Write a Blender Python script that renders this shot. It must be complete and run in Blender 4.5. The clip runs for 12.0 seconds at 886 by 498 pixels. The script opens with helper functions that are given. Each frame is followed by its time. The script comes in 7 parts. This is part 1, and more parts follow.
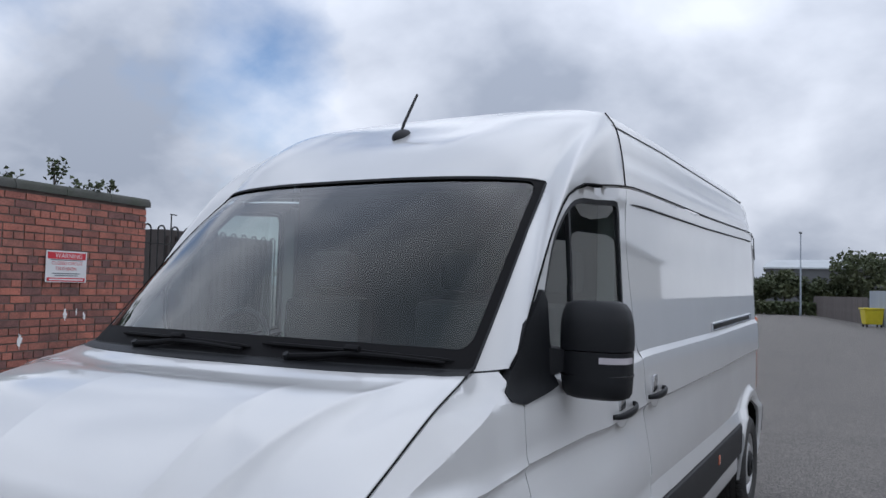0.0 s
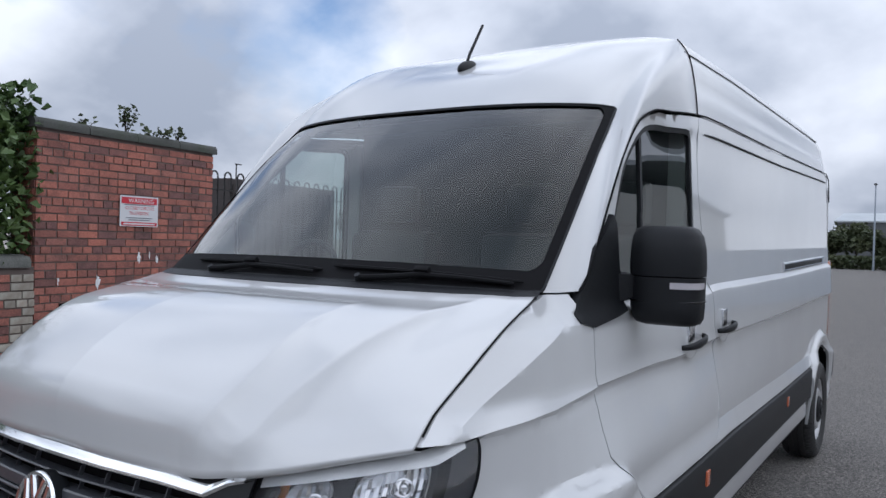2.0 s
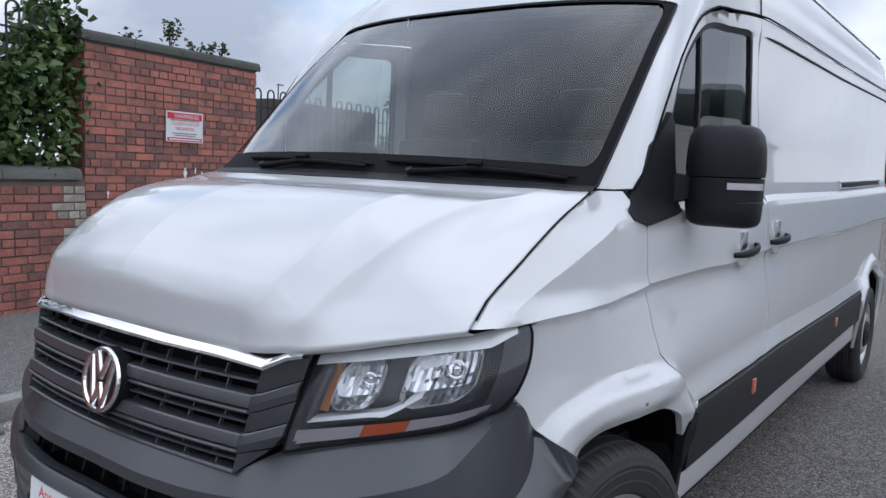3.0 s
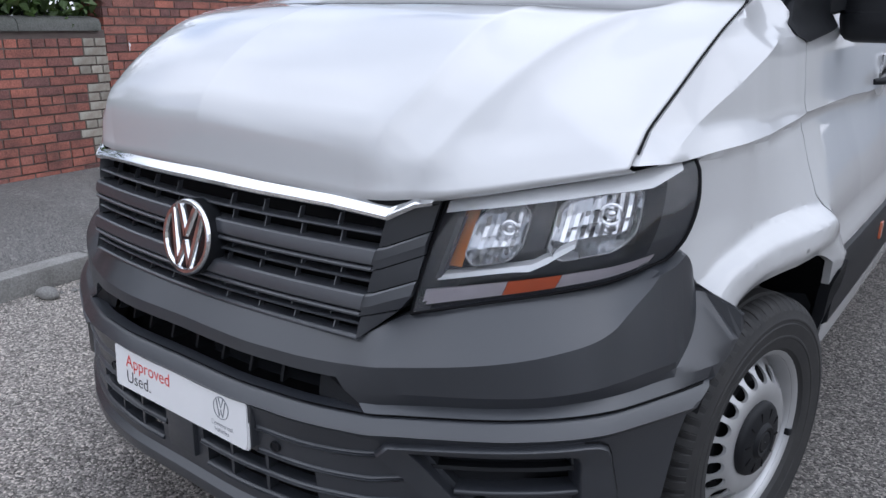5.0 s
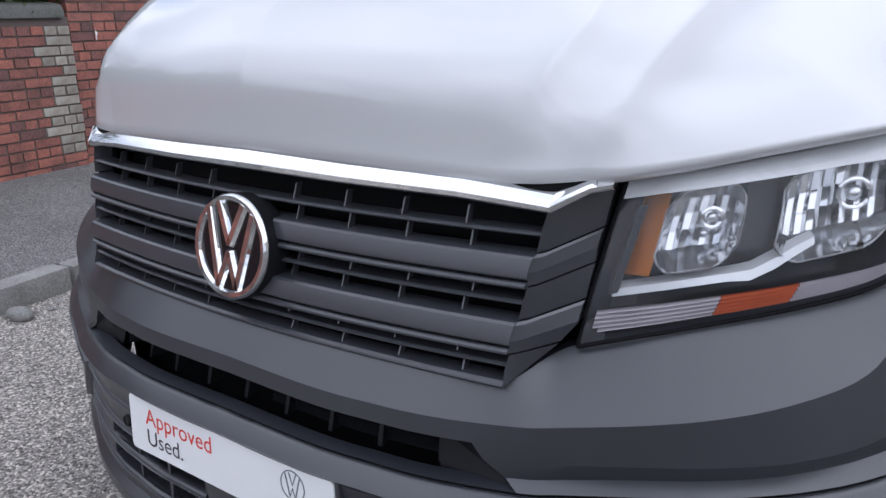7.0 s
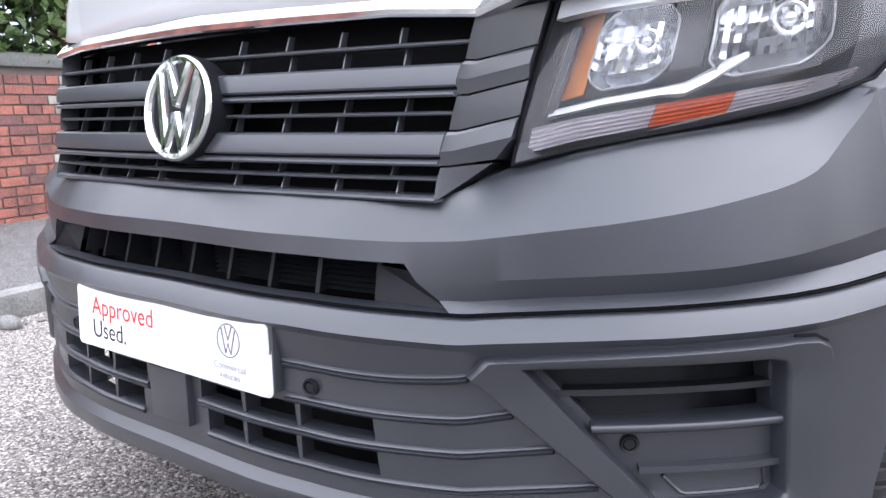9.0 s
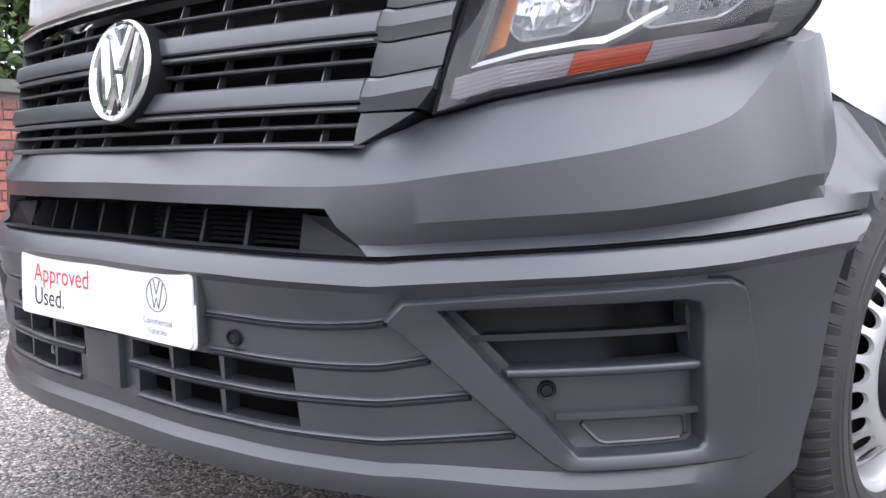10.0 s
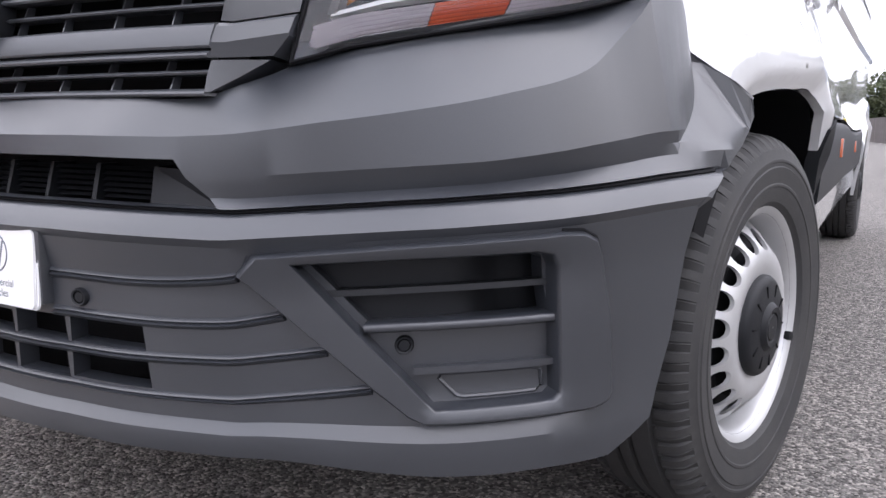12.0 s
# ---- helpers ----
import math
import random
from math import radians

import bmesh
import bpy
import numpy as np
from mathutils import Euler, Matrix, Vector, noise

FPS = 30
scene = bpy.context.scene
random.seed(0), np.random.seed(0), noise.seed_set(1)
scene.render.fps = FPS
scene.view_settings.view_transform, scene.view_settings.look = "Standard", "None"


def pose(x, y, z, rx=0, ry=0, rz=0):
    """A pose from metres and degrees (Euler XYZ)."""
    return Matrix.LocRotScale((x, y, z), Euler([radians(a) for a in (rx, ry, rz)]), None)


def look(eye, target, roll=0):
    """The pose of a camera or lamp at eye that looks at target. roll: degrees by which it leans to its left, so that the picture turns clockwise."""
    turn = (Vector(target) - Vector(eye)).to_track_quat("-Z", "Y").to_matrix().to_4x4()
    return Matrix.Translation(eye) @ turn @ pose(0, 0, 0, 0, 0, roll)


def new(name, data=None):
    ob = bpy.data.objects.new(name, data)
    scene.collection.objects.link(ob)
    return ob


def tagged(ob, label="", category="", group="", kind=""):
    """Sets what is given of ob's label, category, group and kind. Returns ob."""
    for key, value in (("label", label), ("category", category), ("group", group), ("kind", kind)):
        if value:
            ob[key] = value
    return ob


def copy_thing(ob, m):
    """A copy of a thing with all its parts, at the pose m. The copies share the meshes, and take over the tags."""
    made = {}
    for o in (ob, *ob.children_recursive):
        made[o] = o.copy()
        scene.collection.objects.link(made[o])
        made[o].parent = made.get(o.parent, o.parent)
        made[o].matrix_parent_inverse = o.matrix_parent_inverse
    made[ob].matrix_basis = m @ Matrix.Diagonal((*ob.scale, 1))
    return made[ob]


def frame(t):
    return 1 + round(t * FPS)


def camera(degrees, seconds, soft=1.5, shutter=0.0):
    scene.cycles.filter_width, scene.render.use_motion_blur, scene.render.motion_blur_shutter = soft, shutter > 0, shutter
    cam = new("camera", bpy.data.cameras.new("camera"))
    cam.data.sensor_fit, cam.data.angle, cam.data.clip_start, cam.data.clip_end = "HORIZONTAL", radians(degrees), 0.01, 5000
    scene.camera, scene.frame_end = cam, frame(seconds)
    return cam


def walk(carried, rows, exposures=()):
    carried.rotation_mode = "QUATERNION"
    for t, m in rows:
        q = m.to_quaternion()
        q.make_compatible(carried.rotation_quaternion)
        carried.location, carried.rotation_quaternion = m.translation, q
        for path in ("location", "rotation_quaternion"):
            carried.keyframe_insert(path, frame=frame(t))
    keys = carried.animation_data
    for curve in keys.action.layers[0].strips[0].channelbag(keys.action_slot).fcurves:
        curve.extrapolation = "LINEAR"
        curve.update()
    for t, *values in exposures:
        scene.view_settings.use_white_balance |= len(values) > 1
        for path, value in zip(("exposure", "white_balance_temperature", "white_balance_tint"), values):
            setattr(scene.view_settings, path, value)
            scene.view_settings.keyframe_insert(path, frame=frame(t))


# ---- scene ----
cam = camera(60.0, 12.0)
PATH = [
    (0, (1.944, -0.984, 1.74), (0.952, 0.75, 1.841), 1.41),
    (0.5, (1.945, -0.997, 1.724), (0.933, 0.725, 1.816), 1.22),
    (1, (1.943, -1.006, 1.704), (0.9, 0.7, 1.778), 1.21),
    (1.5, (1.928, -0.994, 1.677), (0.848, 0.689, 1.714), 1.31),
    (2, (1.917, -1.0, 1.64), (0.798, 0.657, 1.618), 1.50),
    (2.5, (1.901, -1.009, 1.586), (0.744, 0.619, 1.478), 1.91),
    (3, (1.882, -1.017, 1.528), (0.693, 0.578, 1.322), 2.31),
    (3.5, (1.874, -1.037, 1.486), (0.658, 0.519, 1.169), 2.27),
    (3.7, (1.816, -0.999, 1.471), (0.6, 0.545, 1.101), 2.30),
    (5.3, (1.439, -0.943, 1.414), (0.269, 0.572, 0.834), 0.60),
    (5.5, (1.396, -0.957, 1.406), (0.227, 0.561, 0.833), 0.66),
    (6, (1.189, -0.888, 1.397), (0.067, 0.656, 0.8), 0.32),
    (6.5, (1.013, -0.795, 1.373), (-0.065, 0.771, 0.75), -0.19),
    (7, (0.976, -0.747, 1.305), (-0.13, 0.811, 0.715), -0.83),
    (8.8, (1.113, -0.733, 0.942), (-0.098, 0.82, 0.593), -1.45),
    (9, (1.106, -0.743, 0.935), (-0.063, 0.84, 0.575), -1.17),
    (9.5, (1.135, -0.734, 0.888), (-0.006, 0.871, 0.536), -0.89),
    (10, (1.212, -0.693, 0.799), (0.021, 0.896, 0.558), -0.63),
    (10.5, (1.231, -0.675, 0.774), (0.084, 0.945, 0.528), -0.35),
    (11, (1.247, -0.658, 0.775), (0.149, 0.99, 0.489), -0.23),
    (11.5, (1.254, -0.648, 0.774), (0.209, 1.031, 0.472), 0.02),
    (12, (1.269, -0.637, 0.768), (0.261, 1.063, 0.463), 0.23),
]
walk(cam, [(t, look(eye, target, roll)) for t, eye, target, roll in PATH],
     [(0, -0.06, 5780, 12), (2.5, 0.16, 5720, 12), (3.5, 0.35, 5700, 12), (5.5, 0.42, 5750, 14), (7, 0.46, 5750, 15), (9, 1.78, 5900, 17), (12, 1.45, 6150, 19)])

from mathutils import geometry

# ---- world, sun, light ----
world = bpy.data.worlds.new("world")
scene.world = world
world.use_nodes = True
wn, wl = world.node_tree.nodes, world.node_tree.links
wn.clear()


def node(nodes, kind, **values):
    n = nodes.new(kind)
    for key, value in values.items():
        if key in n.inputs:
            n.inputs[key].default_value = value
    return n


BREAK = (-0.735, 0.500, 0.458)
sky = wn.new("ShaderNodeTexSky")
sky.sky_type, sky.sun_disc = "NISHITA", False
sky.sun_elevation, sky.sun_rotation = radians(48), radians(90)
sky_bg = node(wn, "ShaderNodeBackground", Strength=0.13)
wl.new(sky.outputs[0], sky_bg.inputs["Color"])
coord = wn.new("ShaderNodeTexCoord")
split = wn.new("ShaderNodeSeparateXYZ")
wl.new(coord.outputs["Generated"], split.inputs[0])
lift = wn.new("ShaderNodeMath")
lift.operation = "ADD"
lift.inputs[1].default_value = 0.55
wl.new(split.outputs["Z"], lift.inputs[0])
lift_max = wn.new("ShaderNodeMath")
lift_max.operation = "MAXIMUM"
lift_max.inputs[1].default_value = 0.12
wl.new(lift.outputs[0], lift_max.inputs[0])
plane_x, plane_y = wn.new("ShaderNodeMath"), wn.new("ShaderNodeMath")
for m, axis in ((plane_x, "X"), (plane_y, "Y")):
    m.operation = "DIVIDE"
    wl.new(split.outputs[axis], m.inputs[0])
    wl.new(lift_max.outputs[0], m.inputs[1])
join = wn.new("ShaderNodeCombineXYZ")
wl.new(plane_x.outputs[0], join.inputs[0])
wl.new(plane_y.outputs[0], join.inputs[1])
big = node(wn, "ShaderNodeTexNoise", Scale=1.25, Detail=9.0, Roughness=0.50, Distortion=0.15)
wl.new(join.outputs[0], big.inputs["Vector"])
shade = node(wn, "ShaderNodeTexNoise", Scale=2.2, Detail=6.0, Roughness=0.48, Distortion=0.1)
wl.new(join.outputs[0], shade.inputs["Vector"])
cover = wn.new("ShaderNodeValToRGB")
cover.color_ramp.elements[0].position, cover.color_ramp.elements[0].color = 0.33, (0, 0, 0, 1)
cover.color_ramp.elements[1].position, cover.color_ramp.elements[1].color = 0.43, (1, 1, 1, 1)
# a blue break in the clouds over the wall
toward = wn.new("ShaderNodeVectorMath")
toward.operation = "DOT_PRODUCT"
toward.inputs[1].default_value = BREAK
wl.new(coord.outputs["Generated"], toward.inputs[0])
clearing = wn.new("ShaderNodeMapRange")
clearing.interpolation_type = "SMOOTHSTEP"
clearing.inputs["From Min"].default_value, clearing.inputs["From Max"].default_value = 0.90, 1.0
clearing.inputs["To Min"].default_value, clearing.inputs["To Max"].default_value = -0.05, 0.19
wl.new(toward.outputs["Value"], clearing.inputs["Value"])
thin = wn.new("ShaderNodeMath")
thin.operation = "SUBTRACT"
wl.new(big.outputs["Fac"], thin.inputs[0])
wl.new(clearing.outputs[0], thin.inputs[1])
wl.new(thin.outputs[0], cover.inputs[0])
tone = wn.new("ShaderNodeValToRGB")
tone.color_ramp.elements[0].position, tone.color_ramp.elements[0].color = 0.40, (1.0, 1.0, 1.0, 1)
tone.color_ramp.elements[1].position, tone.color_ramp.elements[1].color = 0.62, (0.46, 0.49, 0.54, 1)
wl.new(shade.outputs["Fac"], tone.inputs[0])
cloud_bg = node(wn, "ShaderNodeBackground", Strength=1.12)
wl.new(tone.outputs[0], cloud_bg.inputs["Color"])
dome = wn.new("ShaderNodeMapRange")
dome.inputs["From Max"].default_value = 1.0
dome.inputs["To Min"].default_value, dome.inputs["To Max"].default_value = 0.75, 1.62
wl.new(split.outputs["Z"], dome.inputs["Value"])
wl.new(dome.outputs[0], cloud_bg.inputs["Strength"])
mix_bg = wn.new("ShaderNodeMixShader")
wl.new(cover.outputs[0], mix_bg.inputs[0])
wl.new(sky_bg.outputs[0], mix_bg.inputs[1])
wl.new(cloud_bg.outputs[0], mix_bg.inputs[2])
world_out = wn.new("ShaderNodeOutputWorld")
wl.new(mix_bg.outputs[0], world_out.inputs[0])

sun_data = bpy.data.lights.new("sun", "SUN")
sun_data.energy, sun_data.angle, sun_data.color = 0.45, radians(75), (1.0, 0.96, 0.9)
sun = new("sun", sun_data)
sun.matrix_world = look((11, 1, 12), (0, 1, 0))


# ---- materials ----
def material(name, colour, rough=0.5, metal=0.0, coat=0.0, coat_rough=0.05, spec=0.5, var=0.0, var_scale=3.0, var_colour=None,
             grain=0.0, grain_scale=200.0, bump=0.0, bump_scale=300.0, bump_kind="noise", rough_var=0.0, coords="Object", random_value=0.0):
    m = bpy.data.materials.new(name)
    m.use_nodes = True
    nodes, links = m.node_tree.nodes, m.node_tree.links
    p = nodes["Principled BSDF"]
    p.inputs["Base Color"].default_value = (*colour, 1)
    p.inputs["Roughness"].default_value, p.inputs["Metallic"].default_value = rough, metal
    p.inputs["Coat Weight"].default_value, p.inputs["Coat Roughness"].default_value = coat, coat_rough
    p.inputs["Specular IOR Level"].default_value = spec
    p.inputs["Coat IOR"].default_value = 1.75
    tc = nodes.new("ShaderNodeTexCoord")
    last = None
    if var:
        n1 = node(nodes, "ShaderNodeTexNoise", Scale=var_scale, Detail=6.0, Roughness=0.6)
        links.new(tc.outputs[coords], n1.inputs["Vector"])
        ramp = nodes.new("ShaderNodeMapRange")
        ramp.inputs["From Min"].default_value, ramp.inputs["From Max"].default_value = 0.35, 0.7
        ramp.inputs["To Max"].default_value = var
        links.new(n1.outputs["Fac"], ramp.inputs["Value"])
        mx = nodes.new("ShaderNodeMix")
        mx.data_type = "RGBA"
        mx.inputs["A"].default_value = (*colour, 1)
        mx.inputs["B"].default_value = (*(var_colour or [c * 0.5 for c in colour]), 1)
        links.new(ramp.outputs[0], mx.inputs["Factor"])
        last = mx.outputs["Result"]
        if rough_var:
            rr = nodes.new("ShaderNodeMapRange")
            rr.inputs["From Min"].default_value, rr.inputs["From Max"].default_value = 0.3, 0.7
            rr.inputs["To Min"].default_value, rr.inputs["To Max"].default_value = rough, min(1.0, rough + rough_var)
            links.new(n1.outputs["Fac"], rr.inputs["Value"])
            links.new(rr.outputs[0], p.inputs["Roughness"])
    if grain:
        n2 = node(nodes, "ShaderNodeTexNoise", Scale=grain_scale, Detail=2.0)
        links.new(tc.outputs[coords], n2.inputs["Vector"])
        hv = nodes.new("ShaderNodeHueSaturation")
        mr = nodes.new("ShaderNodeMapRange")
        mr.inputs["From Min"].default_value, mr.inputs["From Max"].default_value = 0.3, 0.7
        mr.inputs["To Min"].default_value, mr.inputs["To Max"].default_value = 1 - grain, 1 + grain
        links.new(n2.outputs["Fac"], mr.inputs["Value"])
        links.new(mr.outputs[0], hv.inputs["Value"])
        if last:
            links.new(last, hv.inputs["Color"])
        else:
            hv.inputs["Color"].default_value = (*colour, 1)
        last = hv.outputs[0]
    if random_value:
        info = nodes.new("ShaderNodeObjectInfo")
        hv = nodes.new("ShaderNodeHueSaturation")
        mr = nodes.new("ShaderNodeMapRange")
        mr.inputs["To Min"].default_value, mr.inputs["To Max"].default_value = 1 - random_value, 1 + random_value
        links.new(info.outputs["Random"], mr.inputs["Value"])
        links.new(mr.outputs[0], hv.inputs["Value"])
        if last:
            links.new(last, hv.inputs["Color"])
        else:
            hv.inputs["Color"].default_value = (*colour, 1)
        last = hv.outputs[0]
    if last:
        links.new(last, p.inputs["Base Color"])
    if bump:
        if bump_kind == "voronoi":
            b = node(nodes, "ShaderNodeTexVoronoi", Scale=bump_scale)
            height = b.outputs["Distance"]
        else:
            b = node(nodes, "ShaderNodeTexNoise", Scale=bump_scale, Detail=3.0)
            height = b.outputs["Fac"]
        links.new(tc.outputs[coords], b.inputs["Vector"])
        bm_ = node(nodes, "ShaderNodeBump", Strength=bump, Distance=0.004)
        links.new(height, bm_.inputs["Height"])
        links.new(bm_.outputs[0], p.inputs["Normal"])
    return m


def glass_material(name, tint, rough=0.0, least=0.07, steep=5.0):
    """Thin glass: clear film with a mirror-like surface that follows the Fresnel law."""
    m = bpy.data.materials.new(name)
    m.use_nodes = True
    nodes, links = m.node_tree.nodes, m.node_tree.links
    nodes.clear()
    out = nodes.new("ShaderNodeOutputMaterial")
    tr = node(nodes, "ShaderNodeBsdfTransparent", Color=(*tint, 1))
    gl = node(nodes, "ShaderNodeBsdfGlossy", Roughness=rough)
    lw = node(nodes, "ShaderNodeLayerWeight", Blend=0.5)
    power = nodes.new("ShaderNodeMath")
    power.operation = "POWER"
    power.inputs[1].default_value = steep
    links.new(lw.outputs["Facing"], power.inputs[0])
    fr = nodes.new("ShaderNodeMapRange")
    fr.inputs["To Min"].default_value, fr.inputs["To Max"].default_value = least, 1.0
    links.new(power.outputs[0], fr.inputs["Value"])
    mx = nodes.new("ShaderNodeMixShader")
    links.new(fr.outputs[0], mx.inputs[0])
    links.new(tr.outputs[0], mx.inputs[1])
    links.new(gl.outputs[0], mx.inputs[2])
    links.new(mx.outputs[0], out.inputs[0])
    return m


PAINT = material("white_paint", (0.55, 0.555, 0.56), rough=0.32, coat=1.0, coat_rough=0.03, var=0.10, var_scale=2.2, var_colour=(0.46, 0.46, 0.45), rough_var=0.1, bump=0.04, bump_scale=2.6)
GREY_PLASTIC = material("grey_bumper_plastic", (0.024, 0.0265, 0.032), rough=0.28, spec=0.9, var=0.35, var_scale=5.0, var_colour=(0.030, 0.033, 0.039),
                        grain=0.08, grain_scale=700, bump=0.10, bump_scale=900, rough_var=0.12)
GRILLE_PLASTIC = material("grille_plastic", (0.046, 0.049, 0.056), rough=0.28, spec=0.9, var=0.3, var_scale=9.0, var_colour=(0.046, 0.049, 0.055), bump=0.08, bump_scale=900)
DARK_PLASTIC = material("dark_trim_plastic", (0.009, 0.010, 0.012), rough=0.48, spec=0.25, var=0.3, var_scale=8.0, var_colour=(0.017, 0.017, 0.019), bump=0.08, bump_scale=800)
# near-black for rubber and dark parts, and for shade painted into openings
BLACK = material("black_parts_and_shade", (0.004, 0.004, 0.005), rough=0.7, spec=0.15, var=0.3, var_scale=20.0)
GLOSS_BLACK = material("gloss_black", (0.01, 0.01, 0.012), rough=0.12, var=0.2, var_scale=10.0)
CHROME = material("chrome", (0.86, 0.87, 0.88), rough=0.06, metal=1.0)
SATIN_CHROME = material("satin_chrome", (0.75, 0.76, 0.78), rough=0.22, metal=1.0, var=0.2, var_scale=12.0)
REFLECTOR = material("lamp_reflector", (0.62, 0.63, 0.65), rough=0.10, metal=1.0, var=0.3, var_scale=40.0, var_colour=(0.34, 0.35, 0.36))
LAMP_RIM = material("lamp_rim", (0.32, 0.32, 0.33), rough=0.3, metal=0.9)
SILVER_TRIM = material("satin_silver_trim", (0.62, 0.63, 0.64), rough=0.38, metal=0.25, var=0.15, var_scale=25.0)
SILVER = material("silver_wheel_paint", (0.50, 0.505, 0.51), rough=0.36, metal=0.6, var=0.35, var_scale=9.0, var_colour=(0.42, 0.41, 0.40), rough_var=0.15)
RUBBER = material("tyre_rubber", (0.022, 0.022, 0.023), rough=0.68, var=0.5, var_scale=14.0, var_colour=(0.045, 0.043, 0.04), bump=0.12, bump_scale=260)
WINDSCREEN_GLASS = glass_material("windscreen_glass", (0.64, 0.73, 0.71), 0.0, 0.03, 3.0)
SIDE_GLASS = glass_material("side_glass", (0.62, 0.70, 0.67), 0.0, 0.28)
LENS_GLASS = glass_material("lens_glass", (0.97, 0.97, 0.97), 0.0, 0.045)
RIBBED_GLASS = material("ribbed_clear_plastic", (0.50, 0.47, 0.50), rough=0.12, coat=1.0, var=0.2, var_scale=30.0)
LAMP_GREY = material("lamp_inner_grey", (0.016, 0.018, 0.023), rough=0.5, spec=0.3, var=0.25, var_scale=14.0)
AMBER = material("amber_plastic", (0.50, 0.17, 0.03), rough=0.2, coat=0.5, var=0.2, var_scale=30.0)
ORANGE_LENS = material("orange_lens", (0.58, 0.14, 0.06), rough=0.2, coat=0.6, var=0.2, var_scale=40.0)
WHITE_PLATE = material("white_plate", (0.82, 0.82, 0.82), rough=0.25, var=0.1, var_scale=6.0)
RED_INK = material("red_print", (0.72, 0.05, 0.03), rough=0.4)
BLACK_INK = material("black_print", (0.02, 0.02, 0.025), rough=0.4)
GREY_INK = material("grey_print", (0.16, 0.17, 0.19), rough=0.4)
TRIM_GREY = material("cab_grey_fabric", (0.065, 0.067, 0.072), rough=0.8, var=0.4, var_scale=10, bump=0.2, bump_scale=400)
CAB_DARK = material("cab_dark_plastic", (0.02, 0.021, 0.023), rough=0.6, var=0.3, var_scale=6)
CAB_LIGHT = material("cab_pale_trim", (0.35, 0.35, 0.34), rough=0.6, var=0.2, var_scale=6)
MIRROR_GLASS = material("mirror_glass", (0.9, 0.9, 0.9), rough=0.02, metal=1.0)


# ---- mesh helpers ----
def mesh(name, verts, faces, smooth=True, sharp=35.0):
    me = bpy.data.meshes.new(name)
    me.from_pydata([tuple(v) for v in verts], [], [tuple(f) for f in faces])
    me.validate()
    if smooth:
        me.polygons.foreach_set("use_smooth", [True] * len(me.polygons))
        me.set_sharp_from_angle(angle=radians(sharp))
    me.update()
    return me


def welded(me):
    """Joins the two halves of a mirrored mesh along the middle."""
    bm = bmesh.new()
    bm.from_mesh(me)
    bmesh.ops.remove_doubles(bm, verts=bm.verts, dist=0.0004)
    bmesh.ops.recalc_face_normals(bm, faces=bm.faces)
    bm.to_mesh(me)
    bm.free()
    return me


def facing(me, way):
    """Turns the faces of a mesh so that they look towards way."""
    if sum(p.normal.dot(Vector(way)) * p.area for p in me.polygons) < 0:
        me.flip_normals()
    return me


def under(ob, name):
    """Whether ob is the named part, or a piece of it."""
    while ob and ob.name.split(".")[0] != name:
        ob = ob.parent
    return bool(ob)


def on_body(ob):
    """Whether a part belongs to the van's body, and not to a wheel."""
    while ob:
        if ob.name.split(".")[0] in ("wheel", "badge"):
            return False
        if ob.name == "panel_van":
            return True
        ob = ob.parent
    return False


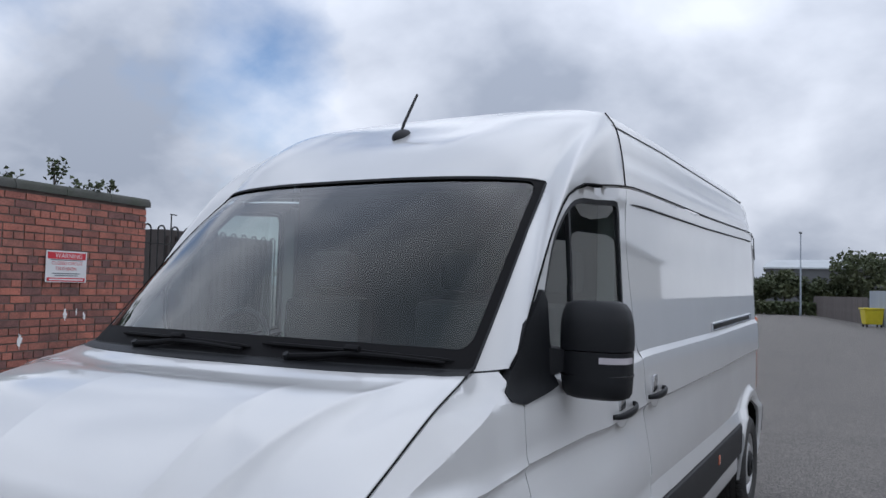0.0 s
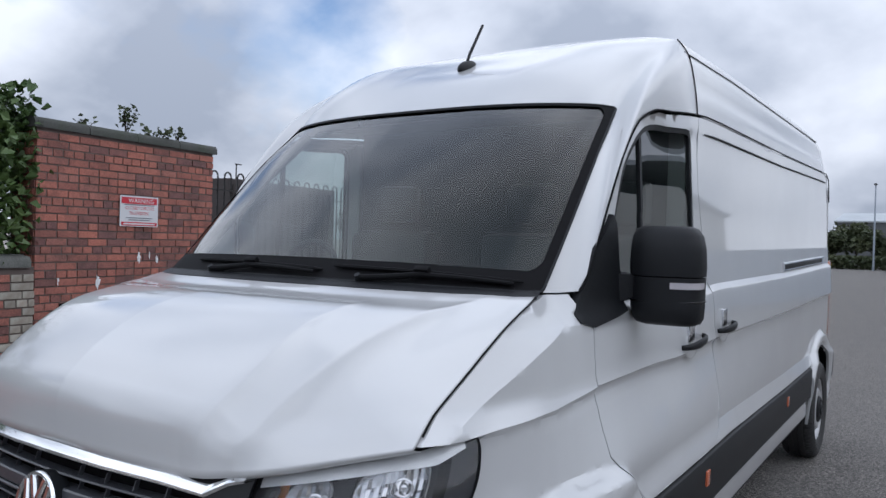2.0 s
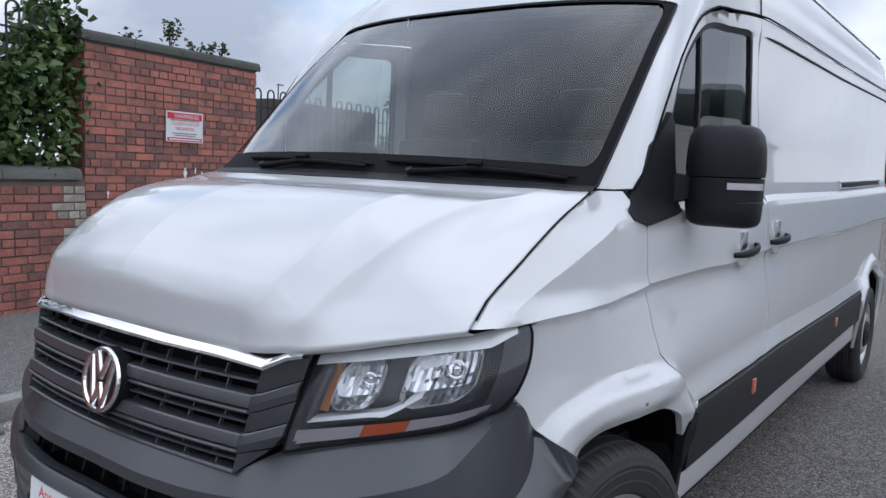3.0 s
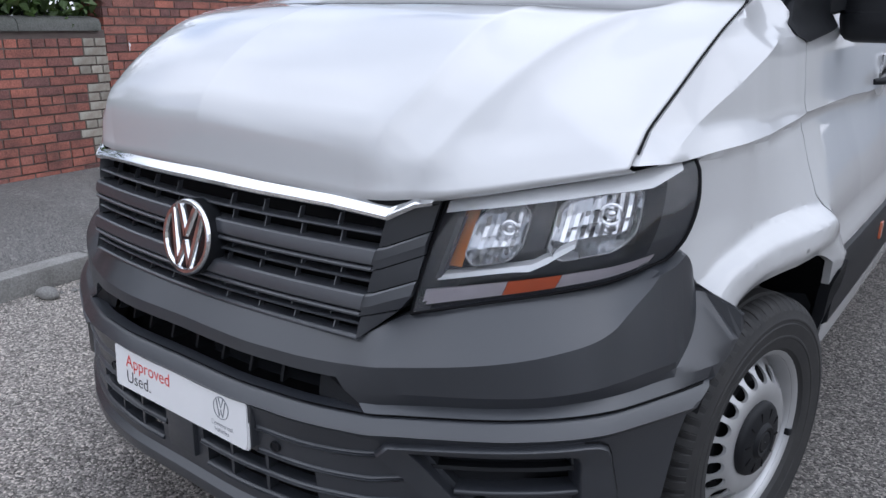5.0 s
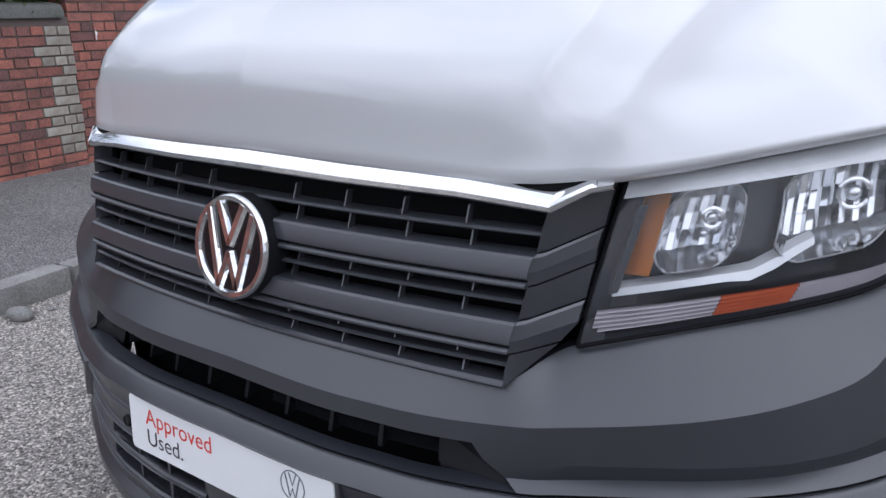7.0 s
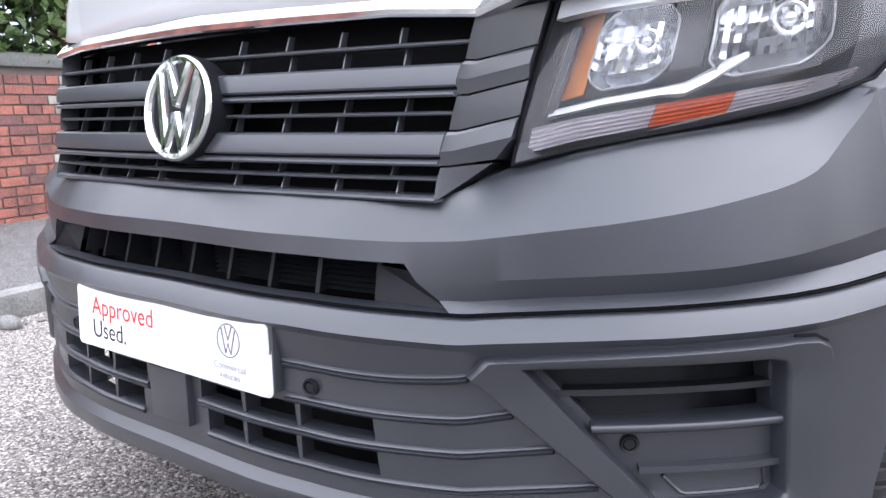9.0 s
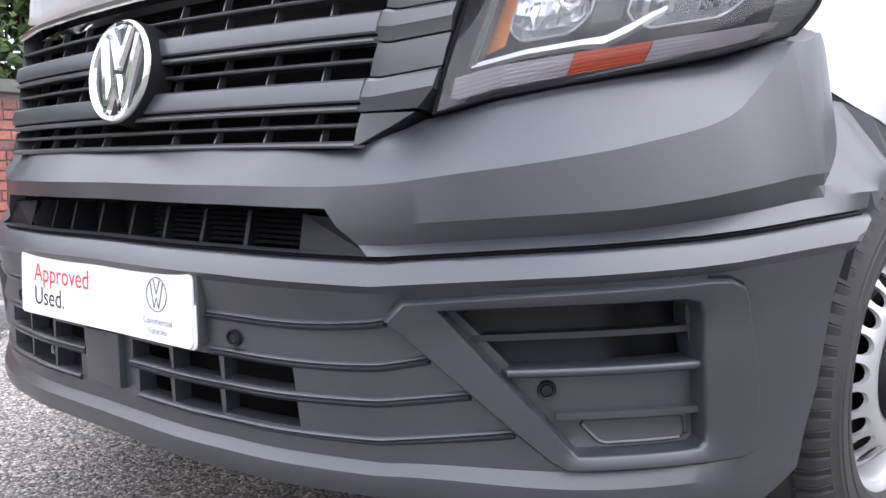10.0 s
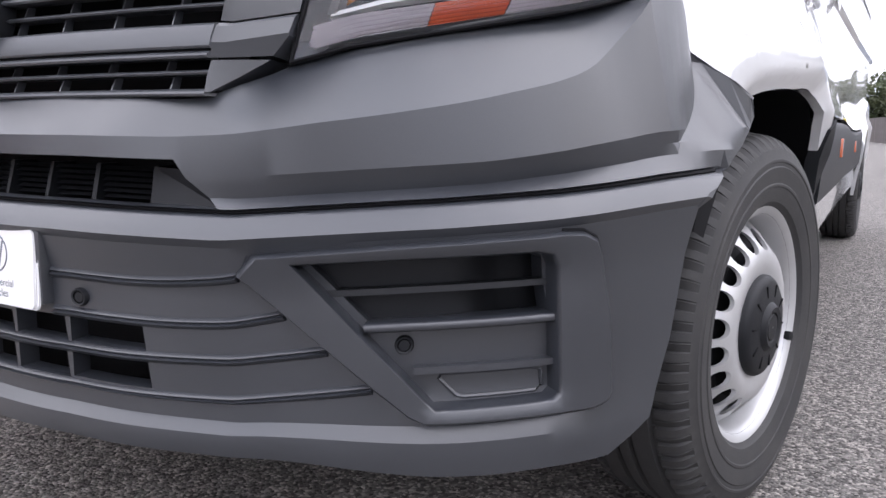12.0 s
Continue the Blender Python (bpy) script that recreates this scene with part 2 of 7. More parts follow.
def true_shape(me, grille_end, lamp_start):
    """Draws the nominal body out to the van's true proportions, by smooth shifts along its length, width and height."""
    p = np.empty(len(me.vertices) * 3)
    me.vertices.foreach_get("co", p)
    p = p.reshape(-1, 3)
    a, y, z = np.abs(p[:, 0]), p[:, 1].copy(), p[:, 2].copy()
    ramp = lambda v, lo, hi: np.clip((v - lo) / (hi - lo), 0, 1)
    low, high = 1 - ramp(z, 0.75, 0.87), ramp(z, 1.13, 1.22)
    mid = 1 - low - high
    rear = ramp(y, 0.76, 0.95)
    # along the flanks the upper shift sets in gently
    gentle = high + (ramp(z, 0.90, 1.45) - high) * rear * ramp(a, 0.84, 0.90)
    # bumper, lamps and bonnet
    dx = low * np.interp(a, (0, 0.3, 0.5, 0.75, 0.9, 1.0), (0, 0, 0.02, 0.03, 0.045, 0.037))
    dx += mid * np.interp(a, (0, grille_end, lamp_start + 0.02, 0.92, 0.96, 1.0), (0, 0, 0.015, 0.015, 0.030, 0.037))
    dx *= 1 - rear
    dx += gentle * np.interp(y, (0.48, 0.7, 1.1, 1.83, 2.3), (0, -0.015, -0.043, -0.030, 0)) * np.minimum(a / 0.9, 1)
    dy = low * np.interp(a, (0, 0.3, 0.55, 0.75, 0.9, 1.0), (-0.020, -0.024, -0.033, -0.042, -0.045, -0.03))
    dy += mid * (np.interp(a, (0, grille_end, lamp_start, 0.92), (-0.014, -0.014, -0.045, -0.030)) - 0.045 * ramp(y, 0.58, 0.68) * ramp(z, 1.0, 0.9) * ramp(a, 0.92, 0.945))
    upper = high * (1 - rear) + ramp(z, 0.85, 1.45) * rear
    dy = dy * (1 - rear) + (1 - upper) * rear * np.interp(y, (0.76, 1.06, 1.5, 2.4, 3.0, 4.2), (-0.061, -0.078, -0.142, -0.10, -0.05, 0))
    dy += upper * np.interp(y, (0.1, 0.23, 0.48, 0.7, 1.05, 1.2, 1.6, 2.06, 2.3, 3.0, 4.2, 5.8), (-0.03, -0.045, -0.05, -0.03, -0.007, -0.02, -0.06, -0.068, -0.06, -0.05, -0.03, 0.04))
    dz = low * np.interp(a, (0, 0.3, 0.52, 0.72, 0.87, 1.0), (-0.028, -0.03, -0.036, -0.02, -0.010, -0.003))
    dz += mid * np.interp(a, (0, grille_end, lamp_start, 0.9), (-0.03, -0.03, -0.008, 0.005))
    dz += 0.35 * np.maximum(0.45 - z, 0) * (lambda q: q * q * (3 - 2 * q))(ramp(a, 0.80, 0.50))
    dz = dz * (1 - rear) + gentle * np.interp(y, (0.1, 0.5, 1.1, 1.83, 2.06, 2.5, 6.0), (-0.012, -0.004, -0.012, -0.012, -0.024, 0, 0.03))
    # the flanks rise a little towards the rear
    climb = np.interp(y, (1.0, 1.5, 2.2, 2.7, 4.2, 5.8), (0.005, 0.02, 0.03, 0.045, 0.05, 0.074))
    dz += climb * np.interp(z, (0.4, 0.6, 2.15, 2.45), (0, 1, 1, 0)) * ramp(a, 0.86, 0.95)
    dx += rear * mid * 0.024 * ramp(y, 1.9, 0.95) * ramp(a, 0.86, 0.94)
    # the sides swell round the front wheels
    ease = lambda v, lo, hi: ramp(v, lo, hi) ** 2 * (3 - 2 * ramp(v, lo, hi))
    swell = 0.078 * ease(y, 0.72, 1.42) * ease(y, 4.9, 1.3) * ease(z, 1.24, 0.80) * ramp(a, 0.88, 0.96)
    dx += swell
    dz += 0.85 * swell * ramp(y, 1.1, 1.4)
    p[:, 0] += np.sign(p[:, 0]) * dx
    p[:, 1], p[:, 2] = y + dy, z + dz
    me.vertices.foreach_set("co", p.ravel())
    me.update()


def put(name, me, mat, parent=None, label="", m=None):
    ob = new(name, me)
    if mat and not me.materials:
        me.materials.append(mat)
    if parent:
        ob.parent = parent
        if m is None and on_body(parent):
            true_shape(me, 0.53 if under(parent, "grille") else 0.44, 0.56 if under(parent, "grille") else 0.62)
    if m is not None:
        ob.matrix_basis = m
    if label:
        ob["label"] = label
    return ob


def part(name, bm, mat, parent, label="", smooth=True, sharp=35.0):
    me = bpy.data.meshes.new(name)
    bm.normal_update()
    bm.to_mesh(me)
    bm.free()
    if smooth:
        me.polygons.foreach_set("use_smooth", [True] * len(me.polygons))
        me.set_sharp_from_angle(angle=radians(sharp))
    return put(name, me, mat, parent, label)


def thing(name, label, category, group="", kind="", at=(0, 0, 0), turn=0.0):
    ob = new(name)
    ob.matrix_basis = pose(*at, 0, 0, turn)
    return tagged(ob, label, category, group, kind)


def box(bm, lo, hi, m=None, bevel=0.0):
    m = m or Matrix()
    c = [(a + b) / 2 for a, b in zip(lo, hi)]
    s = [max(b - a, 1e-4) for a, b in zip(lo, hi)]
    made = bmesh.ops.create_cube(bm, size=1.0, matrix=m @ Matrix.Translation(c) @ Matrix.Diagonal((*s, 1)))
    if bevel:
        edges = list({e for v in made["verts"] for e in v.link_edges})
        bmesh.ops.bevel(bm, geom=edges, offset=bevel, segments=2, profile=0.6, affect="EDGES")
    return made


def grid_faces(rows, cols, close=False):
    out = []
    for i in range(rows - 1):
        for j in range(cols if close else cols - 1):
            k = (j + 1) % cols
            out.append((i * cols + j, i * cols + k, (i + 1) * cols + k, (i + 1) * cols + j))
    return out


def spline(points, n):
    """n points at even steps along a smooth line through the given points."""
    p = [Vector(q) for q in points]
    if len(p) == 2:
        return [p[0].lerp(p[1], i / (n - 1)) for i in range(n)]
    fine = []
    for i in range(len(p) - 1):
        a, b, c, d = p[max(i - 1, 0)], p[i], p[i + 1], p[min(i + 2, len(p) - 1)]
        for k in range(24):
            t = k / 24
            fine.append(0.5 * ((2 * b) + (c - a) * t + (2 * a - 5 * b + 4 * c - d) * t * t + (3 * b - a - 3 * c + d) * t ** 3))
    fine.append(p[-1])
    run = [0.0]
    for a, b in zip(fine, fine[1:]):
        run.append(run[-1] + (b - a).length)
    out, k = [], 0
    for i in range(n):
        want = run[-1] * i / (n - 1)
        while k < len(run) - 2 and run[k + 1] < want:
            k += 1
        t = (want - run[k]) / max(run[k + 1] - run[k], 1e-9)
        out.append(fine[k].lerp(fine[k + 1], min(max(t, 0), 1)))
    return out


def coons(front, back, low, high):
    """A surface inside four lines: front and back run from low to high, low and high run from front to back."""
    n, m = len(low), len(front)
    out = []
    for i in range(n):
        s = i / (n - 1)
        for j in range(m):
            t = j / (m - 1)
            p = front[j] * (1 - s) + back[j] * s + low[i] * (1 - t) + high[i] * t
            p -= front[0] * (1 - s) * (1 - t) + front[-1] * (1 - s) * t + back[0] * s * (1 - t) + back[-1] * s * t
            out.append(p)
    return out, n, m


def tube(points, radius, sides=8, close=False):
    """A round bar along points."""
    pts = [Vector(p) for p in points]
    verts, n = [], len(pts)
    up = Vector((0, 0, 1))
    for i, p in enumerate(pts):
        a = pts[(i - 1) % n] if (close or i) else p
        b = pts[(i + 1) % n] if (close or i < n - 1) else p
        d = (b - a).normalized()
        side = d.cross(up if abs(d.z) < 0.95 else Vector((1, 0, 0))).normalized()
        top = side.cross(d)
        r = radius[i] if isinstance(radius, (list, tuple)) else radius
        verts += [p + (side * math.cos(2 * math.pi * k / sides) + top * math.sin(2 * math.pi * k / sides)) * r for k in range(sides)]
    faces = grid_faces(n, sides, True)
    if close:
        faces += [((n - 1) * sides + k, (n - 1) * sides + (k + 1) % sides, (k + 1) % sides, k) for k in range(sides)]
    else:
        faces += [tuple(range(sides - 1, -1, -1)), tuple((n - 1) * sides + k for k in range(sides))]
    return verts, faces


def inside(p, loop):
    x, y = p
    odd = False
    for (x1, y1), (x2, y2) in zip(loop, loop[1:] + loop[:1]):
        if (y1 > y) != (y2 > y) and x < (x2 - x1) * (y - y1) / (y2 - y1) + x1:
            odd = not odd
    return odd


def dense(loop, step):
    out = []
    for a, b in zip(loop, loop[1:] + loop[:1]):
        d = math.dist(a, b)
        k = max(1, round(d / step))
        out += [(a[0] + (b[0] - a[0]) * i / k, a[1] + (b[1] - a[1]) * i / k) for i in range(k)]
    return out


def sheet(outline, holes, place, step=0.03, lines=(), depth=0.0, inward=None, paths=()):
    """A skin over a flat outline with holes, laid into the world by place(u, v). lines: values of v that get a row of points.
    depth: how far its edges turn in, along inward. paths: folds that get edges of their own."""
    loops = [dense(outline, step)] + [dense(h, step) for h in holes]
    pts, edges = [], []
    for loop in loops:
        base = len(pts)
        pts += loop
        edges += [(base + i, base + (i + 1) % len(loop)) for i in range(len(loop))]
    us, vs = [p[0] for p in outline], [p[1] for p in outline]
    even = [round(min(vs) + step * k, 4) for k in range(1, int((max(vs) - min(vs)) / step) + 1)]
    rows = sorted({v for v in even if all(abs(v - q) > 0.55 * step for q in lines)} | set(lines))
    for path in paths:
        last = False
        for q in path:
            ok = inside(q, loops[0]) and min(math.dist(q, p) for p in pts[:sum(map(len, loops))]) > 0.3 * step
            if ok:
                pts.append(q)
                if last:
                    edges.append((len(pts) - 2, len(pts) - 1))
            last = ok
    fixed = np.array(pts)
    for k, v in enumerate(rows):
        u = min(us) + step * (0.5 if k % 2 else 1.0)
        last = None
        while u < max(us):
            if inside((u, v), loops[0]) and not any(inside((u, v), h) for h in loops[1:]):
                if ((fixed - (u, v)) ** 2).sum(1).min() > ((0.2 if v in lines else 0.45) * step) ** 2:
                    pts.append((u, v))
                    if v in lines:
                        if last is not None and u - last < 1.1 * step:
                            edges.append((len(pts) - 2, len(pts) - 1))
                        last = u
            u += step
    verts, _, tris, *_ = geometry.delaunay_2d_cdt([Vector(p) for p in pts], edges, [], 0, 1e-6)
    keep = []
    for t in tris:
        c = sum((verts[i] for i in t), Vector((0, 0))) / len(t)
        if inside(c, loops[0]) and not any(inside(c, h) for h in loops[1:]):
            keep.append(tuple(t))
    out = [Vector(place(v.x, v.y)) for v in verts]
    if depth:
        base = 0
        for loop in loops:
            n = len(loop)
            turn = [len(out) + i for i in range(n)]
            out += [out[base + i] + Vector(inward) * depth for i in range(n)]
            keep += [(base + i, turn[i], turn[(i + 1) % n], base + (i + 1) % n) for i in range(n)]
            base += n
    return out, keep


def flip(verts, faces):
    """The mirror image across the middle plane."""
    return [Vector((-v[0], v[1], v[2])) for v in verts], [tuple(reversed(f)) for f in faces]


def interp(x, xs, ys):
    return float(np.interp(x, xs, ys))


def smooth(x, a, b):
    t = min(max((x - a) / (b - a), 0), 1)
    return t * t * (3 - 2 * t)


def glide(x, xs, ys):
    """Interpolation by a smooth curve through the points, with no overshoot."""
    n = len(xs)
    if x <= xs[0]:
        return ys[0]
    if x >= xs[-1]:
        return ys[-1]
    k = next(i for i in range(n - 1) if x <= xs[i + 1])
    rise = [(ys[i + 1] - ys[i]) / (xs[i + 1] - xs[i]) for i in range(n - 1)]

    def slope(i):
        if i == 0 or i == n - 1:
            return rise[0] if i == 0 else rise[-1]
        a, b = rise[i - 1], rise[i]
        return 0.0 if a * b <= 0 else 2 * a * b / (a + b)

    h = xs[k + 1] - xs[k]
    t = (x - xs[k]) / h
    return ys[k] * (1 + 2 * t) * (1 - t) ** 2 + ys[k + 1] * t * t * (3 - 2 * t) + h * t * (1 - t) * (slope(k) * (1 - t) - slope(k + 1) * t)


def text_mesh(body, size, name):
    """Flat letters in the built-in font, as a mesh in the x-y plane."""
    curve = bpy.data.curves.new(name, "FONT")
    curve.body, curve.size = body, size
    ob = bpy.data.objects.new(name, curve)
    scene.collection.objects.link(ob)
    me = bpy.data.meshes.new_from_object(ob.evaluated_get(bpy.context.evaluated_depsgraph_get()))
    bpy.data.objects.remove(ob)
    bpy.data.curves.remove(curve)
    return me


# ---- the van ----
van = thing("panel_van", "white high-roof panel van with dark grey bumper, parked on the asphalt", "van")

PLAN = [(0, 0.0), (0.2, 0.004), (0.317, 0.02), (0.404, 0.043), (0.511, 0.088), (0.559, 0.114), (0.711, 0.197), (0.80, 0.262), (0.862, 0.323),
        (0.909, 0.385), (0.965, 0.475), (1.0, 0.545), (1.02, 0.62), (1.028, 0.72), (1.032, 0.82)]
PLAN_LINE = spline([(x, y, 0) for x, y in PLAN], 400)
PLAN_S = [0.0]
for a, b in zip(PLAN_LINE, PLAN_LINE[1:]):
    PLAN_S.append(PLAN_S[-1] + (b - a).length)
PLAN_X, PLAN_Y = [p.x for p in PLAN_LINE], [p.y for p in PLAN_LINE]


def s_of_x(x):
    return math.copysign(interp(abs(x), PLAN_X, PLAN_S), x)


def s_of_y(y):
    return interp(y, PLAN_Y, PLAN_S)


def bumper_at(s, z, d=0.0):
    """The point at s metres round the front from the middle, at height z, d metres proud of the plan line."""
    a = abs(s)
    x, y = interp(a, PLAN_S, PLAN_X), interp(a, PLAN_S, PLAN_Y)
    x2, y2 = interp(a + 0.02, PLAN_S, PLAN_X), interp(a + 0.02, PLAN_S, PLAN_Y)
    x1, y1 = interp(a - 0.02, PLAN_S, PLAN_X) if a > 0.02 else -x2, interp(abs(a - 0.02), PLAN_S, PLAN_Y)
    tx, ty = x2 - x1, y2 - y1
    n = math.hypot(tx, ty) or 1.0
    x, y = x + ty / n * d, y - tx / n * d
    return Vector((math.copysign(x, s) if s else x, y, z))


S_GR, S_HL, S_HO = s_of_x(0.488), s_of_x(0.575), s_of_y(0.50)
S_TIP, S_END = s_of_y(0.69), s_of_y(0.745)
TOP_S = [0, s_of_x(0.25), S_GR, S_HL, s_of_x(0.80), S_HO, s_of_y(0.56), S_TIP, S_END]
TOP_Z = [0.845, 0.843, 0.838, 0.868, 0.915, 0.955, 0.974, 0.882, 0.816]
TOP_D = [-0.058, -0.054, -0.034, -0.085, -0.105, -0.085, -0.085, -0.078, -0.012]
EDGE = spline([(x, z, 0) for x, z in ((0, 0.79), (0.25, 0.79), (0.488, 0.792), (0.65, 0.799), (0.76, 0.809), (0.83, 0.822), (0.88, 0.836), (0.908, 0.853), (0.93, 0.882), (0.953, 0.922), (0.966, 0.948), (1.0, 0.99))], 200)
EDGE_S, EDGE_Z = [s_of_x(p.x) for p in EDGE], [p.y for p in EDGE]
FACE_S = [0, S_HL, s_of_x(0.86), s_of_y(0.44), s_of_y(0.50), s_of_y(0.57), S_TIP, S_END]
FACE_D = [-0.018, -0.010, -0.008, -0.022, -0.045, -0.066, -0.078, -0.012]


FOLD_Z, FOLD_Y, FOLD_D = [0.735, 0.741, 0.755, 0.782, 0.83, 0.872], [0.45, 0.462, 0.505, 0.550, 0.622, 0.69], [-0.01, -0.015, -0.03, -0.045, -0.065, -0.08]


def edge_z(a):
    """Height of the bumper's crease, which curls up towards the outer end of the lamp."""
    return min(interp(a, EDGE_S, EDGE_Z), interp(a, TOP_S, TOP_Z) - 0.012)


def lifts(a):
    """How far the joint and the hollow above it rise towards the wheel."""
    return interp(a, [s_of_x(0.75), s_of_x(0.93), s_of_y(0.57)], [0, 0.006, 0.012]), interp(a, [s_of_x(0.80), s_of_y(0.45), S_TIP, S_END], [0, 0.012, 0.012, 0.0])


def bumper_z(s, v):
    """The height of row v of the bumper: its upper rows follow the joint, the crease and the top edge."""
    a = abs(s)
    j, e = lifts(a)
    return interp(v, [0.0, 0.60, 0.645, 0.701, 0.716, 0.744, 0.765, 0.86],
                  [0.0, 0.60, 0.645 + j, 0.701 + j, 0.716 + j + e, min(0.744 + j + 1.3 * e, edge_z(a) - 0.006), edge_z(a), interp(a, TOP_S, TOP_Z)])


def row_at(s, z):
    """The row of the bumper that lies at height z."""
    vs = [k / 400 * 0.86 for k in range(401)]
    return interp(z, [bumper_z(s, v) for v in vs], vs)


def recess(a, z):
    """How far the corner panel lies sunk inside its frame."""
    x = interp(a, PLAN_S, PLAN_X)
    return smooth(z, 0.412, 0.428) * smooth(z, 0.648, 0.634) * smooth(x, 0.880, 0.864) * smooth(x - 0.95 * (0.612 - z), 0.547, 0.563)


def bumper_profile(s, z, sunk=False):
    a = abs(s)
    j, e = lifts(a)
    zt, dt = interp(a, TOP_S, TOP_Z), glide(a, TOP_S, TOP_D)
    lip = glide(a, [0, S_GR, s_of_x(0.75), s_of_y(0.42)], [0.020, 0.018, 0.014, 0.006])
    mid = glide(a, FACE_S, FACE_D)
    zc = edge_z(a)
    hollow = interp(a, [0, S_GR, s_of_x(0.62)], [0.014, 0.014, 0.022])
    low = max(mid, -0.012) if a < S_HO else interp(a, [S_HO, S_TIP], [-0.014, -0.030])
    zs = [0.24, 0.285, 0.315, 0.338, 0.362, 0.385, 0.405, 0.45, 0.60, 0.655 + j, 0.6665 + j, 0.690 + j, 0.694 + j, 0.699 + j, 0.703 + j,
          0.716 + j + e, min(0.744 + j + 1.3 * e, zc - 0.004), zc, max(zt, zc + 0.005)]
    ds = [-0.16, -0.09, -0.04, lip * 0.8, lip, lip * 0.9, 0.002, 0, 0, 0.012, 0.021, 0.004, -0.001, -0.013, -0.001,
          -hollow, low, mid, min(dt, mid)]
    d = interp(z, zs, ds)
    # the flared end by the wheel, beyond a fold that rises to the rear
    if z > 0.703 + j and a > s_of_x(0.80):
        y = interp(a, PLAN_S, PLAN_Y)
        fold_y, fold_d = glide(z, FOLD_Z, FOLD_Y), glide(z, FOLD_Z, FOLD_D)
        u = y - fold_y
        if u < 0:
            w = max(0.0, 1 + u / 0.07) ** 2
            flared = d + (min(fold_d, d) - d) * w
        else:
            flared = fold_d + (-0.006 - fold_d) * min(1.0, u / 0.15)
        k = min(max((z - (0.716 + j + e)) / 0.022, 0), 1)
        if u > 0:
            k = max(k, smooth(u, 0, 0.12))
        d += (flared - d) * k
    return d - 0.016 * recess(a, z) if sunk else d


def bumper_place(s, v):
    z = bumper_z(s, v)
    return bumper_at(s, z, bumper_profile(s, z, True))


half_top = [(s, 0.86) for s in TOP_S]
half_rear = [(s_of_y(y), row_at(s_of_y(y), z)) for y, z in ((0.738, 0.788), (0.70, 0.764), (0.655, 0.742), (0.615, 0.724), (0.58, 0.708), (0.54, 0.688), (0.506, 0.66), (0.494, 0.58), (0.477, 0.48), (0.455, 0.41), (0.444, 0.375), (0.414, 0.355), (0.36, 0.325))]
half_low = [(s_of_x(0.75), 0.283), (s_of_x(0.64), 0.288), (s_of_x(0.60), 0.325), (s_of_x(0.3), 0.318)]
right = half_top[1:] + half_rear + half_low
outline = [(0, 0.86)] + right + [(0, 0.318)] + [(-s, z) for s, z in reversed(right)]
slot = [(s_of_x(-0.45), 0.7525), (s_of_x(0.45), 0.7525), (s_of_x(0.505), 0.703), (s_of_x(-0.505), 0.703)]


def diag(z):
    return 0.53 + (0.612 - z) * 0.95


def mouth(x0, x1, z0, z1):
    return [(s_of_x(x0), z1), (s_of_x(x1), z1), (s_of_x(x1 + 0.004), z0), (s_of_x(x0), z0)]


def mirror_loop(loop):
    return [(-s, z) for s, z in reversed(loop)]


mouths = [mouth(0.075, 0.175, 0.505, 0.538), mouth(0.185, 0.285, 0.505, 0.542), mouth(0.295, 0.405, 0.507, 0.545),
          mouth(0.09, 0.175, 0.452, 0.49), mouth(0.185, 0.285, 0.454, 0.492), mouth(0.295, 0.41, 0.456, 0.494)]
fog_hole = [(s_of_x(0.605), 0.627), (s_of_x(0.834), 0.627), (s_of_x(0.848), 0.618), (s_of_x(0.856), 0.546), (s_of_x(0.672), 0.545)]
holes = [slot] + mouths + [mirror_loop(m) for m in mouths] + [fog_hole, mirror_loop(fog_hole)]
# rows of points along the fold of the flared end
FOLD = [(s_of_y(interp(z, FOLD_Z, FOLD_Y)), z) for z in np.linspace(0.75, 0.867, 20)]
fold_line = [(s, row_at(s, z)) for s, z in FOLD]
folds = [fold_line, [(-s, v) for s, v in fold_line]]
bv, bf = sheet(outline, holes, bumper_place, 0.020, (0.338, 0.362, 0.385, 0.405, 0.645, 0.655, 0.6665, 0.672, 0.690, 0.694, 0.699, 0.703, 0.716, 0.73, 0.744, 0.765, 0.81), paths=folds)
for k, (loop) in enumerate([dense(outline, 0.020)] + [dense(h, 0.020) for h in holes]):
    base = sum(len(dense(h, 0.020)) for h in ([outline] + holes)[:k])
    n = len(loop)
    back = len(bv)
    bv += [bumper_at(s, bumper_z(s, v), bumper_profile(s, bumper_z(s, v), True) - (0.03 if k else 0.02)) for s, v in loop]
    bf += [(base + i, back + i, back + (i + 1) % n, base + (i + 1) % n) for i in range(n)]
bumper = put("front_bumper", mesh("front_bumper", bv, bf, sharp=16), GREY_PLASTIC, van, "unpainted dark grey plastic front bumper")


def band_on_front(name, x0, x1, z, height, proud, mat, parent, label="", z_end=None, n=40, back=0.02):
    """A rib of rounded section along the front."""
    s0, s1 = s_of_x(x0), s_of_x(x1)
    sect = [(-0.5, -back), (-0.5, proud * 0.55), (-0.25, proud), (0.25, proud), (0.5, proud * 0.55), (0.5, -back)]
    verts = []
    for i in range(n):
        t = i / (n - 1)
        s = s0 + (s1 - s0) * t
        zc = z + ((z_end - z) * t if z_end is not None else 0)
        base = bumper_profile(s, zc) if proud < 0.03 else 0
        verts += [bumper_at(s, zc + h * height, base + d) for h, d in sect]
    faces = grid_faces(n, len(sect))
    faces += [tuple(range(len(sect))), tuple(reversed(range((n - 1) * len(sect), n * len(sect))))]
    return put(name, mesh(name, verts, faces, sharp=50), mat, parent, label)


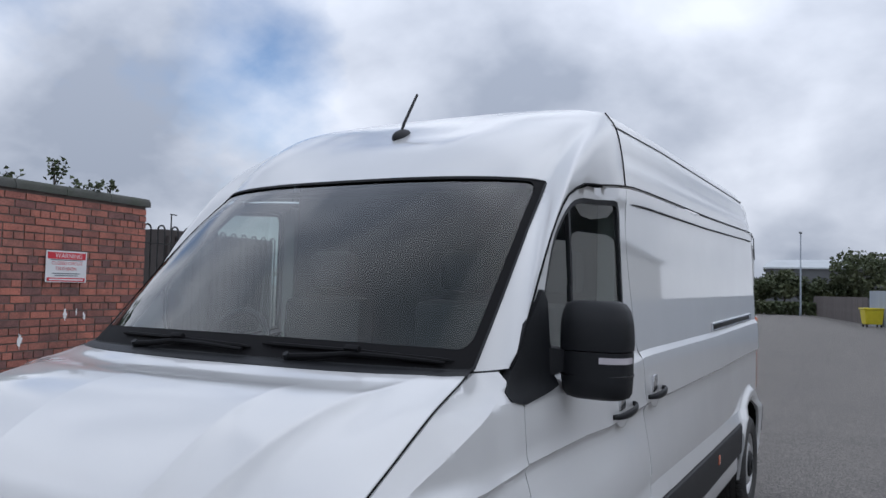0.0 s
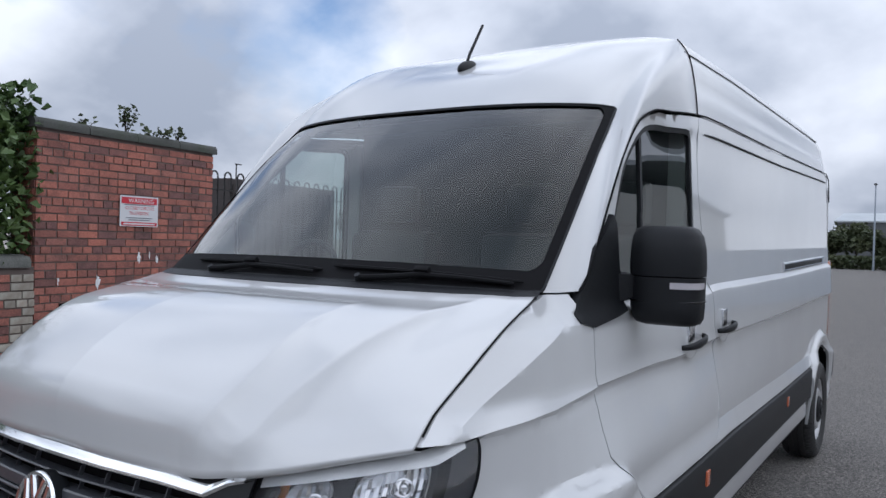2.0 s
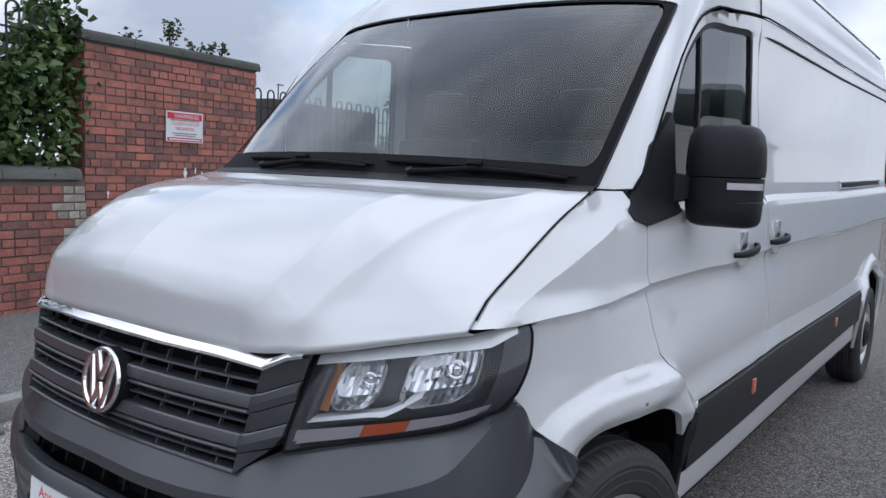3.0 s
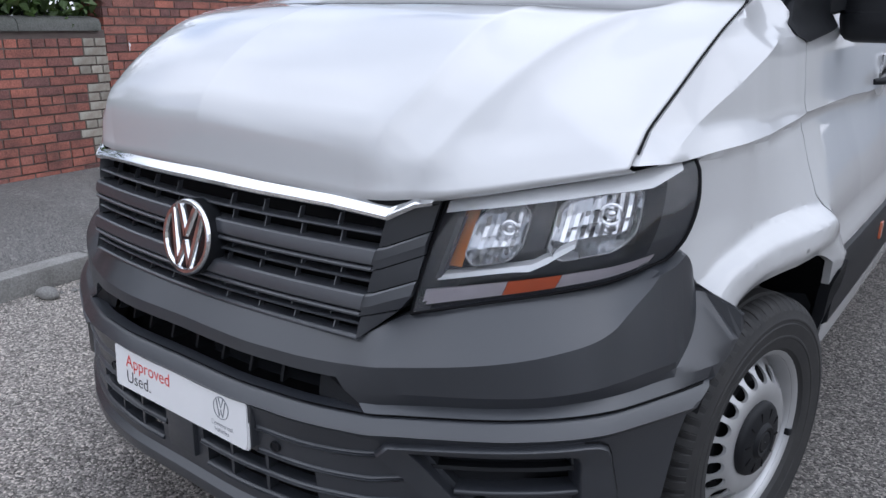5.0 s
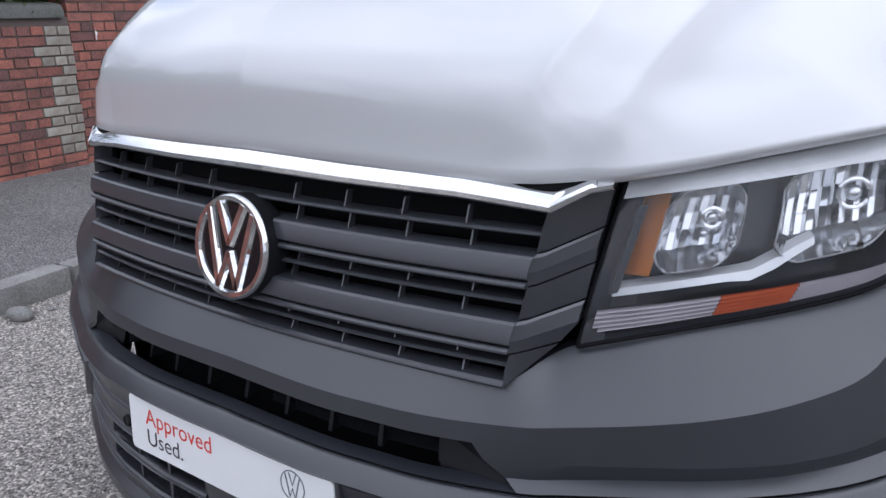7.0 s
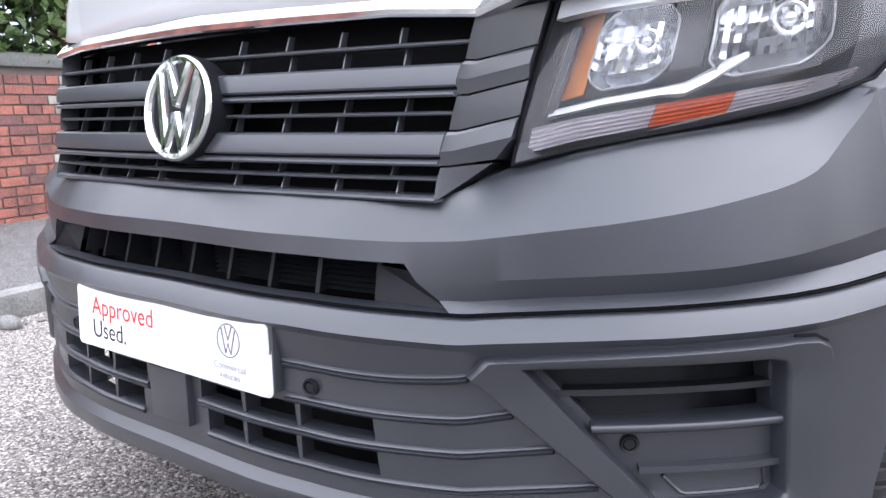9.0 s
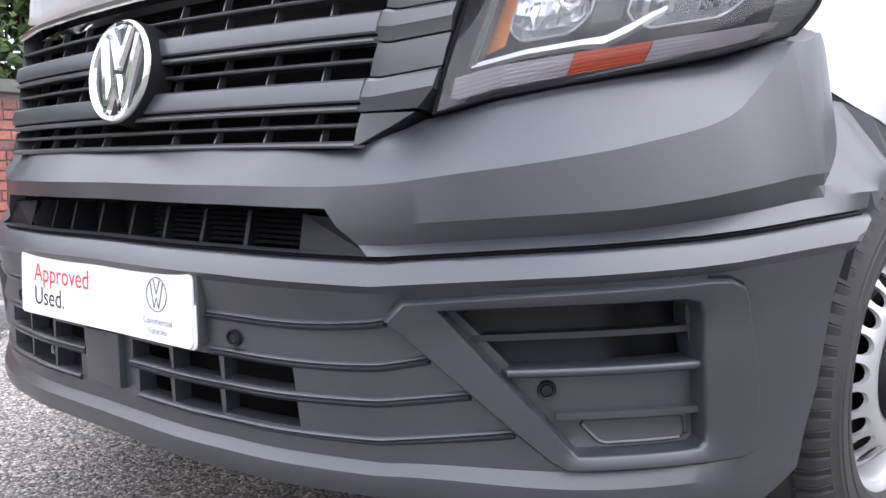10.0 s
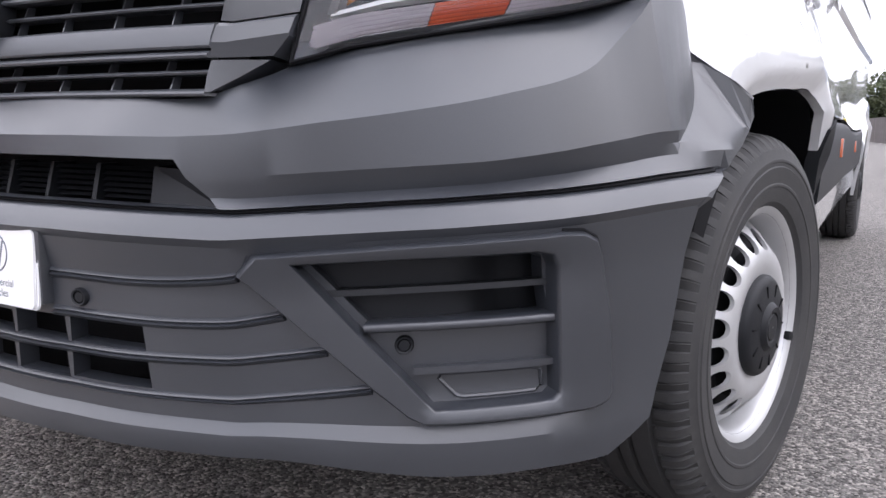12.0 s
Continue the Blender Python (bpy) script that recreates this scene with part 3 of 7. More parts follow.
# joint line under the upper half
joint = [bumper_at(s, 0.6985 + lifts(abs(s))[0], bumper_profile(s, 0.6985 + lifts(abs(s))[0]) + 0.004) for s in np.linspace(-s_of_y(0.56), s_of_y(0.56), 90)]
put("joint_line", mesh("joint_line", *tube(joint, 0.0032, 6)), BLACK, bumper, "dark joint line")
for side in (1, -1):
    for z, x0 in ((0.603, 0.27), (0.549, 0.27), (0.499, 0.07), (0.446, 0.09)):
        x1 = diag(z + 0.014) + 0.003
        line = [bumper_at(side * s_of_x(x), zz, bumper_profile(s_of_x(x), zz)) for x, zz in [(x0 + (x1 - x0) * k / 30, z + 0.014 * max(0, k / 30 - 0.45) ** 2 / 0.3025) for k in range(31)]]
        verts = [p + off for p in line for off in (Vector((0, 0.010, 0.0085)), Vector((0, -0.002, 0.007)), Vector((0, -0.0055, 0.003)), Vector((0, -0.002, 0.0005)), Vector((0, -0.0075, -0.002)), Vector((0, -0.003, -0.007)), Vector((0, 0.010, -0.009)))]
        rf = grid_faces(31, 7) + [tuple(range(7)), tuple(reversed(range(30 * 7, 31 * 7)))]
        put("rib", mesh("rib", verts, rf, sharp=50), GREY_PLASTIC, bumper)
    # frame of the corner recess
    outer = [(0.532, 0.617), (0.552, 0.640), (0.855, 0.648), (0.873, 0.645), (0.884, 0.635), (0.890, 0.614), (0.901, 0.533), (0.904, 0.432), (0.900, 0.421), (0.888, 0.416), (0.735, 0.414), (0.718, 0.424)]
    inner = [(0.588, 0.632), (0.836, 0.632), (0.850, 0.627), (0.856, 0.611), (0.861, 0.437), (0.855, 0.430), (0.744, 0.428)]
    to_s = lambda loop: [(side * s_of_x(x), z) for x, z in loop]

    def frame_place(s, z):
        return bumper_at(s, z, bumper_profile(s, z) + 0.016)

    lo, li = dense(to_s(outer), 0.02), dense(to_s(inner), 0.02)
    fv, ff = sheet(to_s(outer), [to_s(inner)], frame_place, 0.02)
    for loop, base, steps in ((lo, 0, ((0.0022, 0.0125), (0.0045, 0.006), (0.006, -0.004))), (li, len(lo), ((-0.002, 0.0135), (-0.0036, 0.008), (-0.005, -0.018)))):
        n = len(loop)
        cs = sum(p[0] for p in loop) / n
        cz = sum(p[1] for p in loop) / n
        for grow, proud in steps:
            back = len(fv)
            fv += [bumper_at(s + (s - cs) * grow / 0.15, z + (z - cz) * grow / 0.1, bumper_profile(s, z) + proud) for s, z in loop]
            ff += [(base + i, back + i, back + (i + 1) % n, base + (i + 1) % n) for i in range(n)]
            base = back
    mid_s = side * s_of_x(0.74)
    edge_line = [bumper_at(mid_s + (s - mid_s) * 1.028, 0.52 + (z - 0.52) * 1.045, bumper_profile(s, z) + 0.001) for s, z in dense(to_s(outer[2:-1]), 0.02)[:-int(0.30 / 0.02)]]
    put("joint_line", mesh("joint_line", *tube(edge_line, 0.0034, 6)), BLACK, bumper)
    put("corner_frame", mesh("corner_frame", fv, ff, sharp=50), GREY_PLASTIC, bumper)
    band_on_front("recess_bar", side * 0.668, side * 0.862, 0.541, 0.012, 0.006, GREY_PLASTIC, bumper)
    band_on_front("recess_bar", side * 0.722, side * 0.862, 0.481, 0.009, 0.0, GREY_PLASTIC, bumper)
    # raised bead round the lowest panel
    bead = [(0.752, 0.4725), (0.842, 0.4725), (0.850, 0.468), (0.852, 0.446), (0.846, 0.440), (0.775, 0.439), (0.768, 0.442), (0.750, 0.466)]
    ring_line = [bumper_at(s, z, bumper_profile(s, z, True) + 0.001) for s, z in dense(to_s(bead), 0.015)]
    put("panel_bead", mesh("panel_bead", *tube(ring_line, 0.003, 6, True)), GREY_PLASTIC, bumper)
    # dark pocket behind the recess
    pv, pf = sheet([(side * s_of_x(x), z) for x, z in ((0.57, 0.64), (0.88, 0.64), (0.88, 0.53), (0.64, 0.53))], [],
                   lambda s, z: bumper_at(s, z, -0.040 - 0.035 * smooth(abs(s), s_of_x(0.775), s_of_x(0.82))), 0.03)
    put("recess_back", mesh("recess_back", pv, pf), DARK_PLASTIC, bumper, "dark plastic blank")
    slat = []
    for i in range(20):
        t = i / 19
        s = side * s_of_x(0.622 + (0.864 - 0.622) * t)
        slat += [bumper_at(s, 0.586 + h, d) for h, d in ((0.004, -0.036), (0.004, -0.014), (-0.004, -0.012), (-0.004, -0.036))]
    put("slat", mesh("slat", slat, grid_faces(20, 4), sharp=30), DARK_PLASTIC, bumper)
    # parking sensors
    for x, z in ((0.317, 0.572), (0.712, 0.514)):
        c = bumper_at(side * s_of_x(x), z, -0.015 if x > 0.6 else 0)
        nrm = (bumper_at(side * s_of_x(x), z, 1) - c).normalized()
        turn = nrm.to_track_quat("Z", "Y").to_matrix().to_4x4()
        bm = bmesh.new()
        prof = [(0.0, 0.005), (0.0070, 0.005), (0.0080, 0.002), (0.0088, 0.002), (0.0090, 0.006), (0.0112, 0.007), (0.0125, 0.004), (0.0125, -0.01)]
        vs = [[bm.verts.new(Matrix.Translation(c) @ turn @ Vector((r * math.cos(k * math.pi / 12), r * math.sin(k * math.pi / 12), h))) for k in range(24)] for r, h in prof[1:]]
        for a, b in zip(vs, vs[1:]):
            for k in range(24):
                bm.faces.new((a[k], a[(k + 1) % 24], b[(k + 1) % 24], b[k]))
        bm.faces.new(vs[0])
        part("parking_sensor", bm, DARK_PLASTIC, bumper, "round parking sensor")

# slot fins, and a black sheet whose colour stands for the shade behind every opening
for i in range(-4, 5):
    x = i * 0.1
    s = s_of_x(x)
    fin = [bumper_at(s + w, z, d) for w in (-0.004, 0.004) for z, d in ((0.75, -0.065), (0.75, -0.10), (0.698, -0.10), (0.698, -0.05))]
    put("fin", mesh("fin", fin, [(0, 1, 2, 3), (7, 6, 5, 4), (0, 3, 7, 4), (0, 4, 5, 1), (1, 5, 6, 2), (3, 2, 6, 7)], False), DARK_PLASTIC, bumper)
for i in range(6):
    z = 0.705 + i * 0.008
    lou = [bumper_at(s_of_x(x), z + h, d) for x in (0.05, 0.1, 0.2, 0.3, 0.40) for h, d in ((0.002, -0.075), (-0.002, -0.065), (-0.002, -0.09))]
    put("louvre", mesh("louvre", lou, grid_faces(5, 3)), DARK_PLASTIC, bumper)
for side in (1, -1):
    end = [bumper_at(side * s_of_x(x), z, d) for x, z, d in ((0.402, 0.75, -0.055), (0.458, 0.75, -0.026), (0.512, 0.70, -0.010), (0.402, 0.698, -0.040))]
    put("slot_end", mesh("slot_end", end, [(0, 1, 2, 3) if side > 0 else (3, 2, 1, 0)], False), DARK_PLASTIC, bumper)
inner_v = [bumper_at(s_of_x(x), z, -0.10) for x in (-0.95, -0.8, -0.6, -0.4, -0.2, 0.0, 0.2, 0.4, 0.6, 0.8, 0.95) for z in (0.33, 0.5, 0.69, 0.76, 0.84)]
put("inner_duct", mesh("inner_duct", inner_v, grid_faces(11, 5)), BLACK, bumper, "black sheet standing for the shade behind the openings")
# plate carrier and towing cover
bm = bmesh.new()
box(bm, (-0.268, -0.006, 0.557), (0.268, 0.03, 0.664), bevel=0.005)
part("plate_carrier", bm, GREY_PLASTIC, bumper)
bm = bmesh.new()
box(bm, (-0.052, -0.012, 0.452), (0.052, 0.03, 0.545), bevel=0.004)
part("towing_cover", bm, GREY_PLASTIC, bumper)


# number plate with its print
plate = thing("number_plate", "white dealer plate with red and black print, on the bumper", "number plate")
PLATE = pose(0, -0.0345, 0.577, 90 - 3, 0, 0)


def rounded(w, h, r, n=6):
    out = []
    for cx, cy, a0 in ((w / 2 - r, h / 2 - r, 0), (-w / 2 + r, h / 2 - r, 90), (-w / 2 + r, -h / 2 + r, 180), (w / 2 - r, -h / 2 + r, 270)):
        out += [(cx + r * math.cos(radians(a0 + 90 * k / n)), cy + r * math.sin(radians(a0 + 90 * k / n))) for k in range(n + 1)]
    return out


def slab(loop, z0, z1):
    n = len(loop)
    verts = [(x, y, z0) for x, y in loop] + [(x, y, z1) for x, y in loop]
    return verts, [tuple(reversed(range(n))), tuple(range(n, 2 * n))] + [(i, (i + 1) % n, n + (i + 1) % n, n + i) for i in range(n)]


put("plate_panel", mesh("plate_panel", *slab(rounded(0.52, 0.111, 0.009), -0.004, 0.0), sharp=40), WHITE_PLATE, plate, m=PLATE)
put("plate_backing", mesh("plate_backing", *slab(rounded(0.52, 0.111, 0.009), -0.0075, -0.0045), sharp=40), WHITE_PLATE, plate, m=PLATE @ pose(0.004, -0.002, 0))
for body, x, y, size, mat in (("Approved", -0.212, 0.006, 0.047, RED_INK), ("Used.", -0.212, -0.036, 0.047, BLACK_INK),
                              ("Commercial", 0.136, -0.029, 0.0155, GREY_INK), ("Vehicles", 0.148, -0.044, 0.0155, GREY_INK)):
    put("lettering", text_mesh(body, size, "lettering"), mat, plate, m=PLATE @ pose(x, y, 0.0006))
RING = [(0.026 * math.cos(k * math.pi / 20), 0.026 * math.sin(k * math.pi / 20), 0) for k in range(40)]
put("mark", mesh("mark", *tube(RING, 0.0012, 5, True)), GREY_INK, plate, m=PLATE @ pose(0.172, 0.017, 0.0002))
for line in (((-0.016, 0.018), (-0.006, -0.021), (0.0, -0.004), (0.006, -0.021), (0.016, 0.018)), ((-0.008, 0.0225), (0.0, 0.001), (0.008, 0.0225))):
    put("mark", mesh("mark", *tube([(x, y, 0) for x, y in line], 0.0014, 5)), GREY_INK, plate, m=PLATE @ pose(0.172, 0.017, 0.0002))


# ---- grille ----
GRILLE_Z, GRILLE_TOP = 0.85, 1.088


def grille_at(x, z, d=0.0):
    """A point on the grille's face."""
    y = 0.052 + 0.17 * x * x + (z - 0.84) * 0.20 - d
    return Vector((x, y, z))


def grille_half(z):
    return interp(z, [0.84, 1.12], [0.487, 0.53])


grille = new("grille")
grille.parent = van
grille["label"] = "dark grey slatted radiator grille with chrome top strip"


def grille_bar(name, z0, z1, proud, mat, label="", x0=-1.0, x1=1.0, back=0.03, n=31, lip=0.0):
    verts = []
    for i in range(n):
        t = x0 + (x1 - x0) * i / (n - 1)
        sect = [(z0, -back), (z0, proud - 0.003), (z0 + 0.003, proud), (z0 + (z1 - z0) * 0.4, proud + lip), (z1 - 0.003, proud - lip * 0.8), (z1, proud - 0.004 - lip), (z1, -back)]
        for z, d in sect:
            verts.append(grille_at(t * grille_half(z), z, d))
    faces = grid_faces(n, 7) + [tuple(range(6, -1, -1)), tuple((n - 1) * 7 + k for k in range(7))]
    return put(name, mesh(name, verts, faces, sharp=30), mat, grille, label)


for z0, z1 in ((0.902, 0.934), (0.993, 1.024)):
    grille_bar("wide_bar", z0, z1, 0.016, GRILLE_PLASTIC, lip=0.001)
    grille_bar("bar_groove", z0 - 0.004, z0, 0.008, BLACK, back=0.02)
    grille_bar("lower_edge", z0 - 0.0125, z0 - 0.004, 0.016, GRILLE_PLASTIC, back=0.02)
for z in (0.872, 0.959, 1.052):
    grille_bar("slat", z - 0.0028, z + 0.0028, 0.006, GRILLE_PLASTIC, back=0.03)
grille_bar("bottom_edge", 0.842, 0.851, 0.006, GRILLE_PLASTIC)
for z0, z1 in ((0.851, 0.869), (0.875, 0.889), (0.934, 0.956), (0.962, 0.980), (1.024, 1.049), (1.055, 1.078)):
    for k in range(-4, 5):
        if k == 0:
            continue
        x = k * 0.104 + 0.012 * math.sin(z0 * 40)
        v = [grille_at(x + w, z, d) for w in (-0.0013, 0.0013) for z, d in ((z0, -0.006), (z1, -0.010), (z1, -0.022), (z0, -0.020))]
        put("fin", mesh("fin", v, [(0, 1, 2, 3), (7, 6, 5, 4), (0, 4, 5, 1), (1, 5, 6, 2), (2, 6, 7, 3), (3, 7, 4, 0)], False), GRILLE_PLASTIC, grille)
# black sheet in place of the shade behind the slats
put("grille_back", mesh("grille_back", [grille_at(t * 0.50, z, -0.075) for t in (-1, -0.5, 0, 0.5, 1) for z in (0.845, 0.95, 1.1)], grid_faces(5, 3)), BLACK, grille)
for side in (1, -1):
    # end cheeks: three flat panels and the ends of the two wide bars, parted by dark gaps, between grille and lamp
    def cheek_row(z, d, back=0.0):
        gx = grille_half(z)
        a = grille_at(gx, z, 0.006 + d)
        lamp = Vector((0.548 + (z - 0.87) * 0.06, 0.195 + (z - 0.87) * 0.45, z))
        zf = interp(z, [0.845, 0.905], [0.03, 1.0])
        b = a.lerp(lamp, zf) + Vector((0.002, -0.008 - d, 0)) * zf
        e = a.lerp(b, 0.16) + Vector((0, -0.004, 0)) * zf
        row = [grille_at(gx - 0.010, z, -0.03), a, e, b, b + Vector((-0.01, 0.05, 0))]
        return [Vector((side * v.x, v.y + back, v.z)) for v in row]

    def cheek_piece(name, levels, mat, back=0.0, sharp=12):
        verts = [v for z, d in levels for v in cheek_row(z, d, back)]
        f = grid_faces(len(levels), 5) + [(0, 1, 2, 3, 4), tuple(reversed(range(len(verts) - 5, len(verts))))]
        put(name, mesh(name, verts, f if side < 0 else [tuple(reversed(q)) for q in f], sharp=sharp), mat, grille)

    # black backing: the shade in the gaps is put into its colour
    cheek_piece("cheek_shade", [(0.846, 0), (0.95, 0), (1.087, 0)], BLACK, 0.010)
    for z0, z1 in ((0.847, 0.887), (0.937, 0.981), (1.029, 1.087)):
        cheek_piece("cheek_panel", [(z0, 0), ((z0 + z1) / 2, 0.0015), (z1, 0)], GREY_PLASTIC)
    for z0, z1 in ((0.890, 0.934), (0.984, 1.026)):
        cheek_piece("bar_end", [(z0, 0.002), (z0 + 0.016, 0.007), (z0 + 0.019, 0.009), (z1 - 0.004, 0.006), (z1, 0.001)], GRILLE_PLASTIC)
# chrome strip along the top, bent back at its ends
strip_v = []
TOPX = [-0.574, -0.56, -0.545, -0.53, -0.4, -0.2, 0.0, 0.2, 0.4, 0.53, 0.545, 0.56, 0.574]
for x in TOPX:
    a = abs(x)
    base = grille_at(min(a, 0.53), 1.085) + Vector((0, max(0, a - 0.53) * 2.3, 0))
    rise = interp(a, [0, 0.53, 0.575], [0.034, 0.027, 0.020])
    lift = interp(a, [0, 0.4, 0.53, 0.575], [0.010, 0.006, -0.003, 0.0])
    for dz, d in ((0, -0.02), (0, 0.012), (0.003, 0.015), (rise * 0.34, 0.0160), (rise * 0.40, 0.0130), (rise * 0.85, 0.001), (rise, -0.008), (rise, -0.03)):
        strip_v.append(Vector((x, base.y - d, 1.085 + lift + dz)))
    strip_v[-1].y = max(strip_v[-1].y, interp(a, [0, 0.2, 0.4, 0.5, 0.56], [0.108, 0.113, 0.135, 0.158, 0.185]) + 0.02)
put("chrome_strip", mesh("chrome_strip", strip_v, grid_faces(len(TOPX), 8), sharp=20), CHROME, grille, "polished chrome strip")

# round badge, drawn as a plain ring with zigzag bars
BADGE = pose(0, 0.034, 0.944, 90 - 10, 0, 0)
badge = put("badge", mesh("badge", *slab([(0.088 * math.cos(k * math.pi / 32), 0.088 * math.sin(k * math.pi / 32)) for k in range(64)], -0.04, 0.002), sharp=40), DARK_PLASTIC, grille, "round chrome badge", m=BADGE)
ring = []
for k in range(64):
    a = k * math.pi / 32
    for r, h in ((0.087, -0.004), (0.087, 0.006), (0.083, 0.010), (0.076, 0.009), (0.073, 0.002)):
        ring.append((r * math.cos(a), r * math.sin(a), h))
rf = grid_faces(64, 5) + [(63 * 5 + j, 63 * 5 + j + 1, j + 1, j) for j in range(4)]
put("badge_ring", mesh("badge_ring", ring, rf, sharp=50), CHROME, badge)
put("badge_face", mesh("badge_face", *slab([(0.076 * math.cos(k * math.pi / 24), 0.076 * math.sin(k * math.pi / 24)) for k in range(48)], -0.002, 0.003)), GLOSS_BLACK, badge)


def ribbon(points, width, z0, z1):
    bm = bmesh.new()
    for (x1, y1), (x2, y2) in zip(points, points[1:]):
        d = Vector((x2 - x1, y2 - y1, 0))
        n = Vector((-d.y, d.x, 0)).normalized() * width / 2
        e = d.normalized() * width * 0.2
        a, b = Vector((x1, y1, 0)) - e, Vector((x2, y2, 0)) + e
        lo = [a - n, b - n, b + n, a + n]
        hi = [a - n * 0.6, b - n * 0.6, b + n * 0.6, a + n * 0.6]
        lv = [bm.verts.new((p.x, p.y, z0)) for p in lo]
        hv = [bm.verts.new((p.x, p.y, z1)) for p in hi]
        bm.faces.new(hv)
        for i in range(4):
            bm.faces.new((lv[i], lv[(i + 1) % 4], hv[(i + 1) % 4], hv[i]))
    return bm


for pts in ([(-0.052, 0.055), (-0.022, -0.066), (0.0, -0.012), (0.022, -0.066), (0.052, 0.055)], [(-0.028, 0.068), (0.0, 0.006), (0.028, 0.068)]):
    part("badge_bar", ribbon(pts, 0.017, 0.002, 0.010), CHROME, badge, smooth=False)


# ---- body panels ----
SEAM = [(0.48, 0.867, 1.147), (0.575, 0.879, 1.225), (0.675, 0.892, 1.292), (0.85, 0.911, 1.402), (1.0, 0.922, 1.472), (1.10, 0.918, 1.497)]
SEAM_Y = [p[0] for p in SEAM]
PZ = [0.33, 0.36, 0.50, 0.55, 0.70, 0.73, 0.80, 1.0, 1.158, 1.18, 1.198, 1.395, 1.405, 1.43, 1.6, 1.8, 2.09, 2.11, 2.19, 2.3, 2.42, 2.47, 2.5]
PX = [0.99, 1.0, 1.0, 1.012, 1.022, 1.026, 1.000, 1.003, 1.003, 1.008, 1.026, 1.014, 1.012, 0.99, 0.982, 0.972, 0.958, 0.964, 0.958, 0.945, 0.925, 0.91, 0.885]
ARCH_F, ARCH_R = (1.06, 0.345, 0.495), (5.70, 0.345, 0.47)


def arch_dist(y, z, arch):
    return ((abs(y - arch[0]) ** 2.12 + abs(max(z - arch[1], 0.0)) ** 2.12) ** (1 / 2.12)) / arch[2]


def bevel_foot(y):
    """Height of the fold under the wing's upper bevel, which rises from the lamp to the mirror."""
    return interp(y, [0.50, 0.62, 0.85, 1.25], [1.125, 1.19, 1.295, 1.462])


def crease_drop(y, z):
    """How far the waist crease falls towards the lamp."""
    return interp(y, [0.62, 1.32], [0.046, 0.0]) * smooth(z, 0.92, 1.08)


def side_x(y, z):
    x = interp(z + crease_drop(y, z), PZ, PX)
    inset = interp(y, [0.5, 0.6, 0.713, 0.85, 1.0, 1.2, 1.45], [0.125, 0.105, 0.082, 0.05, 0.027, 0.009, 0.0])
    x -= inset * interp(z, [0.7, 0.85, 1.0, 1.2], [0.3, 0.65, 0.85, 1.0])
    if y < 1.28 and z > 1.0:
        zs, xs = interp(y, SEAM_Y, [p[2] for p in SEAM]), interp(y, SEAM_Y, [p[1] for p in SEAM])
        foot = min(bevel_foot(y), zs - 0.02)
        t = min(max((z - foot) / (zs - foot), 0), 1)
        x = x + (min(xs, x) - x) * t * smooth(y, 1.30, 1.12)
    for arch, strength in ((ARCH_F, 0.052), (ARCH_R, 0.035)):
        r = arch_dist(y, z, arch)
        x += (strength if y > 2 else glide(y, [0.80, 1.1, 1.5], [0.030, 0.050, 0.026])) * smooth(r, 1.27, 1.17)
        x -= 0.024 * smooth(r, 1.10, 0.98)
    if y > 6.1:
        x -= ((y - 6.1) / 0.25) ** 2 * 0.05
    return x


def arch_line(arch, a0, a1, n=24):
    out = []
    for i in range(n):
        a = radians(a0 + (a1 - a0) * i / (n - 1))
        c, s = math.cos(a), math.sin(a)
        out.append((arch[0] + arch[2] * math.copysign(abs(c) ** (2 / 2.12), c), arch[1] + arch[2] * abs(s) ** (2 / 2.12)))
    return out


def flare_lines(arch):
    """The inner and outer fold of the flare round a wheel arch."""
    return [arch_line((arch[0], arch[1], arch[2] * k), -5, 185, 96) for k in (1.03, 1.06, 1.085, 1.11, 1.17, 1.195, 1.22, 1.245, 1.27, 1.30)]


def shrink(loop, d):
    """The outline moved in by d, to leave the panel gap."""
    n = len(loop)
    area = sum(a[0] * b[1] - b[0] * a[1] for a, b in zip(loop, loop[1:] + loop[:1]))
    sign = 1 if area > 0 else -1
    out = []
    for i in range(n):
        p, a, b = Vector(loop[i]), Vector(loop[i - 1]), Vector(loop[(i + 1) % n])
        e1, e2 = (p - a).normalized(), (b - p).normalized()
        nrm = Vector((-(e1.y + e2.y), e1.x + e2.x))
        nrm = nrm.normalized() if nrm.length > 1e-6 else Vector((-e1.y, e1.x))
        out.append(tuple(p + nrm * sign * d))
    return out


def both_sides(name, outline, holes, mat, step=0.03, lines=(), gap=0.003, extra=0.0, depth=0.02, parent=None, label="", sharp=18, only=None, paths=()):
    v, f = sheet(shrink(outline, gap), holes, lambda y, z: (side_x(y, z) + extra, y, z), step, lines, depth, (-1, 0, 0), paths)
    # faces look outwards
    made = []
    for side in ((1, -1) if only is None else (only,)):
        vv, ff = (v, f) if side > 0 else flip(v, f)
        made.append(put(name, mesh(name, vv, ff, sharp=sharp), mat, parent or van, label))
    return made


LINES = (0.73, 0.80, 1.158, 1.18, 1.198, 1.395, 1.405, 1.43)
DOOR_FRONT = [(1.50, 0.722), (1.43, 0.82), (1.345, 0.905), (1.30, 0.96), (1.29, 1.05), (1.285, 1.2), (1.285, 1.375)]
B_SEAM = [(2.42, 0.722), (2.52, 0.77), (2.575, 0.86), (2.585, 1.1), (2.55, 1.35), (2.46, 1.65), (2.415, 1.85), (2.405, 2.0), (2.42, 2.172)]
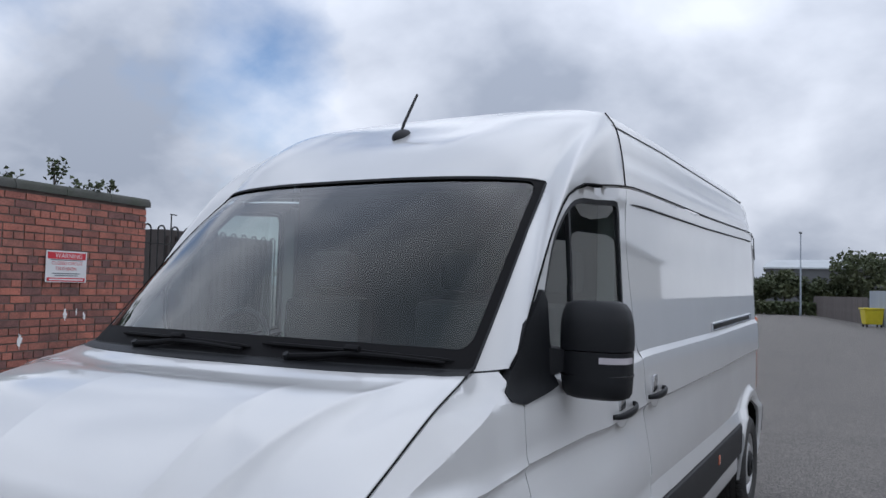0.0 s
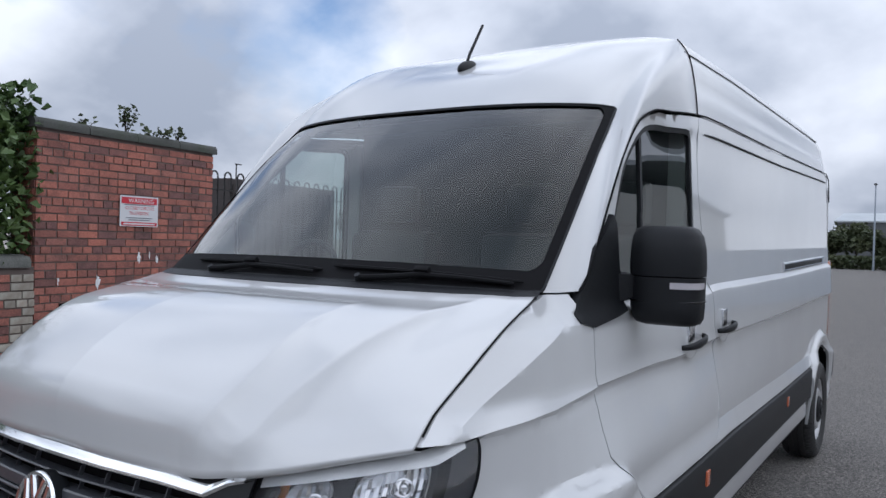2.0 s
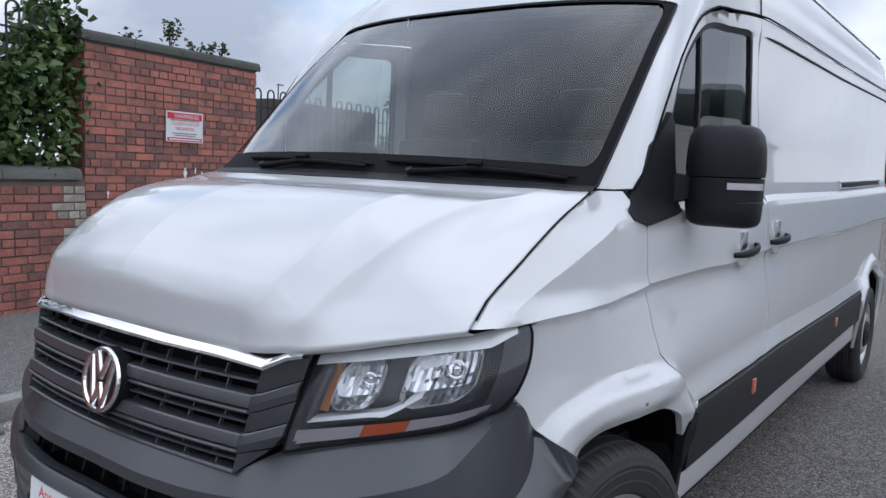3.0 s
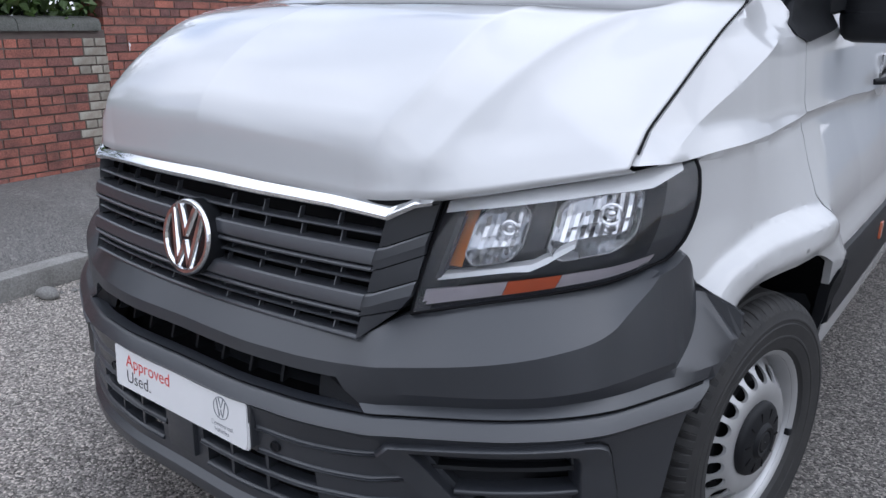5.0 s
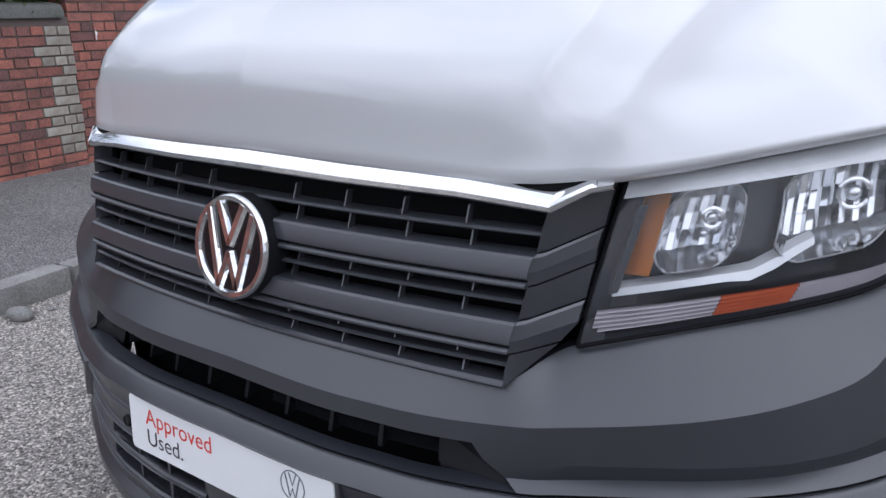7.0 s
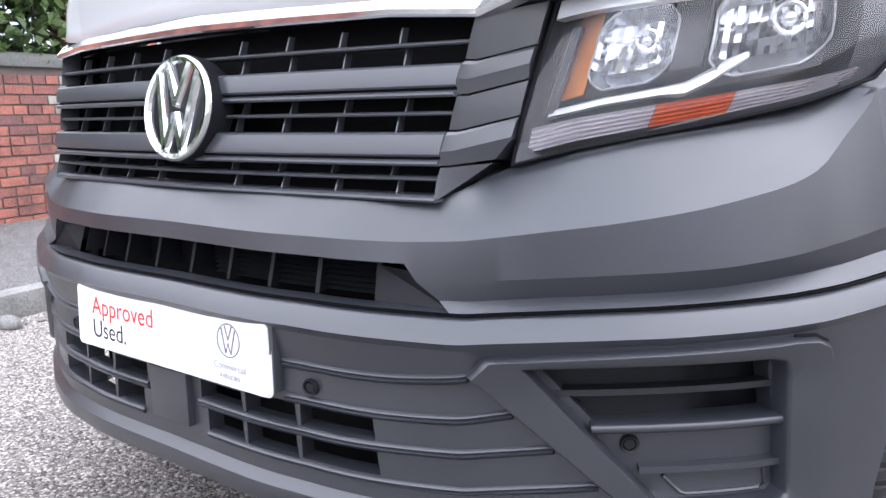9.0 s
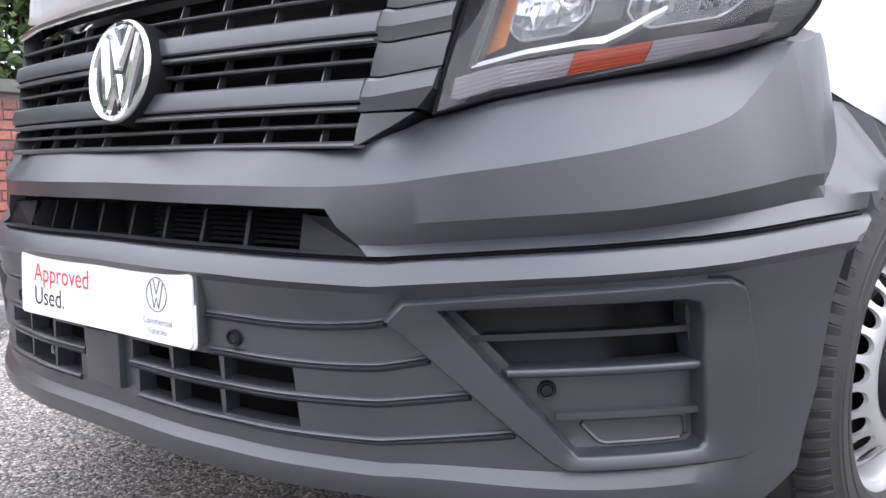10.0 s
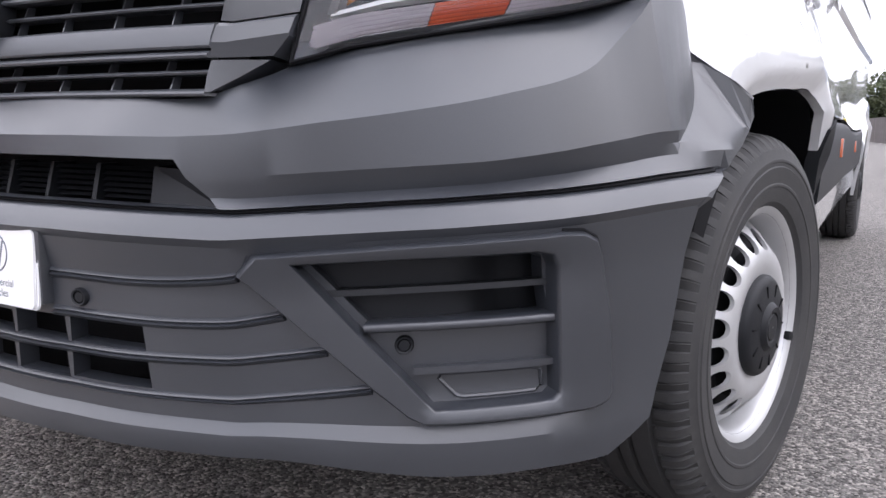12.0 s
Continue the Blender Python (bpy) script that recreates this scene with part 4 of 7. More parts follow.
DOOR_TOP = [(2.2, 2.168), (1.975, 2.15), (1.87, 2.12), (1.785, 2.08), (1.655, 1.975), (1.491, 1.79), (1.372, 1.637), (1.27, 1.50), (1.225, 1.43)]
fender_outline = [(0.675, 1.150), (0.635, 1.10), (0.60, 1.03), (0.562, 0.978), (0.63, 0.928), (0.69, 0.876), (0.745, 0.809), (0.763, 0.784)] + arch_line(ARCH_F, 120, 35) + \
    [(1.49, 0.70)] + DOOR_FRONT + [(1.243, 1.40), (1.230, 1.43), (1.208, 1.487), (1.10, 1.494), (1.0, 1.470), (0.85, 1.400), (0.675, 1.290), (0.575, 1.223), (0.492, 1.152), (0.60, 1.146)]
fender = both_sides("front_wing", fender_outline, [], PAINT, 0.016, LINES[2:], sharp=26, paths=flare_lines(ARCH_F) + [[(y, zc - crease_drop(y, 1.15)) for y in np.linspace(0.62, 1.28, 44)] for zc in (1.158, 1.198)] + [[(y, bevel_foot(y)) for y in np.linspace(0.60, 1.22, 42)]])
window_hole = [(1.56, 1.47), (1.525, 1.56)] + [(p[0], p[1]) for p in spline([(1.515, 1.70, 0), (1.62, 1.895, 0), (1.70, 1.98, 0), (1.79, 2.045, 0), (1.90, 2.088, 0), (2.05, 2.105, 0), (2.25, 2.11, 0)], 19)] + [(2.29, 2.105), (2.315, 2.088), (2.325, 2.06), (2.345, 1.47)]
doors = both_sides("front_door", DOOR_FRONT + [(1.235, 1.40)] + DOOR_TOP[::-1] + B_SEAM[::-1], [window_hole], PAINT, 0.025, LINES, sharp=40, paths=flare_lines(ARCH_F))
rear_arch = arch_line(ARCH_R, 0, 180)
panel_outline = B_SEAM + [(4.0, 2.176), (5.9, 2.176), (6.1, 2.17), (6.22, 2.12), (6.28, 1.9), (6.33, 1.5), (6.33, 0.8), (6.28, 0.5), (ARCH_R[0] + ARCH_R[2] + 0.02, 0.42)] + rear_arch + [(5.19, 0.722)]
panels = both_sides("side_panel", panel_outline[::-1], [], PAINT, 0.05, LINES, paths=flare_lines(ARCH_R))
for door, side in zip(doors, (1, -1)):
    # glass, rubber surround and the upright divider of the door window
    gv, gf = sheet(shrink(window_hole, -0.012), [], lambda y, z: (side * (side_x(y, z) - 0.012), y, z), 0.06)
    put("door_glass", facing(mesh("door_glass", gv, gf), (side, 0, 0)), SIDE_GLASS, door, "tinted door window").visible_shadow = False
    rv, rfaces = sheet(shrink(window_hole, -0.004), [shrink(window_hole, 0.02)], lambda y, z: (side * (side_x(y, z) - 0.003), y, z), 0.03, (), 0.012, (-side, 0, 0))
    put("window_seal", mesh("window_seal", rv, rfaces), DARK_PLASTIC, door, "black rubber window seal")
    bm = bmesh.new()
    for z0, z1 in ((1.47, 1.75), (1.75, 2.04)):
        a, b = side * (side_x(1.81, z0) - 0.004), side * (side_x(1.80, z1) - 0.004)
        vs = [bm.verts.new(p) for p in ((a, 1.803, z0), (a, 1.823, z0), (b, 1.815, z1), (b, 1.795, z1), (a - side * 0.02, 1.803, z0), (a - side * 0.02, 1.823, z0), (b - side * 0.02, 1.815, z1), (b - side * 0.02, 1.795, z1))]
        for q in ((0, 1, 2, 3), (7, 6, 5, 4), (0, 4, 5, 1), (2, 6, 7, 3), (1, 5, 6, 2), (3, 7, 4, 0)):
            bm.faces.new([vs[i] for i in q])
    part("window_divider", bm, DARK_PLASTIC, door, "black window divider", smooth=False)
# dark trims and sills along the flanks
def flank_bar(name, y0, y1, section, mat, label="", n=24):
    """A moulding of one section along both flanks."""
    verts = [Vector((x, y, z)) for y in np.linspace(y0, y1, n) for x, z in section]
    k = len(section)
    faces = grid_faces(n, k) + [tuple(range(k - 1, -1, -1)), tuple((n - 1) * k + q for q in range(k))]
    for side in (1, -1):
        v, f = (verts, faces) if side > 0 else flip(verts, faces)
        put(name, mesh(name, v, f, sharp=25), mat, van, label)


TRIM = [(0.985, 0.512), (1.016, 0.512), (1.028, 0.522), (1.034, 0.60), (1.036, 0.692), (1.030, 0.706), (1.018, 0.712), (0.985, 0.712)]
flank_bar("flank_trim", 1.518, 5.195, TRIM, DARK_PLASTIC, "dark grey plastic side moulding")
flank_bar("flank_trim", 6.21, 6.33, TRIM, DARK_PLASTIC, "dark grey plastic side moulding", 6)
both_sides("arch_trim", [(1.465, 0.69), (1.515, 0.712), (1.522, 0.515), (1.50, 0.42), (1.475, 0.42), (1.488, 0.55)], [], DARK_PLASTIC, 0.04, (), 0.002, 0.008, 0.03)
flank_bar("sill", 1.49, 5.18, [(0.90, 0.405), (0.985, 0.405), (0.998, 0.412), (1.003, 0.43), (1.004, 0.51), (0.95, 0.51)], PAINT, "white sill")
flank_bar("sill_guard", 1.46, 5.18, [(0.90, 0.345), (0.955, 0.345), (0.965, 0.36), (0.965, 0.404), (0.90, 0.404)], BLACK, "black lower sill")
for y, z in ((2.25, 0.632), (4.2, 0.632)):
    for side in (1, -1):
        bm = bmesh.new()
        x = side * (side_x(y, z) + 0.013)
        box(bm, (x - 0.012, y - 0.022, z - 0.03), (x + 0.012, y + 0.022, z + 0.03), bevel=0.003)
        part("side_reflector", bm, ORANGE_LENS, van, "small amber side reflector")
# sliding-door rail cover
rail = []
for y in np.linspace(4.22, 5.80, 12):
    x = side_x(y, 1.46)
    rail += [(x - 0.02, y, 1.435), (x + 0.010, y, 1.435), (x + 0.014, y, 1.442), (x + 0.012, y, 1.486), (x + 0.006, y, 1.492), (x - 0.02, y, 1.492)]
rf = grid_faces(12, 6) + [(5, 4, 3, 2, 1, 0), tuple(66 + k for k in range(6))]
rail_ob = put("slide_rail", mesh("slide_rail", rail, rf, sharp=25), SATIN_CHROME, van, "metal sliding-door rail")
bm = bmesh.new()
box(bm, (side_x(5, 1.46) - 0.0, 4.24, 1.447), (side_x(5, 1.46) + 0.014, 5.70, 1.480), bevel=0.003)
part("rail_groove", bm, DARK_PLASTIC, rail_ob)


def handle(y, side):
    x = side_x(y, 1.235)
    body = []
    for i in range(13):
        t = i / 12
        yy = y - 0.125 + 0.25 * t
        out = 0.038 * math.sin(math.pi * t) ** 0.45 + 0.002
        hz = 0.019 * (0.55 + 0.45 * math.sin(math.pi * t))
        zc = 1.226 + 0.014 * t
        for k in range(8):
            a = 2 * math.pi * k / 8
            body.append((side * (x + out + 0.008 * math.cos(a)), yy, zc + hz * math.sin(a)))
    hob = put("door_handle", mesh("door_handle", body, grid_faces(13, 8, True) + [tuple(range(8)), tuple(range(103, 95, -1))], sharp=60), DARK_PLASTIC, van, "black pull handle")
    bm = bmesh.new()
    bmesh.ops.create_uvsphere(bm, u_segments=20, v_segments=10, radius=1.0, matrix=Matrix.Translation((side * (x - 0.002), y - 0.01, 1.222)) @ Matrix.Diagonal((0.006, 0.078, 0.062, 1)))
    part("handle_bowl", bm, PAINT, hob)
    bm = bmesh.new()
    box(bm, (side * x - 0.004, y - 0.06, 1.24), (side * x + 0.010 * side, y + 0.0, 1.315), bevel=0.004)
    part("lock_cover", bm, SATIN_CHROME, hob)


for side in (1, -1):
    handle(2.235, side)
    handle(2.72, side)

# ---- roof, pillars and windscreen ----
W_BASE, W_TOP = Vector((0.918, 1.10, 1.497)), Vector((0.852, 1.828, 2.165))
PILLAR = spline([W_BASE, (0.905, 1.33, 1.712), (0.884, 1.58, 1.945), W_TOP], 21)
SCREEN_TOP = spline([W_TOP, (0.80, 1.775, 2.172), (0.62, 1.70, 2.178), (0.35, 1.645, 2.18), (0, 1.63, 2.18)], 25)
SCREEN_BASE = spline([W_BASE, (0.80, 1.005, 1.503), (0.55, 0.915, 1.508), (0.28, 0.868, 1.511), (0, 0.855, 1.512)], 25)
SCREEN_MID = spline([(0, 0.855, 1.512), (0, 1.06, 1.703), (0, 1.32, 1.924), (0, 1.63, 2.18)], 21)
YB = 2.41
SECT = spline([(0.957, YB, 2.18), (0.946, YB, 2.30), (0.926, YB, 2.425), (0.905, YB, 2.490), (0.86, YB, 2.552)], 13)
CROWN = spline([(0.86, YB, 2.552), (0.7, YB, 2.582), (0.4, YB, 2.597), (0, YB, 2.600)], 25)
SHOULDER = spline([W_TOP, (0.856, 1.93, 2.275), (0.860, 2.08, 2.395), (0.862, 2.24, 2.488), (0.86, YB, 2.552)], 21)
DRIP = spline([W_BASE, (side_x(1.205, 1.488) - 0.004, 1.205, 1.492)] + [(side_x(y, z) + 0.002, y, z + 0.006) for y, z in DOOR_TOP[::-1][1:]] + [(0.957, YB, 2.18)], 21)
CENTRE = spline([(0, 1.63, 2.18), (0, 1.73, 2.262), (0, 1.88, 2.365), (0, 2.06, 2.460), (0, 2.24, 2.543), (0, YB, 2.600)], 21)

front_roof = []
pf_v, n, m = coons(spline(PILLAR, 13), SECT, DRIP, SHOULDER)
pf_f = grid_faces(n, m)
# swell the pillar a little
for i in range(n):
    for j in range(m):
        s, t = i / (n - 1), j / (m - 1)
        pf_v[i * m + j] += Vector((0.020, -0.016, 0.012)) * math.sin(math.pi * s) ** 0.8 * math.sin(math.pi * t)
cap_v, n2, m2 = coons(SCREEN_TOP, CROWN, SHOULDER, CENTRE)
for i in range(n2):
    for j in range(m2):
        s, t = i / (n2 - 1), j / (m2 - 1)
        cap_v[i * m2 + j] += Vector((0, -0.016, 0.018)) * math.sin(math.pi * s) * math.sin(math.pi * min(1, 1.5 * t)) ** 1.2
verts = pf_v + cap_v
faces = pf_f + [tuple(k + len(pf_v) for k in f) for f in grid_faces(n2, m2)]
mv, mf = flip(verts, faces)
rv, rfc = list(verts), list(faces)
rfc += [tuple(k + len(rv) for k in f) for f in mf]
rv += mv
put("cab_roof", welded(mesh("cab_roof", rv, rfc, sharp=40)), PAINT, van, "white domed front roof")
# load-bay roof, a swept section with a raised rib along its edge
half = [(0.957, 2.18), (0.95, 2.24), (0.946, 2.30), (0.943, 2.305), (0.934, 2.37), (0.926, 2.425), (0.905, 2.482), (0.898, 2.489), (0.893, 2.484), (0.886, 2.512), (0.86, 2.550),
        (0.7, 2.580), (0.4, 2.595), (0, 2.598)]
full = half + [(-x, z) for x, z in reversed(half[:-1])]
stations = [YB + 0.006, 2.8, 3.2, 3.7, 4.2, 4.8, 5.4, 5.8, 6.0, 6.12, 6.2, 6.26]
bay = []
for y in stations:
    drop = 0.0 if y < 5.8 else ((y - 5.8) / 0.46) ** 2 * 0.10
    pinch = 0.0 if y < 6.0 else ((y - 6.0) / 0.26) ** 2 * 0.05
    lift = 0.012 * smooth(y, 2.53, 3.3)
    bay += [Vector((math.copysign(abs(x) - pinch, x), y, z + (lift if z > 2.4 else 0) - drop * (z - 2.15) / 0.4)) for x, z in full]
put("bay_roof", mesh("bay_roof", bay, grid_faces(len(stations), len(full)), sharp=32), PAINT, van, "white high roof of the load bay")
for side in (1, -1):
    line = [(side * 0.902, y, 2.486 + 0.012 * smooth(y, 2.53, 3.3)) for y in np.linspace(YB - 0.03, 5.9, 20)]
    seam = [Vector((side * (p.x + 0.0015), p.y + 0.003, p.z + 0.001)) for p in SECT]
    put("roof_seam", mesh("roof_seam", *tube(seam, 0.0028, 6)), BLACK, van, "dark seam between cab and load bay")
    # thin dark line along the flank, just under the gutter rib
    low_line = [Vector((side * (side_x(y, 2.100) + 0.004), y, 2.098)) for y in np.linspace(2.50, 6.0, 30)]
    put("panel_seal", mesh("panel_seal", *tube(low_line, [0.002] + [0.005] * 29, 6)), DARK_PLASTIC, van, "dark line under the roof gutter")
    put("roof_strip", mesh("roof_strip", *tube(line, 0.0045, 6)), DARK_PLASTIC, van, "black roof joint strip")
    drip = [Vector((side * (p.x + 0.003), p.y, p.z + 0.002)) for p in DRIP[2:]] + [Vector((side * 0.9655, y, 2.181)) for y in np.linspace(YB + 0.1, 6.05, 14)] + \
        [Vector((side * 0.965, 6.2, 2.13)), Vector((side * 0.965, 6.26, 1.95))]
    put("drip_seal", mesh("drip_seal", *tube(drip, 0.0042, 6)), BLACK, van, "black body joint line")
# rear end wall
bm = bmesh.new()
box(bm, (-0.96, 6.2, 0.45), (0.96, 6.34, 2.1), bevel=0.05)
box(bm, (-0.9, 6.15, 2.05), (0.9, 6.27, 2.44), bevel=0.05)
part("rear_doors", bm, PAINT, van, "white rear doors")
bm = bmesh.new()
box(bm, (-0.99, 6.2, 0.40), (0.99, 6.42, 0.60), bevel=0.03)
part("rear_bumper", bm, GREY_PLASTIC, van)
for side in (1, -1):
    bm = bmesh.new()
    box(bm, (side * 0.955 - 0.02, 6.24, 0.85), (side * 0.955 + 0.03, 6.36, 1.45), bevel=0.015)
    part("tail_lamp", bm, ORANGE_LENS, van, "red tail lamp")

scr_v, ns, ms = coons(SCREEN_BASE, SCREEN_TOP, PILLAR, SCREEN_MID)
for i in range(ns):
    for j in range(ms):
        s, t = i / (ns - 1), j / (ms - 1)
        scr_v[i * ms + j] += Vector((0, -0.02, 0.02)) * math.sin(math.pi * s) * math.sin(math.pi * t / 2) ** 0.7
sv, sf = list(scr_v), grid_faces(ns, ms)
lv, lf = flip(sv, sf)
sf_all = sf + [tuple(k + len(sv) for k in f) for f in lf]
sv_all = sv + lv
screen = put("windscreen", facing(welded(mesh("windscreen", sv_all, sf_all)), (0, -1, 0.6)), WINDSCREEN_GLASS, van, "large raked windscreen with black border")
screen.visible_shadow = False


def screen_point(s, t):
    """s from the base up, t from the side to the middle; mirrored past 1."""
    mirror = t > 1
    t = 2 - t if mirror else t
    a, b = s * (ns - 1), t * (ms - 1)
    i, j = min(int(a), ns - 2), min(int(b), ms - 2)
    u, v = a - i, b - j
    p = (sv[i * ms + j] * (1 - v) + sv[i * ms + j + 1] * v) * (1 - u) + (sv[(i + 1) * ms + j] * (1 - v) + sv[(i + 1) * ms + j + 1] * v) * u
    return Vector((-p.x, p.y, p.z)) if mirror else p


UP = Vector((0, -0.62, 0.78))


def border(loop_out, loop_in, lift):
    verts = [screen_point(*p) + UP * lift for p in loop_out] + [screen_point(*p) + UP * lift for p in loop_in]
    n = len(loop_out)
    return verts, [(i, (i + 1) % n, n + (i + 1) % n, n + i) for i in range(n)]


def ring_loop(s0, s1, t0, r, n=14):
    """A rounded loop round the screen, from side edge t0 to its mirror image."""
    out = []
    t1 = 2 - t0
    rt = r * 0.7
    def edge(a, b, k):
        return [(a[0] + (b[0] - a[0]) * i / k, a[1] + (b[1] - a[1]) * i / k) for i in range(k)]
    def arc(cs, ct, a0):
        return [(cs + r * math.sin(radians(a0 + 90 * i / 6)), ct + rt * math.cos(radians(a0 + 90 * i / 6))) for i in range(6)]
    out += edge((s0, t0 + rt), (s0, t1 - rt), 40) + arc(s0 + r, t1 - rt, -90)[::1]
    out += edge((s0 + r, t1), (s1 - r, t1), 20) + [(s1 - r + r * math.sin(radians(90 * i / 6)), t1 - rt + rt * math.cos(radians(90 * i / 6))) for i in range(6)]
    out += edge((s1, t1 - rt), (s1, t0 + rt), 40) + [(s1 - r + r * math.cos(radians(90 * i / 6)), t0 + rt - rt * math.sin(radians(90 * i / 6))) for i in range(6)]
    out += edge((s1 - r, t0), (s0 + r, t0), 20) + [(s0 + r - r * math.sin(radians(90 * i / 6)), t0 + rt - rt * math.cos(radians(90 * i / 6))) for i in range(6)]
    return out


LOOP_OUT = ring_loop(0.0, 1.0, 0.0, 0.015)
fix = lambda loop: [(min(max(s, 0), 1), min(max(t, 0), 2)) for s, t in loop]
put("screen_border", mesh("screen_border", *border(fix(LOOP_OUT), fix(ring_loop(0.085, 0.984, 0.040, 0.06)), 0.007)), BLACK, screen, "black printed screen border")
put("screen_seal", mesh("screen_seal", *tube([screen_point(*p) + UP * 0.004 for p in fix(LOOP_OUT)], 0.0055, 6, True)), DARK_PLASTIC, screen)

# wipers
def screen_at(x, s, lift):
    """The point above the screen at x metres from its middle, s of its height up."""
    t = min(np.linspace(0.02, 1.98, 400), key=lambda q: abs(screen_point(s, q).x - x))
    return screen_point(s, t) + UP * lift


for x0, x1, boss, foot in ((-0.52, 0.20, -0.14, -0.36), (0.235, 0.865, 0.57, 0.36)):
    arm = [screen_at(foot, 0.002, 0.018), screen_at(foot + 0.10, 0.006, 0.024), screen_at(boss, 0.022, 0.026), screen_at(boss + 0.14, 0.020, 0.024), screen_at(x1 - 0.02, 0.012, 0.022)]
    wiper = put("wiper", mesh("wiper", *tube(arm, [0.010, 0.010, 0.009, 0.008, 0.006], 8)), BLACK, van, "black windscreen wiper")
    blade = [screen_at(x, interp(x, [x0, boss, x1], [0.048, 0.044, 0.030]), 0.014) for x in np.linspace(x0, x1, 18)]
    put("wiper_blade", mesh("wiper_blade", *tube(blade, [0.003] + [0.0075] * 16 + [0.003], 6)), BLACK, wiper)
    bm = bmesh.new()
    box(bm, (-0.028, -0.010, -0.009), (0.028, 0.010, 0.009), m=Matrix.Translation(screen_at(boss, 0.038, 0.030)) @ pose(0, 0, 0, 40, 0, 0), bevel=0.004)
    part("blade_clip", bm, BLACK, wiper)
    bm = bmesh.new()
    bmesh.ops.create_cone(bm, cap_ends=True, segments=14, radius1=0.014, radius2=0.010, depth=0.024, matrix=Matrix.Translation(screen_at(foot, 0.003, 0.018)) @ pose(0, 0, 0, 38, 0, 0))
    part("wiper_pivot", bm, DARK_PLASTIC, wiper)
# cowl panel at the foot of the screen
cowl_v = []
for k in range(49):
    t = 2 * k / 48
    p = screen_point(0.0, t)
    cowl_v += [p + Vector((0, 0.03, 0.006)), p + Vector((0, -0.02, 0.004)), p + Vector((0, -0.05, -0.012)), p + Vector((0, -0.06, -0.05))]
put("cowl", mesh("cowl", cowl_v, grid_faces(49, 4)), DARK_PLASTIC, van, "black scuttle panel")

# ---- bonnet ----
B_SIDE = spline([(p[1] - 0.004, p[0], p[2] + 0.001) for p in SEAM[:-1]] + [(0.905, 1.065, 1.492)], 61)
B_REAR = spline([(0.905, 1.065, 1.492), (0.79, 0.965, 1.496), (0.55, 0.878, 1.498), (0.28, 0.828, 1.50), (0, 0.815, 1.50)], 161)
B_FRONT = spline([(0.863, 0.48, 1.149), (0.74, 0.372, 1.130), (0.62, 0.255, 1.113), (0.56, 0.20, 1.108)], 49)[:-1] + \
    spline([(0.56, 0.20, 1.108), (0.50, 0.156, 1.109), (0.4, 0.132, 1.114), (0.2, 0.109, 1.121), (0, 0.104, 1.124)], 113)
B_MID = spline([(0, 0.104, 1.124), (0, 0.152, 1.203), (0, 0.27, 1.285), (0, 0.47, 1.378), (0, 0.815, 1.50)], 61)
bon, nb, mb = coons(B_FRONT, B_REAR, B_SIDE, B_MID)
for i in range(nb):
    for j in range(mb):
        s, t = i / (nb - 1), j / (mb - 1)
        p = bon[i * mb + j]
        x = p.x
        swell = 0.038 * math.sin(math.pi * min(s * 1.1, 1)) * math.sin(math.pi * min(1, t * 2.2) / 2)
        # two ridges, each crisp along its top and falling off outwards
        r1 = interp(s, [0, 0.1, 0.3, 0.5, 0.63, 0.83, 1], [0.548, 0.585, 0.622, 0.660, 0.692, 0.762, 0.82])
        r2 = interp(s, [0, 0.1, 0.25, 0.5, 1], [0.475, 0.492, 0.522, 0.530, 0.535])
        ridge1 = 0.036 * smooth(s, -0.02, 0.08) * smooth(s, 1.0, 0.7)
        ridge2 = 0.024 * smooth(s, 0.04, 0.16) * smooth(s, 0.9, 0.45)
        fall = lambda gap, w: 1.0 if gap <= 0 else math.exp(-gap / w)
        p += Vector((0, -0.45, 0.9)) * (swell + ridge1 * fall(x - r1, 0.040) + ridge2 * fall(x - r2, 0.030) - 0.018 * smooth(t, 0.03, 0.25) * smooth(s, 0, 0.2) * smooth(s, 1, 0.8))
bonnet_v, bonnet_f = list(bon), grid_faces(nb, mb)
fv, ff = flip(bonnet_v, bonnet_f)
bonnet_f = bonnet_f + [tuple(k + len(bonnet_v) for k in f) for f in ff]
bonnet_v = bonnet_v + fv
edge = [bon[j] for j in range(mb)] + [Vector((-bon[j].x, bon[j].y, bon[j].z)) for j in range(mb - 1, -1, -1)]
base = len(bonnet_v)
bonnet_v += edge + [p + Vector((0, 0.03, -0.012)) for p in edge]
bonnet_f += [(base + k, base + k + 1, base + len(edge) + k + 1, base + len(edge) + k) for k in range(len(edge) - 1)]
sidee = [bon[i * mb] for i in range(nb)]
for sgn in (1, -1):
    base = len(bonnet_v)
    bonnet_v += [Vector((sgn * p.x, p.y, p.z)) for p in sidee] + [Vector((sgn * (p.x - 0.006), p.y, p.z - 0.004 - 0.026 * smooth(k, 2, 14))) for k, p in enumerate(sidee)]
    bonnet_f += [(base + k, base + k + 1, base + nb + k + 1, base + nb + k) for k in range(nb - 1)]
put("bonnet", welded(mesh("bonnet", bonnet_v, bonnet_f, sharp=50)), PAINT, van, "white creased bonnet")
for sgn in (1, -1):
    gap = [Vector((sgn * (p.x + 0.003), p.y, p.z - 0.002)) for p in sidee[4:]]
    put("bonnet_gap", mesh("bonnet_gap", *tube(gap, 0.0027, 6)), BLACK, van, "dark gap beside the bonnet")
# dark closing rubber behind the front edge of the bonnet
lip = [p + Vector((0, 0.012, -0.008)) for p in edge if abs(p.x) < 0.56]
put("bonnet_seal", mesh("bonnet_seal", *tube(lip, 0.007, 6)), BLACK, van)

